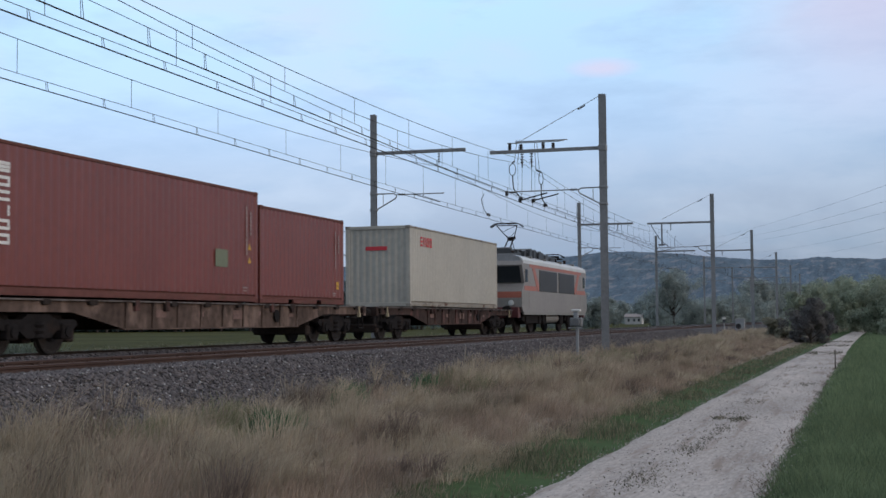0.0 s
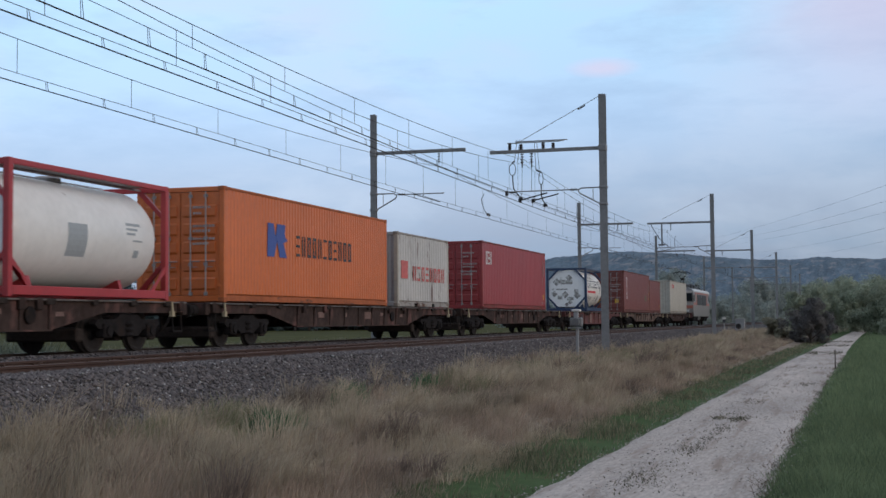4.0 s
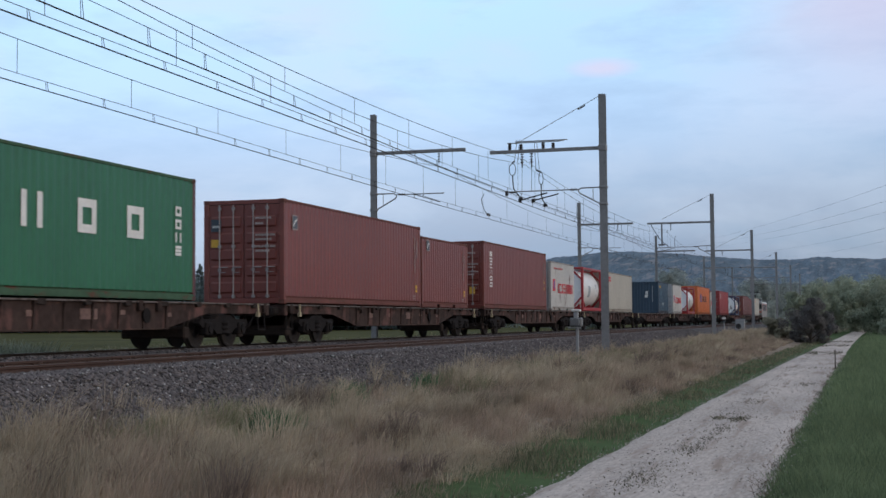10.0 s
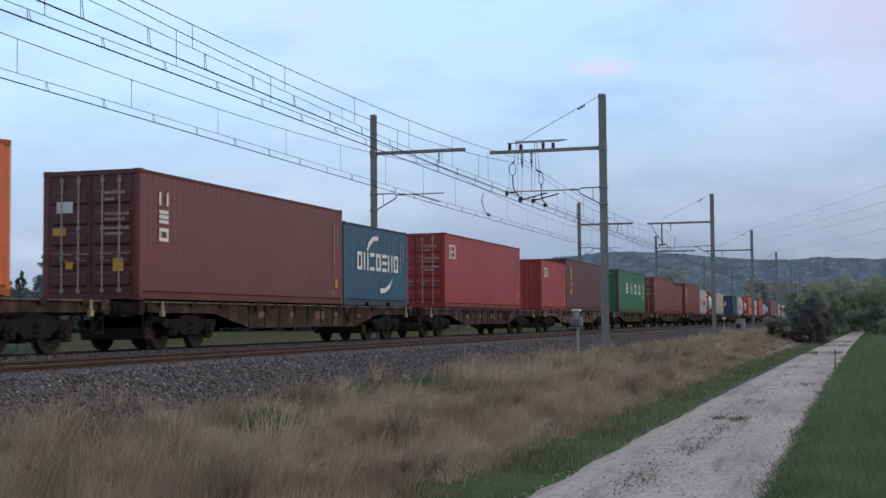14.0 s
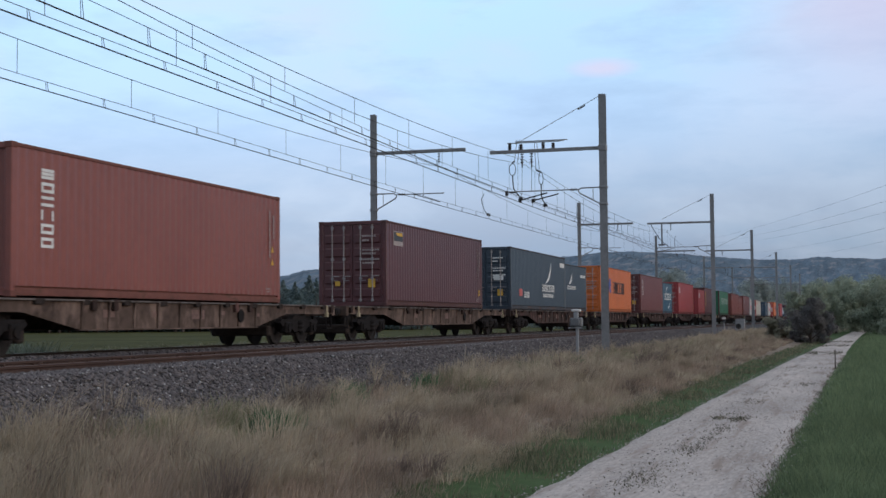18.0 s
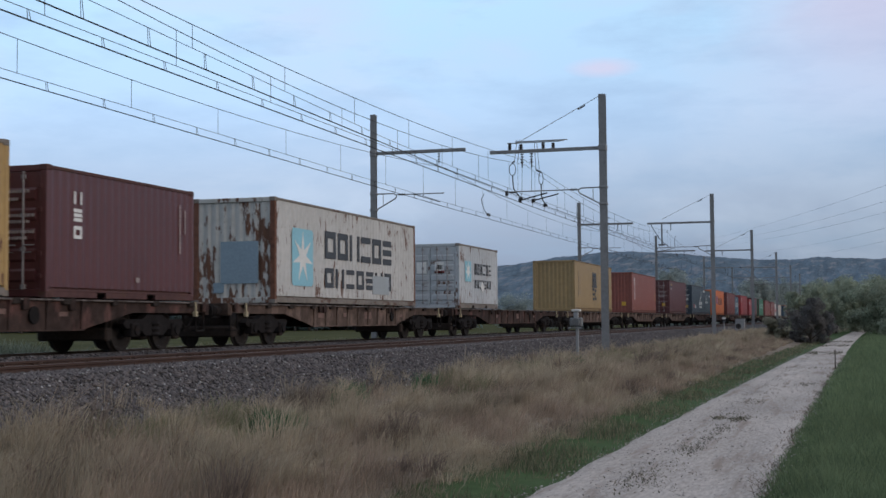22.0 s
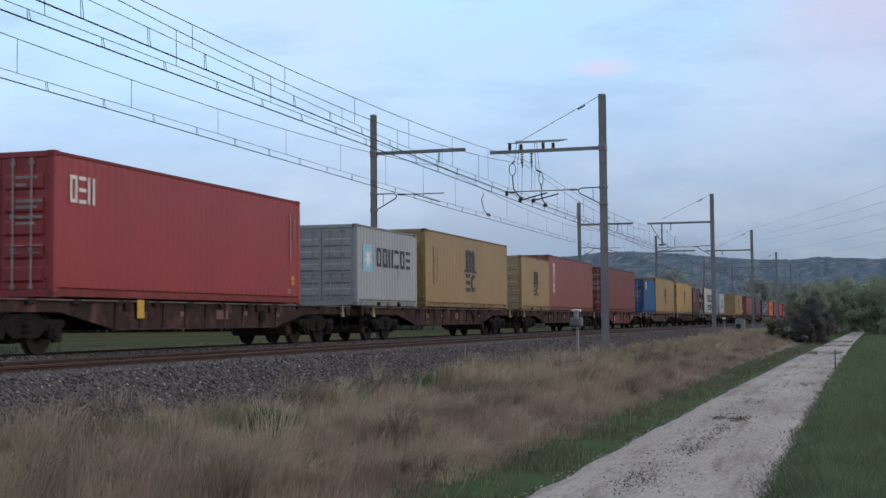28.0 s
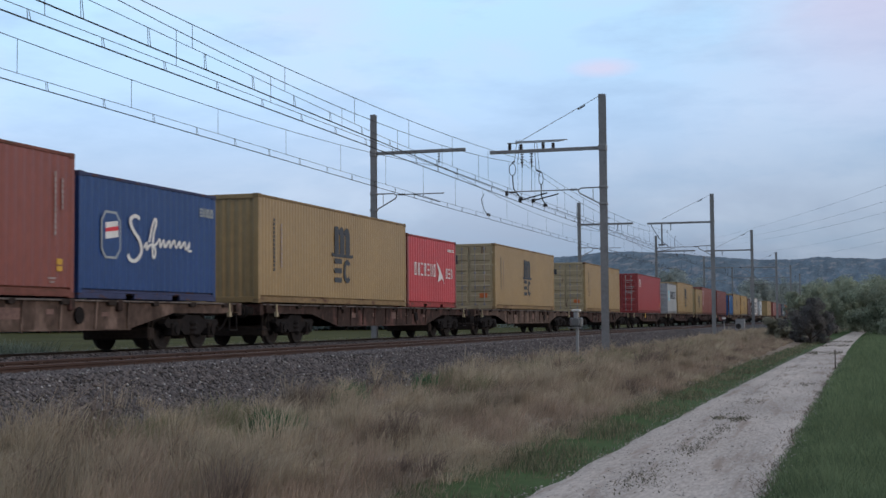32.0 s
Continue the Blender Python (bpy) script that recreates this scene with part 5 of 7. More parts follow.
    for yy, l, h, w in ((-5.9, 0.22, 0.46, 0.45), (-5.25, 0.26, 0.34, 0.62), (-4.5, 0.30, 0.44, 0.5), (-3.75, 0.32, 0.42, 0.62), (-3.1, 0.34, 0.52, 0.75), (-2.4, 0.36, 0.50, 0.8), (-1.65, 0.36, 0.44, 0.9), (-0.8, 0.50, 0.42, 0.8), (0.1, 0.42, 0.36, 0.85), (0.95, 0.38, 0.40, 0.6), (1.9, 0.55, 0.28, 0.8), (3.0, 0.4, 0.34, 0.5), (4.2, 0.5, 0.16, 0.7), (-6.4, 0.6, 0.14, 0.8)):
        part("roof_equipment", Shape().prism([(yy - l, 3.71), (yy + l, 3.71), (yy + l * 0.8, 3.71 + h * 0.8), (yy + l * 0.2, 3.71 + h), (yy - l * 0.6, 3.71 + h * 0.86)], "x", -w, w), LOCO_ROOF, c)
    for xx in (-0.62, 0.62):
        part("roof_busbar", Shape().pipe([(xx, -3.6, 4.0), (xx, -2.4, 4.12), (xx * 0.7, 0.0, 4.08), (xx, 2.2, 4.0), (xx, 3.6, 4.0)], 0.03), LOCO_ROOF, c)
    for yy in (-5.2, -2.0, 2.0, 5.2):
        part("roof_rib", Shape().cbox(-1.28, 1.28, yy - 0.05, yy + 0.05, 3.60, 3.735, 0.01), LOCO_GREY, c)
    for yy in (-6.1, -3.6, 3.6, 6.1):
        for xx in (-0.55, 0.55):
            part("roof_insulator", Shape().lathe([(3.70, 0.06), (3.78, 0.12), (3.80, 0.06), (3.86, 0.12), (3.88, 0.06), (3.95, 0.11), (4.0, 0.05)], "z", 12, (xx, yy, 0)), INSULATOR, c, "", True)

    def pantograph(y0, up):
        s = Shape()
        s.cbox(-0.6, 0.6, y0 - 0.5, y0 + 0.5, 4.0, 4.06, 0.02)
        p = part("pantograph", s, BOGIE, c)
        top = 5.40 if up else 4.30
        knee = (y0 + (0.75 if up else 1.3), (4.06 + top) / 2 - 0.02 if up else 4.18)
        s = Shape()
        for sx in (-0.11, 0.11):
            s.tube((sx * 1.4, y0 - 0.3, 4.06), (sx, knee[0], knee[1]), 0.035, n=7)
        s.tube((-0.2, knee[0], knee[1]), (0.2, knee[0], knee[1]), 0.075, n=10).cbox(-0.13, 0.13, knee[0] - 0.1, knee[0] + 0.1, knee[1] - 0.14, knee[1] + 0.06, 0.03)
        s.tube((0.30, y0 + 0.2, 4.06), (0.05, knee[0] - 0.1, knee[1] - 0.1), 0.02, n=6)
        part("lower_arm", s, BOGIE, p)
        s = Shape()
        for sx in (-1, 1):
            s.tube((sx * 0.15, knee[0], knee[1]), (sx * 0.52, y0 - 0.15, top - 0.12), 0.024, n=7)
        s.tube((-0.52, y0 - 0.15, top - 0.12), (0.52, y0 - 0.15, top - 0.12), 0.024, n=7)
        if up:      # cross bracing of the upper frame
            mid = (y0 - 0.15 + knee[0]) / 2, (top - 0.12 + knee[1]) / 2
            s.tube((-0.335, mid[0], mid[1]), (0.52, y0 - 0.15, top - 0.12), 0.012, n=5).tube((0.335, mid[0], mid[1]), (-0.15, knee[0], knee[1]), 0.012, n=5)
        part("upper_arm", s, BOGIE, p)
        s = Shape()
        for dy in (-0.3, 0.0):
            s.pipe([(-0.82, y0 + dy, top - 0.20), (-0.62, y0 + dy, top - 0.06), (-0.45, y0 + dy, top - 0.02), (0.45, y0 + dy, top - 0.02), (0.62, y0 + dy, top - 0.06), (0.82, y0 + dy, top - 0.20)], 0.028)
        part("contact_strip", s, BOGIE, p)
    pantograph(-4.9, True)
    pantograph(4.9, False)
    MOVING.append((c, u_mid, 0.0))
    return c


locomotive(68.61)

# darker rail colour, used on the far track only
RAIL_DARK = material("dark_far_rail", (0.045, 0.034, 0.03), 0.8, 0.1, 0.25, 1.5, 20)

# ---- ground ----
FIELD = -1.0      # level of the farm track and fields
G_DRY = material("dry_soil_and_litter", (0.24, 0.19, 0.15), 0.95, 0, 0.35, 0.8, 6, (0.15, 0.125, 0.10), 0.55, 0.15, (1, 1, 1), 0.5, 12, spec=0.06)
G_GREEN = material("green_sward", (0.060, 0.095, 0.038), 0.95, 0, 0.3, 0.5, 6, (0.10, 0.10, 0.05), 0.6, 0.15, (1, 1, 1), 0.5, 12, spec=0.06)
G_FIELD = material("field_grass", (0.054, 0.054, 0.014), 0.95, 0, 0.45, 0.05, 0.6, (0.085, 0.080, 0.032), 0.56, 0.2, (0.05, 0.05, 0.05), 0.3, 3, spec=0.06)
G_ROAD = material("pale_limestone_gravel", (0.44, 0.388, 0.357), 0.95, 0, 0.34, 0.9, 26, (0.30, 0.245, 0.21), 0.53, 0.14, (2.2, 0.9, 1), 0.8, 38, spec=0.06)
G_BALLAST = material("ballast_bed", (0.084, 0.077, 0.078), 0.95, 0, 0.5, 1.2, 24, None, bump=1.0, bump_scale=22, spec=0.06)
G_RUSTY = material("rust_stained_ballast", (0.098, 0.066, 0.054), 0.95, 0, 0.45, 1.2, 24, None, bump=1.0, bump_scale=22, spec=0.06)
STONE_RUSTY = material("rust_stained_stone", (0.105, 0.070, 0.057), 0.9, 0, 0.15, 2, 30, island=0.4, second=(0.085, 0.058, 0.048), bump=0.2, spec=0.06)
STONE_PALE = material("pale_limestone_chip", (0.34, 0.335, 0.33), 0.9, 0, 0.15, 2, 30, island=0.35, bump=0.2, spec=0.06)
STONE = material("ballast_stone", (0.148, 0.137, 0.140), 0.9, 0, 0.15, 2, 30, island=0.65, second=(0.105, 0.092, 0.092), bump=0.2, spec=0.06)
PEBBLE = material("limestone_pebble", (0.40, 0.365, 0.345), 0.95, 0, 0.1, 2, 30, island=0.35, bump=0.1, spec=0.06)
STRAW = material("dry_straw_grass", (0.61, 0.52, 0.385), 0.9, 0, 0.50, 0.9, 2.2, island=0.35, second=(0.29, 0.235, 0.178), bump=0, thin=0.42, spec=0.06)
STRAW2 = material("reddish_dry_grass", (0.47, 0.378, 0.288), 0.9, 0, 0.55, 0.8, 2.2, island=0.4, second=(0.255, 0.19, 0.152), bump=0, thin=0.42, spec=0.06)
OLIVE = material("half_dry_olive_grass", (0.30, 0.305, 0.175), 0.9, 0, 0.45, 0.9, 2.2, island=0.35, second=(0.20, 0.205, 0.12), bump=0, thin=0.42, spec=0.06)
BLADE = material("green_grass_blade", (0.165, 0.225, 0.13), 0.85, 0, 0.35, 0.6, 3, island=0.35, second=(0.175, 0.215, 0.12), bump=0, thin=0.42, spec=0.06)
DEAD = material("dark_dead_weed", (0.28, 0.22, 0.185), 0.9, 0, 0.35, 0.9, 2.2, island=0.4, second=(0.13, 0.10, 0.085), bump=0, thin=0.4, spec=0.06)
VERGE = material("dull_verge_blade", (0.115, 0.14, 0.085), 0.85, 0, 0.35, 0.8, 3, island=0.4, second=(0.24, 0.20, 0.14), bump=0, thin=0.42, spec=0.06)
BLADE_DEEP = material("deep_green_weed", (0.07, 0.15, 0.075), 0.8, 0, 0.2, 0.5, 3, island=0.35, bump=0, thin=0.42, spec=0.06)


def road_mid(s):
    return -1.78 + 0.0045 * max(0.0, s - 12) ** 1.3


def ground_height(x, y):
    """The land: flat fields, a low bank carrying the railway."""
    z = FIELD
    if x < -3.2:
        z += 0.22 * min(1.0, (-3.2 - x) / 5.0)
    if x < -18:
        z = FIELD + 0.22 * max(0.0, 1 - (-18 - x) / 12)
    d = math.hypot(x, y)
    if d < 300 and not road_mid(y) - 1.4 < x < road_mid(y) + 1.2:
        z += 0.05 * noise.noise((x * 0.5, y * 0.5, 0.0)) + 0.03 * noise.noise((x * 1.7, y * 1.7, 3.0))
    return z


def grid_lines(stops):
    out = []
    for a, b, n in stops:
        out += [a + (b - a) * i / n for i in range(n)]
    return out + [stops[-1][1]]


gx = grid_lines([(-4500, -400, 12), (-400, -60, 16), (-60, -20, 14), (-20, 12, 80), (12, 60, 14), (60, 400, 10), (400, 4500, 10)])
gy = grid_lines([(-1500, -40, 10), (-40, 2, 12), (2, 60, 110), (60, 160, 60), (160, 600, 30), (600, 4800, 16)])
gv = [(x, y, ground_height(x, y)) for y in gy for x in gx]
nx = len(gx)
gf, gm = [], []
for j in range(len(gy) - 1):
    for i in range(nx - 1):
        gf.append((j * nx + i, j * nx + i + 1, (j + 1) * nx + i + 1, (j + 1) * nx + i))
        xm, ym = (gx[i] + gx[i + 1]) / 2, (gy[j] + gy[j + 1]) / 2
        if abs(ym) < 600 and -19.5 < xm < road_mid(ym) - 2.2:
            gm.append(0)
        elif abs(xm) < 40 and xm > -19.5 and ym < 300:
            gm.append(1)
        else:
            gm.append(2)
me = bpy.data.meshes.new("ground")
me.from_pydata(gv, [], gf)
for m in (G_DRY, G_GREEN, G_FIELD):
    me.materials.append(m)
me.polygons.foreach_set("material_index", gm)
me.shade_smooth()
tagged(new("ground", me), "flat field ground with dry and green grass", "ground", kind="structure")

# farm track
rv, rf = [], []
ry = grid_lines([(-30, 4, 20), (4, 60, 140), (60, 260, 100)])
NS = 12
for y in ry:
    hwid = 1.12 - 0.30 * min(1.0, max(0.0, (y - 15) / 90))
    wl = hwid + 0.10 * noise.noise((0.0, y * 0.7, 1.0)) + 0.05 * noise.noise((0.0, y * 2.7, 1.0))
    wr = hwid + 0.10 * noise.noise((5.0, y * 0.7, 1.0)) + 0.05 * noise.noise((5.0, y * 2.7, 1.0))
    for k in range(NS + 1):
        q = k / NS
        x = road_mid(y) - wl + (wl + wr) * q
        rut = -0.022 * (math.exp(-((q - 0.24) / 0.12) ** 2) + math.exp(-((q - 0.76) / 0.12) ** 2))
        edge = -0.05 if k in (0, NS) else 0.034
        rv.append((x, y, FIELD + edge + 0.012 + rut + 0.004 * noise.noise((x * 2, y * 0.7, 7.0))))
for j in range(len(ry) - 1):
    for k in range(NS):
        a = j * (NS + 1) + k
        rf.append((a, a + 1, a + NS + 2, a + NS + 1))
me = bpy.data.meshes.new("road")
me.from_pydata([(x, y / 5, z) for x, y, z in rv], [], rf)
me.materials.append(G_ROAD)
me.shade_smooth()
tagged(new("road", me), "pale limestone gravel farm track with worn wheel ruts", "road", kind="structure").scale = (1, 5, 1)      # its grain runs lengthwise

# ballast bed under both tracks
bed = [(-19.6, -0.95), (-18.4, -0.36), (-17.75, -0.14), (-16.7, -0.09), (-15.35, -0.06), (-14.2, 0.0), (-13.3, -0.045), (-12.9, -0.10), (-11.65, -0.10), (-10.55, -0.13), (-9.9, -0.42), (-8.5, -0.95)]
by = grid_lines([(-60, 5, 12), (5, 70, 220), (70, 200, 110), (200, 900, 60)])
bx = []
for (a, za), (b, zb) in zip(bed, bed[1:]):
    n = max(1, round((b - a) / 0.28))
    bx += [(a + (b - a) * i / n, za + (zb - za) * i / n) for i in range(n)]
bx.append(bed[-1])
bv = []
for y in by:
    for x, z in bx:
        amp = 0.035 if x > -11.2 or x < -17.6 else 0.012
        bv.append((x, y, z + amp * (noise.noise((x * 2.3, y * 2.3, 11.0)) + 0.6 * noise.noise((x * 7, y * 7, 2.0)))))
nb = len(bx)
bf = [(j * nb + i, j * nb + i + 1, (j + 1) * nb + i + 1, (j + 1) * nb + i) for j in range(len(by) - 1) for i in range(nb - 1)]
me = bpy.data.meshes.new("ballast_bed")
me.from_pydata(bv, [], bf)
me.materials.append(G_BALLAST)
me.materials.append(G_RUSTY)
stained = [abs((bx[k % (nb - 1)][0] + bx[k % (nb - 1) + 1][0]) / 2 - RAIL_NEAR + 0.02) < 1.0 for k in range(len(bf))]
me.polygons.foreach_set("material_index", [1 if q else 0 for q in stained])
tagged(new("ballast_bed", me), "grey crushed-stone ballast bed of the railway", "ballast", kind="structure")


def mesh_from_arrays(name, verts, faces, mat):
    """A mesh of many triangles or quads from number arrays."""
    me = bpy.data.meshes.new(name)
    nf, k = faces.shape
    me.vertices.add(len(verts))
    me.vertices.foreach_set("co", verts.astype(np.float32).ravel())
    me.loops.add(nf * k)
    me.loops.foreach_set("vertex_index", faces.astype(np.int32).ravel())
    me.polygons.add(nf)
    me.polygons.foreach_set("loop_start", np.arange(0, nf * k, k, dtype=np.int32))
    me.update(calc_edges=True)
    me.materials.append(mat)
    return me


rng = np.random.default_rng(5)


def stones(name, xyz, size, mat, label, category, flat=0.7):
    """Many small eight-sided stones with uneven corners, one object."""
    n = len(xyz)
    base = np.array([(1, 0, 0), (-1, 0, 0), (0, 1, 0), (0, -1, 0), (0, 0, 1), (0, 0, -1)], float)
    tri = np.array([(0, 2, 4), (2, 1, 4), (1, 3, 4), (3, 0, 4), (2, 0, 5), (1, 2, 5), (3, 1, 5), (0, 3, 5)])
    v = base[None] * (0.65 + 0.7 * rng.random((n, 6, 1))) + 0.25 * (rng.random((n, 6, 3)) - 0.5)
    a = rng.random(n) * 2 * np.pi
    ca, sa = np.cos(a)[:, None], np.sin(a)[:, None]
    v = np.stack([v[..., 0] * ca - v[..., 1] * sa, v[..., 0] * sa + v[..., 1] * ca, v[..., 2] * flat], -1)
    v = v * size[:, None, None] + xyz[:, None, :]
    f = (tri[None] + 6 * np.arange(n)[:, None, None]).reshape(-1, 3)
    return tagged(new(name, mesh_from_arrays(name, v.reshape(-1, 3), f, mat)), label, category, kind="stuff")


n = 42000
sy_ = np.exp(rng.uniform(np.log(11), np.log(95), n))
sx_ = -(8.75 + 2.6 * rng.random(n))
sz_ = np.interp(sx_, [q[0] for q in bed], [q[1] for q in bed])
stones("ballast_stones", np.stack([sx_, sy_, sz_ + 0.012], -1), 0.024 + 0.024 * rng.random(n), STONE, "loose grey crushed stones on the ballast shoulder", "ballast")
n = 2200      # fresh pale chips here and there
sy_ = np.exp(rng.uniform(np.log(11), np.log(80), n))
sx_ = -(8.9 + 2.4 * rng.random(n))
sz_ = np.interp(sx_, [q[0] for q in bed], [q[1] for q in bed])
stones("pale_stones", np.stack([sx_, sy_, sz_ + 0.022], -1), 0.012 + 0.022 * rng.random(n) ** 2, STONE_PALE, "scattered pale chips on the ballast shoulder", "ballast")
n = 6500
sy_ = np.exp(rng.uniform(np.log(15), np.log(80), n))
sx_ = -(11.40 + 6.35 * rng.random(n))
sz_ = np.interp(sx_, [q[0] for q in bed], [q[1] for q in bed])
near_ = np.abs(sx_ - RAIL_NEAR + 0.02) < 1.0
for sel_, mat_, txt_ in ((near_, STONE_RUSTY, "rust-stained stones between the near rails"), (~near_, STONE, "loose grey crushed stones between the tracks")):
    stones("ballast_stones", np.stack([sx_, sy_, sz_ + 0.012], -1)[sel_], 0.024 + 0.022 * rng.random(sel_.sum()), mat_, txt_, "ballast")
n = 15000
sy_ = np.exp(rng.uniform(np.log(9), np.log(60), n))
side = rng.random(n)
mid_ = np.array([road_mid(q) for q in sy_])
off_ = np.where(side < 0.56, rng.normal(-0.06, 0.20, n), np.where(side < 0.64, -0.95 + rng.normal(0, 0.08, n), np.where(side < 0.76, 0.98 + rng.normal(0, 0.10, n), rng.uniform(-0.95, 1, n))))
coarse_ = np.where(side < 0.56, 1.0, np.where(side < 0.76, 0.75, 0.25))
stones("road_pebbles", np.stack([mid_ + off_, sy_, np.full(n, FIELD + 0.036)], -1), 0.005 + 0.017 * coarse_ * rng.random(n) ** 2, PEBBLE, "small pale pebbles loose on the farm track", "gravel", 0.6)

# rails: one object each, resting on sleepers
RAIL_PROFILE = [(-0.07, -0.172), (0.07, -0.172), (0.07, -0.158), (0.012, -0.142), (0.009, -0.052), (0.034, -0.040), (0.036, -0.008), (0.024, 0.0), (-0.024, 0.0), (-0.036, -0.008), (-0.034, -0.040), (-0.009, -0.052), (-0.012, -0.142), (-0.07, -0.158)]
for cx in (RAIL_NEAR, RAIL_FAR):
    for sg in (1, -1):
        me = Shape().prism([(cx + sg * 0.7535 + a, b) for a, b in RAIL_PROFILE], "y", -40, 800).mesh("rail", RAIL_SIDE)
        me.materials.append(RAIL_TOP)
        for p in me.polygons:
            if p.normal.z > 0.9 and p.center.z > -0.02:
                p.material_index = 1
        if cx == RAIL_FAR:
            me.materials[0] = RAIL_DARK
        tagged(new("rail", me), "rusty brown steel rail on the ballast", "rail", "rails", "structure")
s = Shape()
for k in range(560):
    y = -30 + k * 0.6
    for cx in (RAIL_NEAR, RAIL_FAR):
        s.prism([(cx - 1.2, -0.30), (cx + 1.2, -0.30), (cx + 1.17, -0.12), (cx + 0.4, -0.175), (cx - 0.4, -0.175), (cx - 1.17, -0.12)], "y", y - 0.13, y + 0.13)
me = bpy.data.meshes.new("sleepers")
me.from_pydata(s.v, [], s.f)
me.materials.append(SLEEPER)
tagged(new("sleepers", me), "concrete sleepers sunk in the ballast", "sleepers", kind="stuff")


# ---- overhead line ----
def h_section(w, d, t):
    return [(-w, -d), (w, -d), (w, -d + t), (t * 0.5, -d + t), (t * 0.5, d - t), (w, d - t), (w, d), (-w, d), (-w, d - t), (-t * 0.5, d - t), (-t * 0.5, -d + t), (-w, -d + t)]


def insulator_string(p, n, r=0.055, step=0.11):
    s = Shape()
    s.tube(p, (p[0], p[1], p[2] - n * step - 0.05), 0.014, n=6)
    for k in range(n):
        z = p[2] - 0.04 - k * step
        s.lathe([(z, 0.02), (z - 0.02, r), (z - 0.045, r * 0.9), (z - 0.05, 0.02)], "z", 12, (p[0], p[1], 0))
    return s


def mast(x, y, top, arm_z, tip, reg_z, reg_tip, stay=False, foot=-0.75, wide=0.138):
    """A steel lineside mast with a horizontal arm towards the track and a registration arm."""
    sg = 1 if tip > x else -1
    m = thing("catenary_mast", "grey steel catenary mast with a long horizontal arm", "catenary mast", "catenary masts", at=(x, y, 0))
    part("post", Shape().prism(h_section(wide, wide * 0.9, 0.022), "z", foot - 0.4, top), MAST, m)
    part("footing", Shape().cbox(-0.35, 0.35, -0.35, 0.35, foot - 0.5, foot - 0.02, 0.03), SLEEPER, m)
    a = tip - x
    part("arm", Shape().cbox(*sorted((sg * 0.11, a)), -0.06, 0.06, arm_z - 0.07, arm_z + 0.07, 0.01), MAST, m)
    part("arm_bracket", Shape().cbox(-wide - 0.02, wide + 0.02, -wide - 0.02, wide + 0.02, arm_z - 0.13, arm_z + 0.13, 0.02), MAST, m)
    rg = reg_tip - x
    part("registration_bracket", Shape().pipe([(sg * 0.11, 0, reg_z + 0.06), (sg * 0.90, 0, reg_z + 0.05), (sg * 1.02, 0, reg_z - 0.03), (sg * 0.98, 0, reg_z - 0.15), (sg * 0.11, 0, reg_z - 0.62)], 0.027).tube((sg * 0.42, 0, reg_z + 0.06), (sg * 0.42, 0, reg_z - 0.46), 0.015, n=6), MAST, m)
    for z in (reg_z + 0.06, reg_z - 0.62):
        part("clamp", Shape().cbox(-wide - 0.025, wide + 0.025, -wide - 0.025, wide + 0.025, z - 0.045, z + 0.045, 0.01), MAST, m)
    part("registration_tube", Shape().tube((sg * 1.0, 0, reg_z), (rg, 0, reg_z), 0.024, n=8), MAST, m)
    s = Shape()
    for k in range(4):
        q = sg * (1.12 + 0.07 * k)
        s.lathe([(q, 0.03), (q + 0.025, 0.055), (q + 0.05, 0.03)], "x", 10, (0, 0, reg_z))
    part("registration_insulator", s, INSULATOR, m, "", True)
    if stay:
        part("stay_wire", Shape().tube((sg * 0.1, 0, top - 0.05), (a - sg * 1.1, 0, arm_z + 0.32), 0.013, n=5), MAST, m)
        part("stay_insulator", Shape().tube((sg * 0.7, 0, top - 0.05 - 0.6 * (top - arm_z) / abs(a - sg * 1.1)), (sg * 1.0, 0, top - 0.05 - 0.86 * (top - arm_z) / abs(a - sg * 1.1)), 0.03, n=7), INSULATOR, m)
    return m


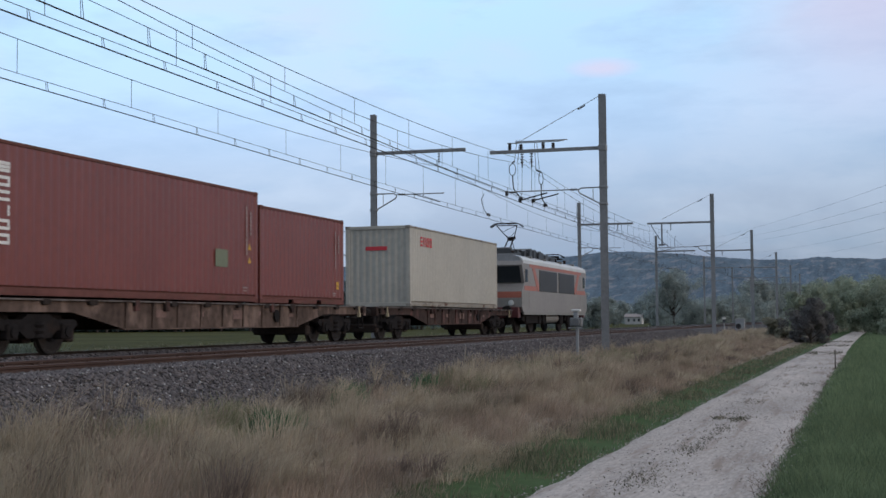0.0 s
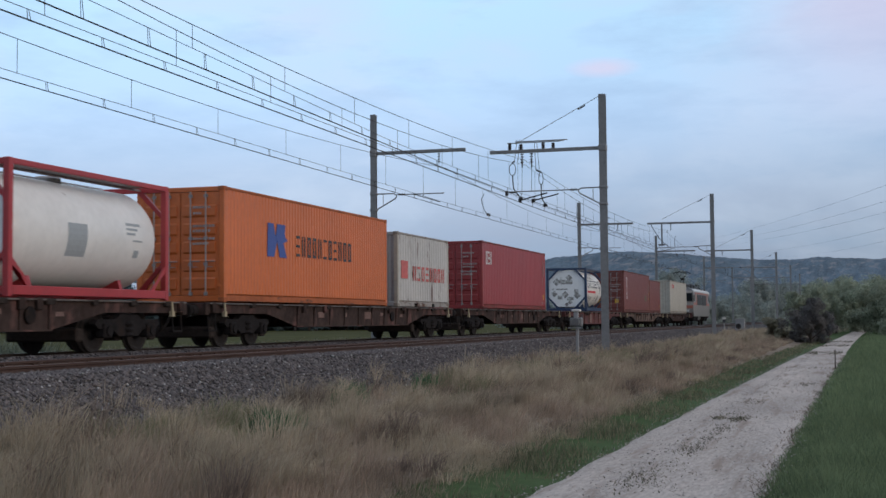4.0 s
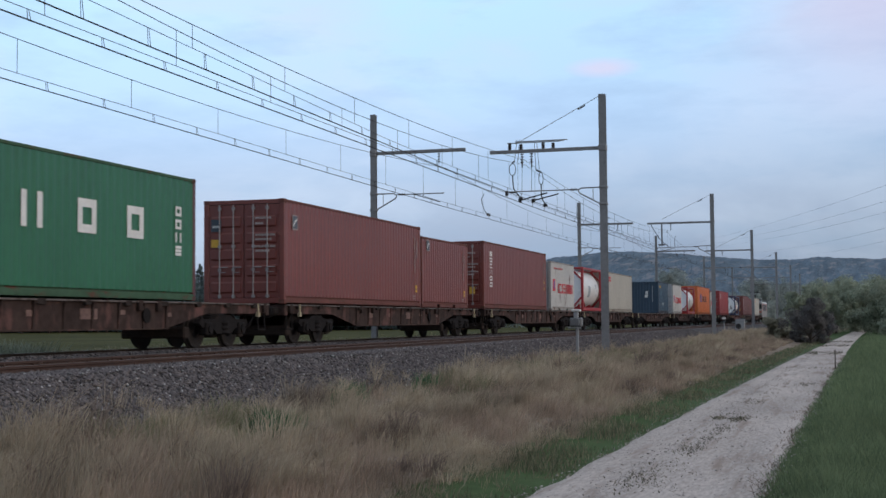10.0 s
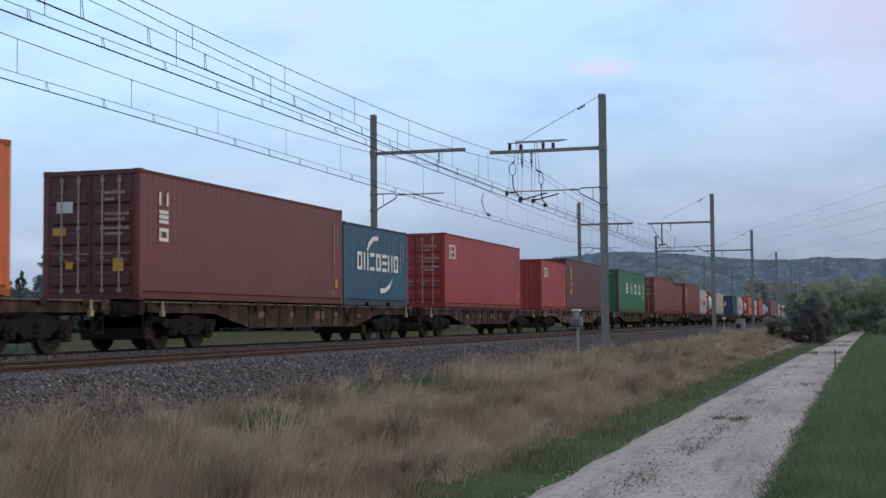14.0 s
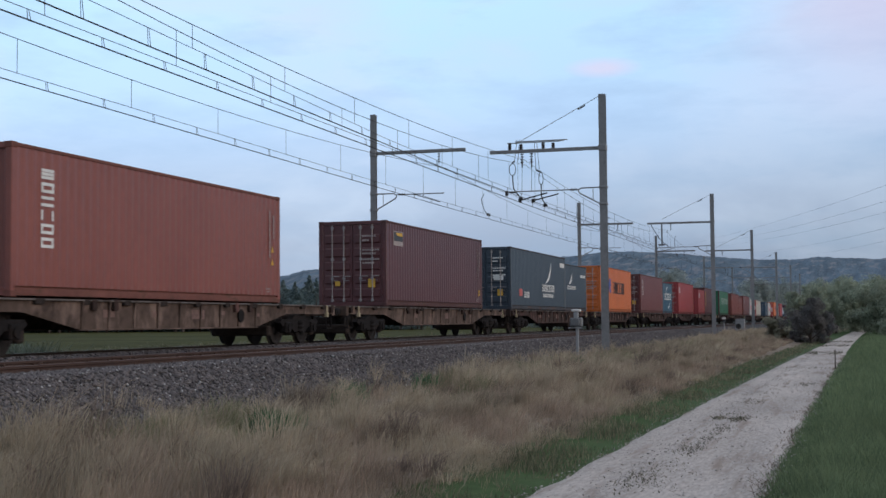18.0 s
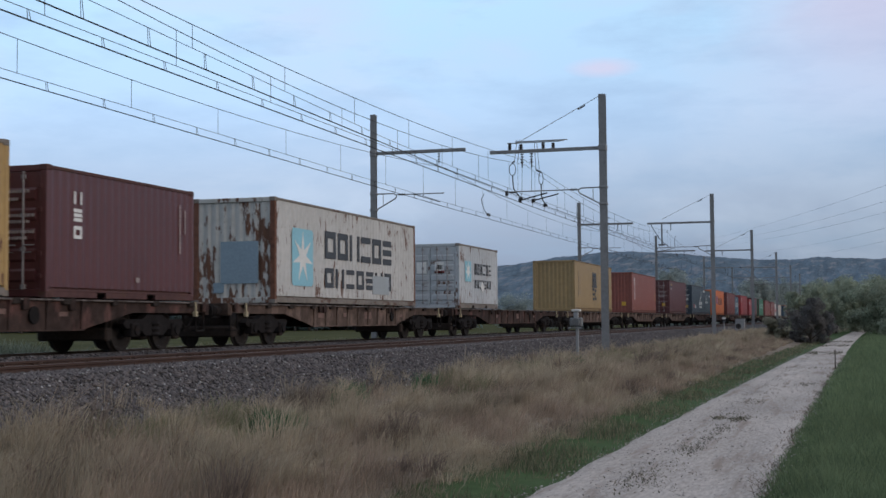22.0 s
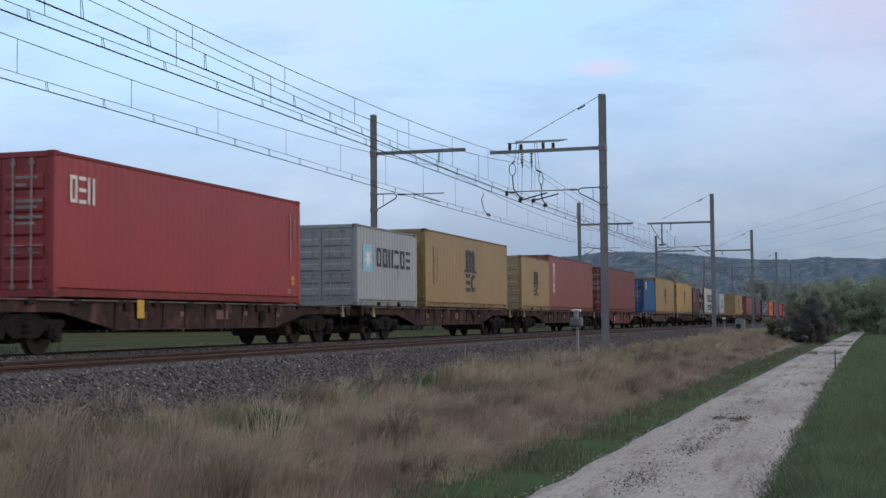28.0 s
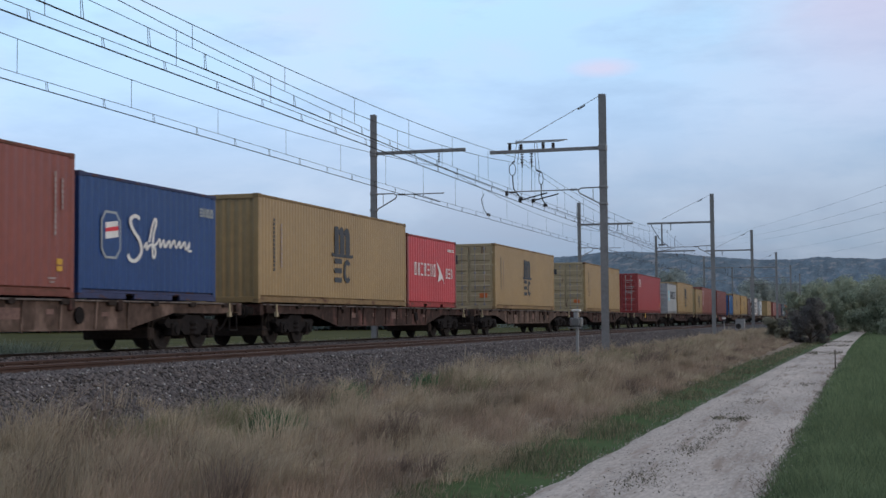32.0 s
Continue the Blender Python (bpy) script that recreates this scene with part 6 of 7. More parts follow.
X_R, X_L = -9.3, -19.1
SUP = [53.0, 98.2, 140.0, 188.5, 236.0, 282.0]
for k, y in enumerate(SUP):
    r = mast(X_R, y, 9.70, 7.53 if k == 0 else 7.66, -14.0, 5.88, -13.2, True)
    l = mast(X_L, y, 9.38, 7.72, -15.05, 5.94, -16.0, False, -0.6, 0.115)
    if k < 4:
        part("suspension_insulator", insulator_string((-16.2 - X_L, 0, 7.65), 4), INSULATOR, l, "", True)
        part("drop_arm", Shape().tube((-17.3 - X_L, 0, 5.93), (-16.25 - X_L, 0.25, 5.60), 0.022, n=7), MAST, l)
    if 0 < k < 4:
        part("suspension_insulator", insulator_string((-12.3 - X_R, 0, 7.60), 4, 0.07), INSULATOR, r, "", True)
    if k == 1:      # anchoring of the line that ends here
        part("anchor_rod", Shape().tube((-12.95 - X_R, 0, 7.60), (-12.95 - X_R, 0, 6.10), 0.05, n=7).cbox(-13.2 - X_R, -12.75 - X_R, -0.05, 0.05, 6.02, 6.12, 0.01), INSULATOR, r)
        part("jumper_loop", Shape().pipe([(-13.75 - X_R, 0, 7.62), (-13.55 - X_R, 0, 7.2), (-13.1 - X_R, 0, 6.5), (-12.75 - X_R, 0.2, 6.15), (-12.4 - X_R, 0.5, 5.85)], 0.026, 6), WIRE, r)
        part("steady_arm", Shape().tube((-12.1 - X_R, 0, 5.82), (-13.3 - X_R, 0.6, 5.58), 0.026, n=7), MAST, r)
    if k == 0:
        for xx in (-12.64, -12.245):
            part("suspension_insulator", insulator_string((xx - X_R, 0, 7.48), 4, 0.08), INSULATOR, r, "", True)
            part("insulator_rod", Shape().tube((xx - X_R, 0, 7.2), (xx - X_R, 0, 6.86), 0.03, n=6).tube((xx - X_R, 0, 6.86), (xx - 0.02 - X_R, 0, 5.86), 0.009, n=5), WIRE, r)
        sw = part("section_switch", Shape().cbox(-13.25 - X_R, -11.05 - X_R, -0.05, 0.0, 7.86, 7.90, 0.01).cbox(-13.05 - X_R, -10.85 - X_R, 0.45, 0.50, 7.98, 8.02, 0.01).tube((-11.1 - X_R, -0.02, 7.88), (-10.85 - X_R, 0.48, 8.0), 0.02, n=6), MAST, r, "disconnector switch on top of the arm")
        for xx, yy in ((-13.15, -0.02), (-12.75, 0.3), (-11.75, -0.02), (-11.4, 0.3)):
            part("switch_insulator", Shape().lathe([(7.60, 0.04), (7.66, 0.085), (7.70, 0.05), (7.75, 0.085), (7.79, 0.05), (7.84, 0.08), (7.87, 0.04)], "z", 12, (xx - X_R, yy, 0)), INSULATOR, sw, "", True)
        for xx, xt, zt, zc, w, tail in ((-13.05, -12.79, 8.02, 6.80, 0.135, [(0.0, 6.56), (0.01, 6.26), (0.03, 6.03), (0.22, 5.75), (0.36, 5.60)]),
                                        (-11.86, -12.07, 7.88, 6.38, 0.09, [(0.0, 6.13), (0.0, 5.68), (0.06, 5.49), (0.19, 5.29)])):
            loop_top = zc + 0.26
            for dx in (-0.05, 0.05):      # twin leads from the switch
                part("switch_lead", Shape().tube((xt + dx - X_R, 0, zt), (0.35 * xx + 0.65 * xt + dx * 1.4 - X_R, 0, loop_top + 0.12), 0.011, n=5), WIRE, r)
            part("lead_clamp", Shape().tube((0.35 * xx + 0.65 * xt - 0.07 - X_R, 0, loop_top + 0.1), (xx - X_R, 0, loop_top), 0.034, n=6), WIRE, r)
            part("jumper_coil", Shape().pipe([(xx - X_R + w * math.sin(q * math.pi / 7), 0.0, zc + 0.25 * math.cos(q * math.pi / 7)) for q in range(15)], 0.014, 5), WIRE, r)
            part("jumper_tail", Shape().pipe([(xx + dx - X_R, 0.02, z) for dx, z in tail], 0.026, 6), WIRE, r)
            part("tail_clamp", Shape().cbox(xx + tail[-1][0] - 0.1 - X_R, xx + tail[-1][0] + 0.06 - X_R, -0.06, 0.06, tail[-1][1] - 0.07, tail[-1][1] + 0.05, 0.02), WIRE, r)
        for p, q in (((-11.61, 5.79), (-12.75, 5.52)), ((-11.14, 5.73), (-12.2, 5.50))):
            part("steady_arm", Shape().tube((p[0] - X_R, 0, p[1]), (q[0] - X_R, 0.05, q[1]), 0.026, n=7).cbox(q[0] - 0.06 - X_R, q[0] + 0.06 - X_R, -0.05, 0.1, q[1] - 0.09, q[1] + 0.07, 0.02), BOGIE, r)
        part("wire_clamp", Shape().cbox(-13.36 - X_R, -13.24 - X_R, -0.05, 0.05, 5.72, 5.93, 0.02).tube((-13.3 - X_R, 0, 5.86), (-12.9 - X_R, 0, 5.84), 0.02, n=6), WIRE, r)


def wire(name, pts, r):
    """A wire through (x, y, z) points, bent smoothly between them."""
    cu = bpy.data.curves.new(name, "CURVE")
    cu.dimensions, cu.bevel_depth, cu.bevel_resolution = "3D", r, 1
    sp = cu.splines.new("POLY")
    sp.points.add(len(pts) - 1)
    for q, p in zip(sp.points, pts):
        q.co = (*p, 1)
    tmp = bpy.data.objects.new(name, cu)
    me = bpy.data.meshes.new_from_object(tmp)
    bpy.data.objects.remove(tmp)
    bpy.data.curves.remove(cu)
    me.name = name
    me.materials.clear()
    me.materials.append(WIRE)
    return new(name, me)


def sag(y, low, rise, sup):
    """Height of a wire that hangs between supports: low in mid span, low + rise at them."""
    for a, b in zip(sup, sup[1:]):
        if a <= y <= b:
            return low + rise * ((y - (a + b) / 2) / ((b - a) / 2)) ** 2
    return low + rise


SPANS = [8.0] + SUP


def catenary(x, zc, za, zm, y0, y1, d_long, d_short):
    """One compound catenary over a track: messenger, auxiliary wire, twin contact wires and droppers, hung as one thing."""
    t = thing("catenary_wires", "thin dark overhead wires with vertical droppers", "overhead wires", "overhead wires")
    ys = [y0 + (y1 - y0) * i / 160 for i in range(161)]
    for nm, fn, r, dx in (("messenger_wire", zm, 0.0085, 0), ("auxiliary_wire", za, 0.0068, 0), ("contact_wire", zc, 0.0072, -0.016), ("contact_wire", zc, 0.0072, 0.016)):
        w = wire(nm, [(x + dx, y, fn(y)) for y in ys], r)
        w.parent = t
    y = d_long - 4.5 * int((d_long - y0) / 4.5)
    while y < min(y1, 190):
        if zm(y) - za(y) > 0.05:
            part("dropper", Shape().tube((x, y, zm(y)), (x, y, za(y)), 0.006, n=4), WIRE, t)
        y += 4.5
    y = d_short - 2.25 * int((d_short - y0) / 2.25)
    while y < min(y1, 150):
        part("short_dropper", Shape().tube((x, y, za(y)), (x - 0.014, y + 0.05, zc(y + 0.05)), 0.006, n=4).tube((x, y + 0.05, za(y)), (x + 0.014, y + 0.09, zc(y + 0.09)), 0.006, n=4), WIRE, t)
        y += 2.25
    return t


def run_in(y):
    """Contact wire of the running line: it falls slightly towards the first mast."""
    return 5.50 - 0.0045 * (min(max(y, 12), 53) - 22)


def leave(y):
    """Contact wire of the overlapping line, which climbs away towards the viewer."""
    return 5.46 + 0.0125 * max(0.0, 41 - y)


catenary(-15.97, run_in, lambda y: run_in(y) + 0.19, lambda y: sag(y, 6.31, 0.70, SPANS), 3.0, 290.0, 23.1, 24.1)
catenary(-12.55, run_in, lambda y: run_in(y) + 0.17, lambda y: 6.19 + 0.00205 * (y - 33) ** 2 if y < 53 else sag(y, 6.25, 0.75, SPANS), 3.0, 290.0, 23.4, 22.9)
catenary(-12.20, leave, lambda y: leave(y) + 0.16 + 0.0135 * max(0.0, 35 - y), lambda y: sag(y + 1.5, 6.43, 0.56, SPANS), 3.0, 96.5, 23.4, 23.9)


def bridge(x, y, top, low):
    """A loose jumper that joins the upper and lower wires, with a clamp at its foot."""
    t = thing("wire_jumper", "slack dark jumper cable between overhead wires", "cable", "overhead wires")
    part("cable", Shape().pipe([(x, y, top), (x - 0.05, y - 0.25, top - 0.25), (x - 0.04, y - 0.2, low + 0.45), (x, y + 0.1, low + 0.12), (x, y + 0.75, low)], 0.017, 5), WIRE, t)
    part("clamp", Shape().cbox(x - 0.04, x + 0.04, y + 0.55, y + 1.0, low - 0.05, low + 0.07, 0.015), INSULATOR, t)


bridge(-15.97, 59.3, 6.45, 5.55)
bridge(-12.55, 103.0, 7.0, 5.60)


def motions():
    """Everything on the far track rolls away along it together."""
    times = [0.0, 0.5, 1.0] + [float(q) for q in range(2, 31, 2)] + [31.0, 31.5, 32.0]
    for ob, u, z in MOVING:
        walk(ob, [(t, pose(RAIL_FAR, u + run(t), z)) for t in times])


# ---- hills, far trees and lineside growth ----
# distance haze is painted into the hill's blue-grey base colour
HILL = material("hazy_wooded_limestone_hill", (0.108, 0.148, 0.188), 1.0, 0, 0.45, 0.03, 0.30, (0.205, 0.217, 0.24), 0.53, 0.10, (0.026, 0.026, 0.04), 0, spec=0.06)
# CONIFER and LEAF colours are paler than real leaves: haze painted in
CONIFER = material("hazed_conifer_foliage", (0.185, 0.245, 0.250), 0.95, 0, 0.12, 0.3, 2, island=0.08, second=(0.20, 0.258, 0.258), bump=0, thin=0.45, spec=0.06)
LEAF = material("hazed_olive_foliage", (0.33, 0.378, 0.29), 0.9, 0, 0.3, 0.35, 1.2, island=0.10, second=(0.35, 0.385, 0.29), bump=0, thin=0.6, spec=0.06)
LEAF2 = material("brown_hedge_foliage", (0.165, 0.158, 0.160), 0.9, 0, 0.15, 0.5, 2, island=0.06, second=(0.17, 0.168, 0.165), bump=0, thin=0.5, spec=0.06)
LEAF4 = material("russet_green_foliage", (0.29, 0.275, 0.215), 0.9, 0, 0.25, 0.5, 2, island=0.15, second=(0.35, 0.35, 0.275), bump=0, thin=0.55, spec=0.06)
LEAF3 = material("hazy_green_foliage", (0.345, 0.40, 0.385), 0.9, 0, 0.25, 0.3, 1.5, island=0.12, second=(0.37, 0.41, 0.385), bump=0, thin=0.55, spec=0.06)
SHRUB = material("grey_green_shrub", (0.15, 0.18, 0.135), 0.9, 0, 0.3, 0.5, 2, island=0.3, second=(0.20, 0.22, 0.17), bump=0, thin=0.45, spec=0.06)
BARK = material("grey_brown_bark", (0.085, 0.070, 0.060), 0.95, 0, 0.3)
TRACK_LITTER = material("dark_weed_litter", (0.085, 0.088, 0.055), 0.95, 0, 0.2, island=0.4, second=(0.19, 0.17, 0.135), bump=0, spec=0.06)
HOUSE_WALL = material("pale_render_wall", (0.45, 0.43, 0.41), 0.9, 0, 0.12)
HOUSE_ROOF = material("clay_tile_roof", (0.30, 0.26, 0.25), 0.9, 0, 0.2)
CABINET = material("grey_metal_cabinet", (0.30, 0.31, 0.32), 0.6, 0.1, 0.15)
# far pylons and lines: haze is put into their bluish greys
PYLON = material("hazy_pylon_steel", (0.12, 0.145, 0.185), 0.8, 0, 0.05, bump=0)
FAR_WIRE = material("hazy_power_line", (0.24, 0.29, 0.37), 0.9, 0, 0.02, bump=0)


def spot(az, dist):
    """A place on the field, by bearing from the line's direction (degrees, right positive) and distance."""
    return dist * math.sin(radians(az)), dist * math.cos(radians(az))


def ridge(az):
    """Rise of the skyline over the horizon, as a slope, by bearing."""
    h = 0.0425 + 0.0088 * math.exp(-((az + 9.0) / 4.2) ** 2) + 0.0022 * math.exp(-((az + 0.9) / 1.1) ** 2)
    if az < -20.5:
        h -= 0.0022 * (-20.5 - az) * min(1.0, (-20.5 - az) / 3)
    h -= 0.0024 * math.exp(-((az + 14.5) / 1.6) ** 2)
    return max(h, 0.018) + 0.0007 * noise.noise((az * 1.3, 0, 0)) + 0.0005 * noise.noise((az * 5.0, 3, 0)) + 0.0005 * noise.noise((az * 21.0, 7, 0)) + 0.0005 * max(0.0, noise.noise((az * 14.0, 1, 4)) + 0.3) * noise.noise((az * 60.0, 2, 4))


hv, hf = [], []
cols, rows_ = 1300, 26
for i in range(cols + 1):
    az = -52 + 96 * i / cols
    top = ridge(az)
    for j in range(rows_ + 1):
        q = j / rows_
        d = 1500 + 1700 * q
        rise = top * (0.5 - 0.5 * math.cos(math.pi * min(1.0, q * 1.06))) ** 1.1
        wob = 0.0032 * q * (1 - q) * 4 * (noise.noise((az * 0.45, q * 3, 5.0)) + 0.6 * noise.noise((az * 1.6, q * 8, 9.0)) + 0.35 * noise.noise((az * 5, q * 18, 2.0)))
        x, y = spot(az, d)
        hv.append((x, y / 12, -2 + (rise + wob) * d))
for i in range(cols):
    for j in range(rows_):
        a = i * (rows_ + 1) + j
        hf.append((a, a + rows_ + 1, a + rows_ + 2, a + 1))
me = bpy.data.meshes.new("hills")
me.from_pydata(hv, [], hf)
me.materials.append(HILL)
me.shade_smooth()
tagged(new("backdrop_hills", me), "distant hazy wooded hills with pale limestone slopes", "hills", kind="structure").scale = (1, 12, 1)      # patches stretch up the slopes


def leaf_cloud(centres, radii, per, leaf, squash=1.0, droop=0.0, seed=1):
    """Many small leaf-shaped plates gathered in clumps round the given centres."""
    g = np.random.default_rng(seed)
    n = len(centres) * per
    c = np.repeat(np.asarray(centres, float), per, 0)
    r = np.repeat(np.asarray(radii, float), per)
    d = g.normal(size=(n, 3))
    d /= np.linalg.norm(d, axis=1)[:, None]
    p = c + d * (r * g.random(n) ** 0.42)[:, None] * np.array([1, 1, squash])
    a = g.normal(size=(n, 3))
    a /= np.linalg.norm(a, axis=1)[:, None]
    a[:, 2] -= droop
    b = np.cross(a, g.normal(size=(n, 3)))
    b /= np.linalg.norm(b, axis=1)[:, None] + 1e-9
    s = leaf * (0.6 + 0.8 * g.random(n))[:, None]
    v = np.stack([p - a * s, p + b * s * 0.55, p + a * s, p - b * s * 0.55], 1)
    f = np.arange(n * 4).reshape(-1, 4)
    turned = np.einsum("ij,ij->i", np.cross(a, b), d) > 0
    f[turned] = f[turned][:, ::-1]
    return v.reshape(-1, 3), f, np.repeat(d + np.array([0, 0, 0.25]), 4, 0)


def foliage(name, v, f, nrm, mat):
    """A crown whose leaves share the soft shading of their clumps."""
    me = mesh_from_arrays(name, v, f, mat)
    me.shade_smooth()
    me.normals_split_custom_set_from_vertices((nrm / np.linalg.norm(nrm, axis=1)[:, None]).tolist())
    return me


def conifer(x, y, h, w, mat, seed, label="dark slender conifer in a distant tree belt"):
    g = np.random.default_rng(seed)
    t = thing("conifer_tree", label, "tree", "trees of the far belt", at=(x, y, FIELD))
    s = Shape().tube((0, 0, -0.3), (0, 0, h * 0.5), 0.16 + 0.01 * h, 0.1, n=7).tube((0, 0, h * 0.5), (0, 0, h * 0.97), 0.1, 0.02, n=6)
    part("trunk", s, BARK, t)
    cs, rs = [], []
    k = int(h * 7.5)
    for i in range(k):
        q = (i + 0.5) / k
        z = h * (0.10 + 0.88 * q)
        tier = 0.8 + 0.2 * math.cos(q * h * 4.0)
        rad = w * (1 - q) * tier * (0.25 + 0.85 * g.random())
        a = g.random() * 2 * math.pi
        cs.append((rad * math.cos(a), rad * math.sin(a), z))
        rs.append(0.10 + (0.12 + w * 0.26) * (1 - q) + 0.06 * g.random())
    cs.append((0, 0, h * 0.96))
    rs.append(0.12)
    v, f, nrm = leaf_cloud(cs, rs, 52, 0.17, 0.7, 0.35, seed)
    part("crown", foliage("crown", v, f, nrm, mat), mat, t)
    return t


def broadleaf(x, y, h, w, mat, seed, label, leaf=0.16, per=60, low=0.25, name="tree", group="trees by the line"):
    """A tapered trunk with limbs and an uneven crown of leaf clumps."""
    g = np.random.default_rng(seed)
    t = thing(name, label, "tree" if name == "tree" else "bush", group, at=(x, y, FIELD))
    s = Shape().tube((0, 0, -0.2), (0.1 * w * g.normal(), 0.1, h * 0.45), 0.05 + 0.016 * h, 0.03 + 0.008 * h, n=8)
    cs, rs = [], []
    nl = 7 + int(w * 2.2)
    for i in range(nl):
        a = 2 * math.pi * (i + g.random() * 0.6) / nl
        q = g.random()
        z = h * (low + (0.92 - low) * q)
        rad = w * 0.5 * (0.35 + 0.6 * g.random()) * (1 - 0.55 * max(0, q - 0.35) / 0.65)
        p = (rad * math.cos(a), rad * math.sin(a), z)
        s.tube((0, 0, h * (0.08 + 0.3 * q)), p, 0.02 + 0.006 * h, 0.012, n=5)
        for k in range(3):
            cs.append((p[0] + 0.16 * w * g.normal(), p[1] + 0.16 * w * g.normal(), max(0.2, p[2] + 0.09 * h * g.normal())))
            rs.append(w * 0.12 + 0.10 * w * g.random())
    part("trunk", s, BARK, t)
    v, f, nrm = leaf_cloud(cs, rs, per, leaf, 0.85, 0.1, seed)
    v[:, 2] = np.maximum(v[:, 2], 0.02)
    part("crown", foliage("crown", v, f, nrm, mat), mat, t)
    return t


# the far belt beyond the field: (bearing, height)
BELT = [(-35.2, 10.8), (-34.4, 8.6), (-33.7, 8.7), (-33.3, 13.2), (-32.9, 8.6), (-32.5, 8.4), (-31.8, 11.5), (-31.4, 9.2), (-31.0, 9.0), (-30.6, 7.9), (-30.2, 9.2), (-29.6, 11.0), (-28.9, 8.4), (-28.2, 11.6), (-27.9, 11.9), (-27.6, 9.8), (-27.2, 9.9), (-26.75, 10.1), (-26.3, 9.6), (-25.9, 8.8), (-25.5, 10.2), (-25.1, 8.7), (-24.7, 8.2), (-24.2, 9.4), (-23.7, 7.6), (-22.6, 8.1), (-22.0, 7.0), (-21.4, 6.6), (-37.0, 10.0), (-38.4, 9.0), (-20.6, 6.2), (-23.2, 6.8), (-22.3, 7.4), (-21.7, 7.2), (-21.0, 7.6), (-20.2, 7.8), (-19.9, 8.8), (-19.5, 9.3), (-19.1, 8.4), (-18.7, 7.6), (-18.2, 7.9), (-17.8, 6.9), (-17.3, 6.4), (-16.8, 6.0), (-16.2, 5.6)]
for k, (az, h) in enumerate(BELT):
    g = random.Random(k)
    x, y = spot(az, 262 + g.uniform(-14, 14))
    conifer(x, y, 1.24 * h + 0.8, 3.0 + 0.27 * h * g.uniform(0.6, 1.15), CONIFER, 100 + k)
for k in range(46):       # lower, rounder trees that close the belt
    g = random.Random(900 + k)
    az = -40 + k * 0.49 + g.uniform(-0.2, 0.2)
    x, y = spot(az, 272 + g.uniform(-6, 14))
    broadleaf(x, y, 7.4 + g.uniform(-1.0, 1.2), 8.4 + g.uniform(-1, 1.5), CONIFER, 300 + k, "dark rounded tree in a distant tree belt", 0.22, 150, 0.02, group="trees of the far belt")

# trees and scrub beyond the line, then hedges on the near side of it
for k, (az, d, h, w) in enumerate([(-11.4, 250, 5.5, 7), (-10.3, 245, 5.0, 6), (-9.9, 262, 5.6, 5), (-7.1, 215, 9.0, 7.4), (-7.7, 235, 4.2, 4), (-6.2, 255, 4.6, 7), (-5.3, 260, 5.0, 7), (-4.6, 275, 6.2, 7), (-8.4, 540, 8.5, 10), (-9.3, 560, 8.0, 10), (-5.8, 300, 5.6, 9), (-4.1, 370, 10.4, 9), (-3.6, 400, 12.4, 10), (-3.2, 450, 12.6, 10), (-2.8, 520, 15.6, 12), (-2.45, 600, 16.5, 13), (-10.9, 320, 7, 9), (-12.4, 300, 7, 9), (-13.8, 310, 7, 9), (-7.2, 310, 5.5, 9), (-5.0, 310, 5.5, 9)]):
    x, y = spot(az, d)
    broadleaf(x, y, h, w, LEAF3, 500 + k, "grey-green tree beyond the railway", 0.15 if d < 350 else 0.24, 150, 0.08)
for k, (az, d, h, w, m) in enumerate([(-1.5, 87, 2.75, 2.7, 2), (-1.05, 90, 2.0, 1.5, 2), (-1.9, 91, 2.0, 1.2, 2), (-2.95, 99, 1.5, 1.9, 3), (-2.45, 96, 1.1, 1.4, 3), (-2.1, 94, 0.8, 1.2, 3), (-1.75, 128, 3.9, 3.4, 1), (-1.2, 138, 4.6, 4.0, 1), (-0.5, 145, 4.6, 3.6, 1), (-1.5, 152, 5.2, 4.6, 1), (-0.8, 160, 5.6, 5.0, 1), (0.1, 165, 5.6, 5.0, 1), (0.9, 158, 5.8, 5.4, 1), (1.7, 150, 5.6, 5.4, 1), (2.6, 142, 5.4, 5.4, 1), (1.3, 130, 4.2, 4.6, 1), (2.2, 118, 3.6, 4.4, 1), (0.75, 172, 6.4, 5.6, 1), (3.4, 136, 5.6, 6, 1), (-1.2, 210, 6.6, 6, 1), (-0.2, 205, 6.8, 7, 1), (1.1, 200, 7.2, 7, 1), (4.3, 130, 5.4, 6, 1)]):
    x, y = spot(az, d)
    broadleaf(x, y, h, w, (LEAF, LEAF, LEAF2, LEAF4)[m], 700 + k, "dark brown leafless hedge bush beside the farm track" if m == 2 else "olive green tree at the end of the farm track", 0.05 if d < 110 else 0.10, 420 if d < 100 else 260, 0.30 if d == 87 else 0.06 if h < 5 else 0.12, "hedge_bush" if h < 5 else "tree")

# little house beyond the line
hx, hy = spot(-8.73, 470)
h = thing("small_house", "small white house with a low tiled roof", "house", at=(hx, hy, FIELD))
part("wall", Shape().box(-2.9, 2.9, -2.4, 2.4, -0.3, 2.5), HOUSE_WALL, h)
part("roof", Shape().prism([(-2.8, 2.45), (0, 3.5), (2.8, 2.45), (2.8, 2.62), (0, 3.68), (-2.8, 2.62)], "x", -3.2, 3.2), HOUSE_ROOF, h)
for k in (-1.6, 0.3, 1.9):
    part("window", Shape().box(k - 0.35, k + 0.35, -2.43, -2.38, 1.0, 1.9), GLASS_DARK, h)


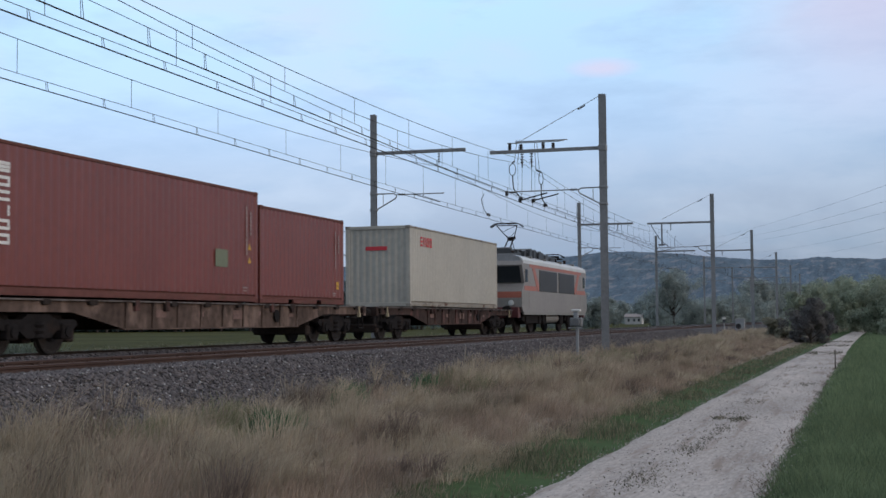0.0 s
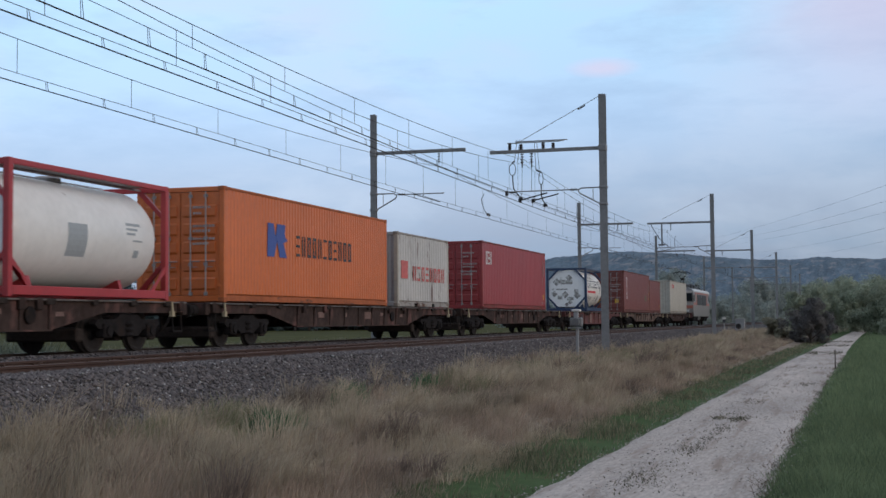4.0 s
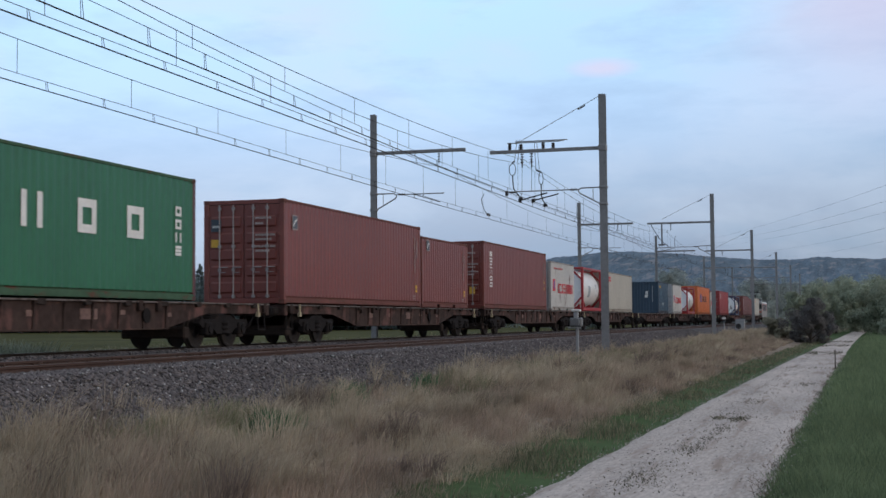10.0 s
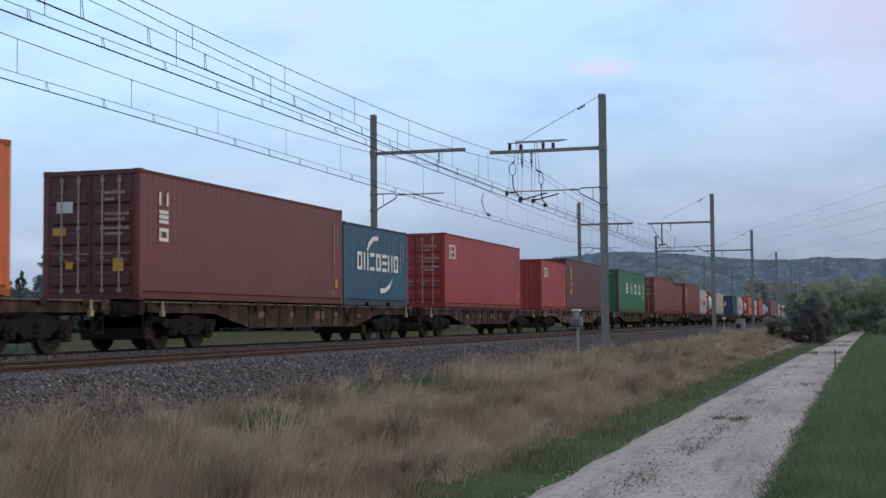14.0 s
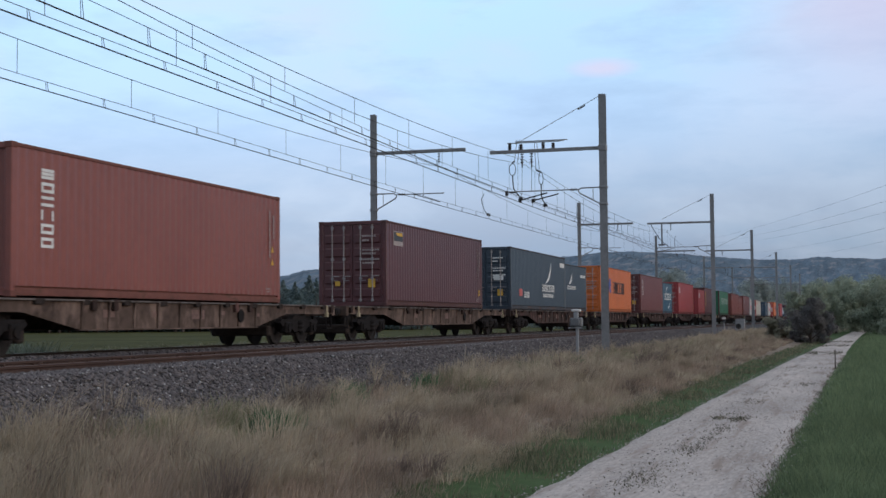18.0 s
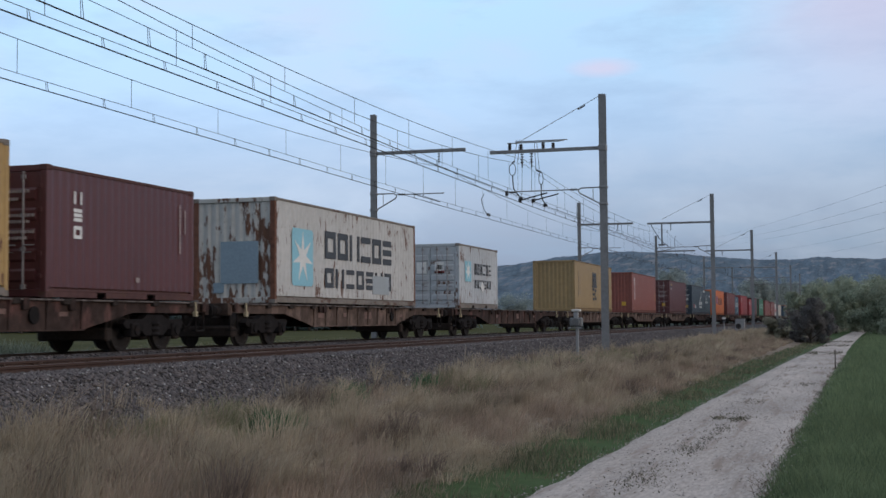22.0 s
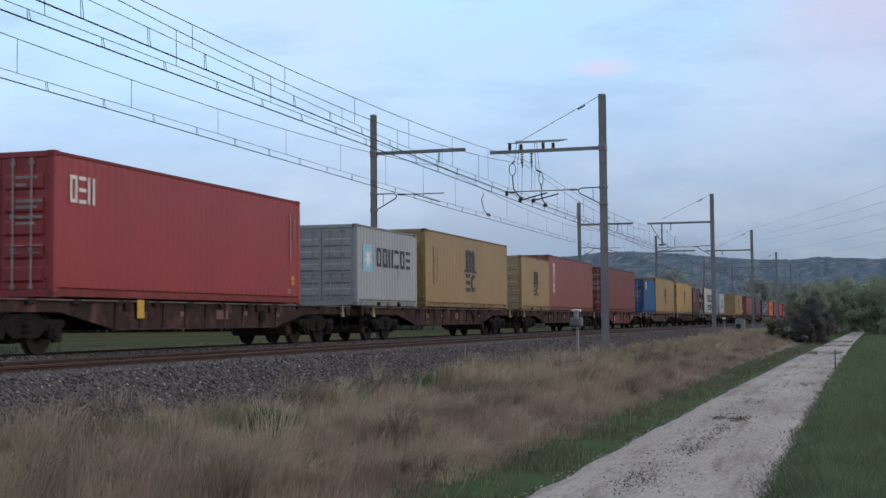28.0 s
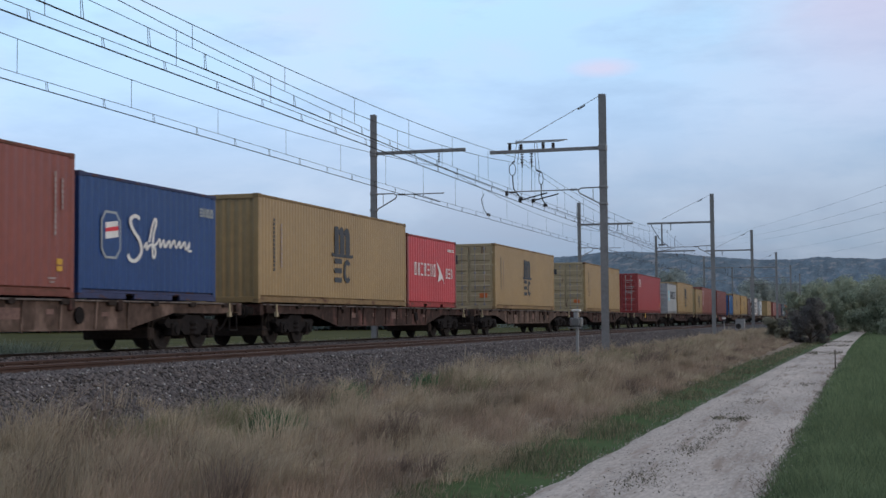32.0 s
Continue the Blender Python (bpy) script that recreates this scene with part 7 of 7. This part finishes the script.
def pylon(x, y, hgt, turn):
    """A lattice transmission tower with two pairs of arms."""
    p = thing("lattice_pylon", "tall grey lattice power pylon behind the trees", "pylon", "power pylons", at=(x, y, FIELD))
    p.rotation_euler = (0, 0, turn)
    s = Shape()
    lev = [(0, 3.0), (0.35, 1.6), (0.62, 0.95), (1.0, 0.7)]
    for (a, wa), (b, wb) in zip(lev, lev[1:]):
        for sx in (-1, 1):
            for sy in (-1, 1):
                s.tube((sx * wa, sy * wa, a * hgt), (sx * wb, sy * wb, b * hgt), 0.11, n=4)
            s.tube((sx * wa, -wa, a * hgt), (-sx * wb, -wb, b * hgt), 0.07, n=4)
            s.tube((sx * wa, wa, a * hgt), (-sx * wb, wb, b * hgt), 0.07, n=4)
            s.tube((-wa, sx * wa, a * hgt), (-wb, -sx * wb, b * hgt), 0.07, n=4)
    part("tower", s, PYLON, p)
    for z, r in ((0.74, 8.6), (0.985, 6.6)):
        for sx in (-1, 1):
            s = Shape()
            s.tube((0, 0, z * hgt - 0.5), (sx * r, 0, z * hgt + 0.45), 0.10, n=4).tube((0, 0, z * hgt + 0.5), (sx * r, 0, z * hgt + 0.5), 0.10, n=4)
            for k in range(4):
                s.tube((sx * r * k / 4, 0, z * hgt - 0.5 + 0.24 * k), (sx * r * (k + 1) / 4, 0, z * hgt + 0.5), 0.06, n=4)
            part("cross_arm", s, PYLON, p)
            part("insulator", Shape().tube((sx * r, 0, z * hgt + 0.4), (sx * r, 0, z * hgt - 1.4), 0.12, n=5), PYLON, p)
    return p


for az, d, hh in ((-30.4, 560, 32), (-20.5, 520, 37)):
    x, y = spot(az, d)
    pylon(x, y, hh, radians(-az))
# power lines that cross the sky towards the hills
for k, (a0, e0, a1, e1) in enumerate([(-7.6, 0.0505, 3.5, 0.106), (-7.2, 0.050, 3.5, 0.093), (-6.8, 0.0495, 3.5, 0.084), (-4.6, 0.0465, 3.5, 0.073), (-3.0, 0.0442, 3.5, 0.064)]):
    pts = []
    for i in range(21):
        q = i / 20
        az = a0 + (a1 - a0) * q
        d = 3080 - 2600 * q ** 0.35
        el = e0 + (e1 - e0) * q - 0.004 * math.sin(math.pi * q)
        x, y = spot(az, d)
        pts.append((x, y, 0.6 + el * d))
    w = wire("power_line", pts, 0.055)
    w.data.materials.clear()
    w.data.materials.append(FAR_WIRE)
    tagged(w, "faint high-voltage line across the evening sky", "power line", "power lines")

# lineside signal equipment
t = thing("trackside_box", "pale weathered junction box on a short post", "junction box", at=(-9.0, 45.7, -0.55))
part("post", Shape().cbox(-0.045, 0.045, -0.045, 0.045, -0.4, 0.87, 0.01), CABINET, t)
part("shelf", Shape().cbox(-0.32, 0.10, -0.12, 0.12, 0.865, 0.90, 0.008), CABINET, t)
part("housing", Shape().cbox(-0.24, 0.18, -0.16, 0.16, 0.93, 1.24, 0.04).lathe([(-0.21, 0.13), (-0.16, 0.15)], "y", 16, (-0.03, 0, 1.09)), CASING, t, "rounded grey casing")
part("neck", Shape().cbox(-0.12, 0.04, -0.07, 0.07, 1.23, 1.46, 0.02), CABINET, t)
part("cap", Shape().cbox(-0.18, 0.12, -0.12, 0.12, 1.45, 1.53, 0.015), MARK_WHITE, t, "pale cap plate")
part("support", Shape().cbox(-0.06, 0.02, -0.05, 0.05, 0.895, 0.94, 0.005), CABINET, t)
t = thing("relay_cabinet", "small grey relay cabinet with a dark round opening", "cabinet", at=(*spot(-4.34, 112), -0.62))
part("casing", Shape().cbox(-0.36, 0.36, -0.3, 0.3, -0.45, 1.10, 0.03), CABINET, t)
part("lid", Shape().prism([(-0.42, 1.09), (0.42, 1.09), (0.30, 1.24), (-0.30, 1.24)], "y", -0.36, 0.36), CABINET, t)
# a flat dark disc paints the shade inside the round hole
part("opening", Shape().lathe([(-0.312, 0.22), (-0.300, 0.22)], "y", 20, (-0.12, 0, 0.62)), DARK_GAP, t)
t = thing("marker_post", "short lineside marker post with a white and dark head", "marker post", at=(*spot(-5.0, 104), -0.6))
part("post", Shape().tube((0, 0, -0.2), (0, 0, 1.05), 0.035, n=8), CABINET, t)
part("upper_plate", Shape().cbox(-0.14, 0.14, -0.03, 0.01, 1.18, 1.34, 0.01), MARK_WHITE, t)
part("lower_plate", Shape().cbox(-0.11, 0.11, -0.03, 0.01, 0.92, 1.14, 0.01), MARK_BLACK, t)
part("head_stem", Shape().tube((0, 0.01, 1.05), (0, 0.01, 1.3), 0.02, n=6), CABINET, t)
t = thing("wooden_stake", "thin weathered stake at the edge of the farm track", "stake", at=(-0.42, 43.5, FIELD))
part("stake", Shape().tube((0, 0, -0.2), (0, 0, 0.62), 0.022, 0.016, n=6), BARK, t)


# ---- grasses ----
def blades(name, xs, ys, zs, hts, wid, lean, mat, label, category="grass", seed=3):
    """Many bent blades: each a quad and a tip, one object."""
    g = np.random.default_rng(seed)
    n = len(xs)
    a = g.random(n) * 2 * np.pi
    dx, dy = np.cos(a), np.sin(a)
    b = g.random(n) * 2 * np.pi
    ln = lean * hts * (0.3 + 0.9 * g.random(n))
    lx, ly = np.cos(b) * ln, np.sin(b) * ln
    w = wid * (0.6 + 0.8 * g.random(n))
    base = np.stack([xs, ys, zs], -1)
    side = np.stack([dx * w, dy * w, np.zeros(n)], -1)
    mid = base + np.stack([lx * 0.3, ly * 0.3, hts * 0.55], -1)
    tip = base + np.stack([lx, ly, hts], -1)
    v = np.stack([base - side * 0.5, base + side * 0.5, mid + side * 0.42, mid - side * 0.42, tip + side * 0.08, tip - side * 0.08], 1)
    k = 6 * np.arange(n)[:, None]
    f = np.concatenate([k + np.array([[0, 1, 2, 3]]), k + np.array([[3, 2, 4, 5]])], 0)
    return tagged(new(name, mesh_from_arrays(name, v.reshape(-1, 3), f, mat)), label, category, kind="stuff")


def patchy(x, y, scale, seed):
    """Smooth random field from 0 to 1 for thick and thin places."""
    q = np.sin(x * scale * 1.3 + seed) * np.cos(y * scale * 0.9 + seed * 2) + 0.6 * np.sin(x * scale * 2.9 + y * scale * 2.1 + seed * 3) + 0.4 * np.cos(y * scale * 5.1 - x * scale * 3.3 + seed)
    return 0.5 + q / 4


def land(x, y):
    z = FIELD + 0.22 * np.clip((-3.2 - x) / 5.0, 0, 1)
    return np.where(x < -8.5, np.maximum(z, np.interp(x, [q[0] for q in bed], [q[1] for q in bed])), z)


def tussocks(name, count, per, y0, y1, x0, x1, mat, label, tall, lean, seed, species, cut):
    """Grass in tussocks: blades rise from a root and fall outwards."""
    g = np.random.default_rng(seed)
    cy = np.exp(g.uniform(np.log(y0), np.log(y1), count))
    cx = g.uniform(x0, x1, count)
    side = -1.78 + 0.0045 * np.maximum(0.0, cy - 12) ** 1.3 - 1.5
    ok = (cx < side - 0.5 * g.random(count)) & (g.random(count) < 0.12 + 1.35 * patchy(cx, cy, 1.3, 1.0))
    ok &= (cx > np.where(cy < 22, -8.35, -8.7)) | (g.random(count) < np.where(cy < 22, 0.14, 0.30))
    ok &= (((cx + 7.9) / 0.95) ** 2 + ((cy - 23.5) / 3.6) ** 2 > 1) | (g.random(count) < 0.3)
    blend = patchy(cx, cy, 0.7, 8.0) + 0.22 * (g.random(count) - 0.5) + 0.07 * np.clip(cx + 7.0, -1, 2.5)
    ok &= (blend < cut) if species == 0 else (blend >= cut)
    cx, cy = cx[ok], cy[ok]
    size = (0.5 + 0.8 * g.random(len(cx)) ** 1.5) * (0.40 + 1.15 * patchy(cx, cy, 2.1, 4.0)) * np.clip(0.6 + (-3.8 - cx) * 0.25, 0.45, 1.1) * np.where(cx < -8.4, 0.7, 1.0)
    for qx, qy, rx_, ry_, dip in ((-6.55, 14.4, 0.7, 1.3, 0.52), (-5.9, 12.7, 0.6, 1.2, 0.3), (-7.9, 20.6, 0.6, 1.2, 0.45), (-6.6, 19.6, 0.9, 2.6, 0.62), (-7.6, 17.0, 0.8, 1.4, 0.35)):      # hollows of lower growth
        size *= 1 - dip * np.exp(-((cx - qx) / rx_) ** 2 - ((cy - qy) / ry_) ** 2)
    m = len(cx) * per
    ix = np.repeat(np.arange(len(cx)), per)
    a = g.random(m) * 2 * np.pi
    rr = np.abs(g.normal(size=m)) * 0.07 * (0.6 + size[ix])
    bx_, by_ = cx[ix] + rr * np.cos(a), cy[ix] + rr * np.sin(a)
    h = tall * size[ix] * (0.45 + 0.75 * g.random(m))
    out = lean * h * (0.15 + 0.95 * g.random(m))
    a2 = a + 0.9 * g.normal(size=m)
    wind = (0.16 + 0.22 * patchy(cx, cy, 0.9, 15.0))[ix] * h
    lx, ly = np.cos(a2) * out + wind, np.sin(a2) * out
    w = (0.0032 + 0.00017 * by_) * (0.6 + 0.8 * g.random(m))
    t = g.random(m) * 2 * np.pi
    sidev = np.stack([np.cos(t) * w, np.sin(t) * w, np.zeros(m)], -1)
    base = np.stack([bx_, by_, land(bx_, by_) - 0.03], -1)
    mid = base + np.stack([lx * 0.30, ly * 0.30, h * 0.66], -1)
    tip = base + np.stack([lx, ly, h * (1.0 - 0.25 * out / (h + 1e-6))], -1)
    v = np.stack([base - sidev * 0.5, base + sidev * 0.5, mid + sidev * 0.45, mid - sidev * 0.45, tip + sidev * 0.1, tip - sidev * 0.1], 1)
    k = 6 * np.arange(m)[:, None]
    f = np.concatenate([k + np.array([[0, 1, 2, 3]]), k + np.array([[3, 2, 4, 5]])], 0)
    return tagged(new(name, mesh_from_arrays(name, v.reshape(-1, 3), f, mat)), label, "grass", kind="stuff")


tussocks("dry_grass", 9000, 34, 7.2, 170, -9.6, -3.6, STRAW, "tall dry straw-coloured grass on the railway bank", 0.42, 1.0, 11, 0, 0.55)
tussocks("russet_grass", 9000, 34, 7.2, 170, -9.4, -3.6, STRAW2, "reddish-brown withered grass on the railway bank", 0.38, 1.05, 12, 1, 0.55)
tussocks("olive_grass", 1500, 46, 13, 75, -9.2, -6.6, OLIVE, "half-green tufts among the dry grass by the ballast", 0.40, 0.8, 41, 1, 0.52)
# great tussocks that stand out of the rest
tussocks("tall_tussocks", 300, 240, 10.5, 120, -8.2, -4.6, STRAW, "large pale tussocks rising out of the dry grass", 0.53, 1.0, 31, 0, 9.0)
tussocks("dead_weeds", 130, 160, 8.5, 110, -9.0, -4.0, DEAD, "low dark brown dead weeds within the dry grass", 0.50, 0.95, 32, 0, 9.0)
# thin seed stalks that stand over the rest
n = 1500
ys = np.exp(rng.uniform(np.log(8), np.log(90), n))
xs = rng.uniform(-8.6, -4.6, n)
blades("seed_stalks", xs, ys, land(xs, ys) - 0.03, 0.34 + 0.32 * rng.random(n), 0.0025 + 0.00010 * ys, 0.45, STRAW, "thin pale seed stalks above the dry grass", seed=13)
# fresh green tufts within the dry growth
tufts = [(-6.62, 15.0, 0.24, 300), (-6.85, 15.1, 0.16, 90), (-7.05, 15.3, 0.16, 60), (-8.1, 21.4, 0.24, 170), (-7.5, 19.0, 0.14, 50), (-7.9, 24.8, 0.25, 160), (-8.0, 33.0, 0.6, 260), (-7.8, 38.0, 0.7, 260)]
px_, py_ = [], []
for (a, b, r, k) in tufts:
    px_.append(a + r * rng.normal(size=k) * 0.5)
    py_.append(b + r * rng.normal(size=k) * 0.5)
xs, ys = np.concatenate(px_), np.concatenate(py_)
blades("green_tufts", xs, ys, land(xs, ys) - 0.02, 0.26 + 0.18 * rng.random(len(xs)), 0.011 + 0.00025 * ys, 0.35, BLADE_DEEP, "fresh green tufts within the dry grass", seed=14)
# green verge between the dry bank and the track
n = 30000
ys = np.exp(rng.uniform(np.log(7.5), np.log(110), n))
mid_ = -1.78 + 0.0045 * np.maximum(0.0, ys - 12) ** 1.3
xs = mid_ - 1.0 - 1.25 * rng.random(n) ** 0.9
keep = rng.random(n) < np.clip(2.6 * patchy(xs, ys, 1.6, 2.0) - 0.55 - 0.55 * np.clip(mid_ - 1.5 - xs, 0, 1) - 0.004 * np.maximum(0, ys - 25), 0.06, 1)
xs, ys, mid_ = xs[keep], ys[keep], mid_[keep]
hts = (0.03 + 0.08 * rng.random(len(xs))) * np.clip((mid_ - 0.85 - xs) * 2.2, 0.4, 1.4)
blades("verge_grass", xs, ys, np.full(len(xs), FIELD - 0.01) + 0.04 * np.clip(-3.2 - xs, 0, 1), hts, 0.005 + 0.00016 * ys, 0.6, VERGE, "short green verge grass beside the farm track", seed=15)
# meadow on the other side of the track
n = 95000
ys = np.exp(rng.uniform(np.log(8), np.log(140), n))
mid_ = -1.78 + 0.0045 * np.maximum(0.0, ys - 12) ** 1.3
xs = mid_ + 0.95 + rng.random(n) * (1.2 + 0.07 * ys)
hts = (0.07 + 0.16 * rng.random(n)) * np.clip((xs - mid_ - 0.75) * 1.6, 0.35, 1.25) * (0.6 + 0.8 * patchy(xs, ys, 1.3, 6.0))
blades("meadow_grass", xs, ys, np.full(n, FIELD - 0.02), hts, 0.0055 + 0.00018 * ys, 0.6, BLADE, "thick green meadow grass beside the farm track", seed=16)
# the meadow and the bank go on beside and behind the viewer
n = 16000
ys = rng.uniform(-8, 8.2, n)
xs = -0.83 + 7 * rng.random(n)
blades("meadow_grass", xs, ys, np.full(n, FIELD - 0.02), 0.06 + 0.12 * rng.random(n), 0.006, 0.6, BLADE, "thick green meadow grass round the viewer", seed=26)
n = 12000
ys = rng.uniform(-8, 7.4, n)
xs = rng.uniform(-9.4, -3.2, n)
blades("dry_grass", xs, ys, land(xs, ys) - 0.02, 0.15 + 0.35 * rng.random(n), 0.005, 0.7, STRAW, "dry straw-coloured grass on the bank behind the viewer", seed=27)
# weeds and dark litter along the crown of the track
CLUMPS = [(-1.67, 21.3, 0.09, 0.32, 150), (-1.98, 21.5, 0.06, 0.2, 60), (-1.75, 19.0, 0.07, 0.5, 70), (-1.80, 17.6, 0.07, 0.3, 50), (-1.84, 16.2, 0.08, 0.4, 70), (-1.72, 25.6, 0.10, 0.6, 40), (-1.98, 13.4, 0.13, 0.35, 50), (-1.93, 12.6, 0.12, 0.3, 30), (-1.86, 14.7, 0.10, 0.4, 24), (-0.95, 33.0, 0.16, 0.5, 40), (-1.30, 44.0, 0.5, 0.7, 60)]
px_ = np.concatenate([a + r * rng.normal(size=3 * k) for a, b, r, q, k in CLUMPS])
py_ = np.concatenate([b + q * rng.normal(size=3 * k) for a, b, r, q, k in CLUMPS])
n = 2600
ys = np.exp(rng.uniform(np.log(9), np.log(46), n))
xs = -1.84 + 0.0045 * np.maximum(0.0, ys - 12) ** 1.3 + 0.14 * rng.normal(size=n)
keep = patchy(xs * 1.4, ys, 2.2, 9.0) > 0.54
xs, ys = np.concatenate([px_, xs[keep]]), np.concatenate([py_, ys[keep]])
blades("track_weeds", xs, ys, np.full(len(xs), FIELD + 0.03), 0.012 + 0.03 * rng.random(len(xs)), 0.013, 1.4, TRACK_LITTER, "low dark weeds along the crown of the farm track", seed=17)
# dead litter along the meadow edge of the track
n = 2400
ys = np.exp(rng.uniform(np.log(9), np.log(60), n))
xs = -1.78 + 0.0045 * np.maximum(0.0, ys - 12) ** 1.3 + 0.98 - 0.0022 * ys + 0.07 * rng.normal(size=n)
keep = patchy(xs, ys, 1.4, 12.0) > 0.46
xs, ys = xs[keep], ys[keep]
blades("edge_litter", xs, ys, np.full(len(xs), FIELD + 0.01), 0.02 + 0.05 * rng.random(len(xs)), 0.010, 1.3, DEAD, "withered brown litter along the edge of the farm track", seed=21)
# bands of dark earth and grass lie across the far part of the track
for yc, w_, k in ((62.5, 1.6, 800), (79.0, 1.4, 500), (92.0, 1.6, 500)):
    ys = yc + w_ * rng.normal(size=k)
    xs = -1.78 + 0.0045 * np.maximum(0.0, ys - 12) ** 1.3 + rng.uniform(-0.85, 0.75, k)
    blades("track_weeds", xs, ys, np.full(k, FIELD + 0.03), 0.012 + 0.03 * rng.random(k), 0.026, 1.6, TRACK_LITTER, "dark weedy band across the far part of the track", seed=int(yc))
# rough growth beyond the far rail
n = 36000
ys = np.exp(rng.uniform(np.log(18), np.log(170), n))
xs = -19.2 - 22 * rng.random(n) ** 1.6
hts = (0.12 + 0.28 * rng.random(n)) * (0.4 + patchy(xs, ys, 0.5, 3.0))
blades("field_edge_grass", xs, ys, np.full(n, FIELD + 0.12), hts, 0.006 + 0.0002 * ys, 0.5, VERGE, "rough green grass beyond the far rail", seed=18)
n = 2600
ys = 30.0 + 1.3 * rng.normal(size=n)
xs = -20.6 + 0.5 * rng.normal(size=n)
blades("pale_shrub", xs, ys, np.full(n, FIELD + 0.15), 0.35 + 0.75 * rng.random(n) * np.exp(-((ys - 30) / 1.6) ** 2), 0.035, 0.6, SHRUB, "low grey-green clump beyond the far rail", "shrub", seed=19)

motions()
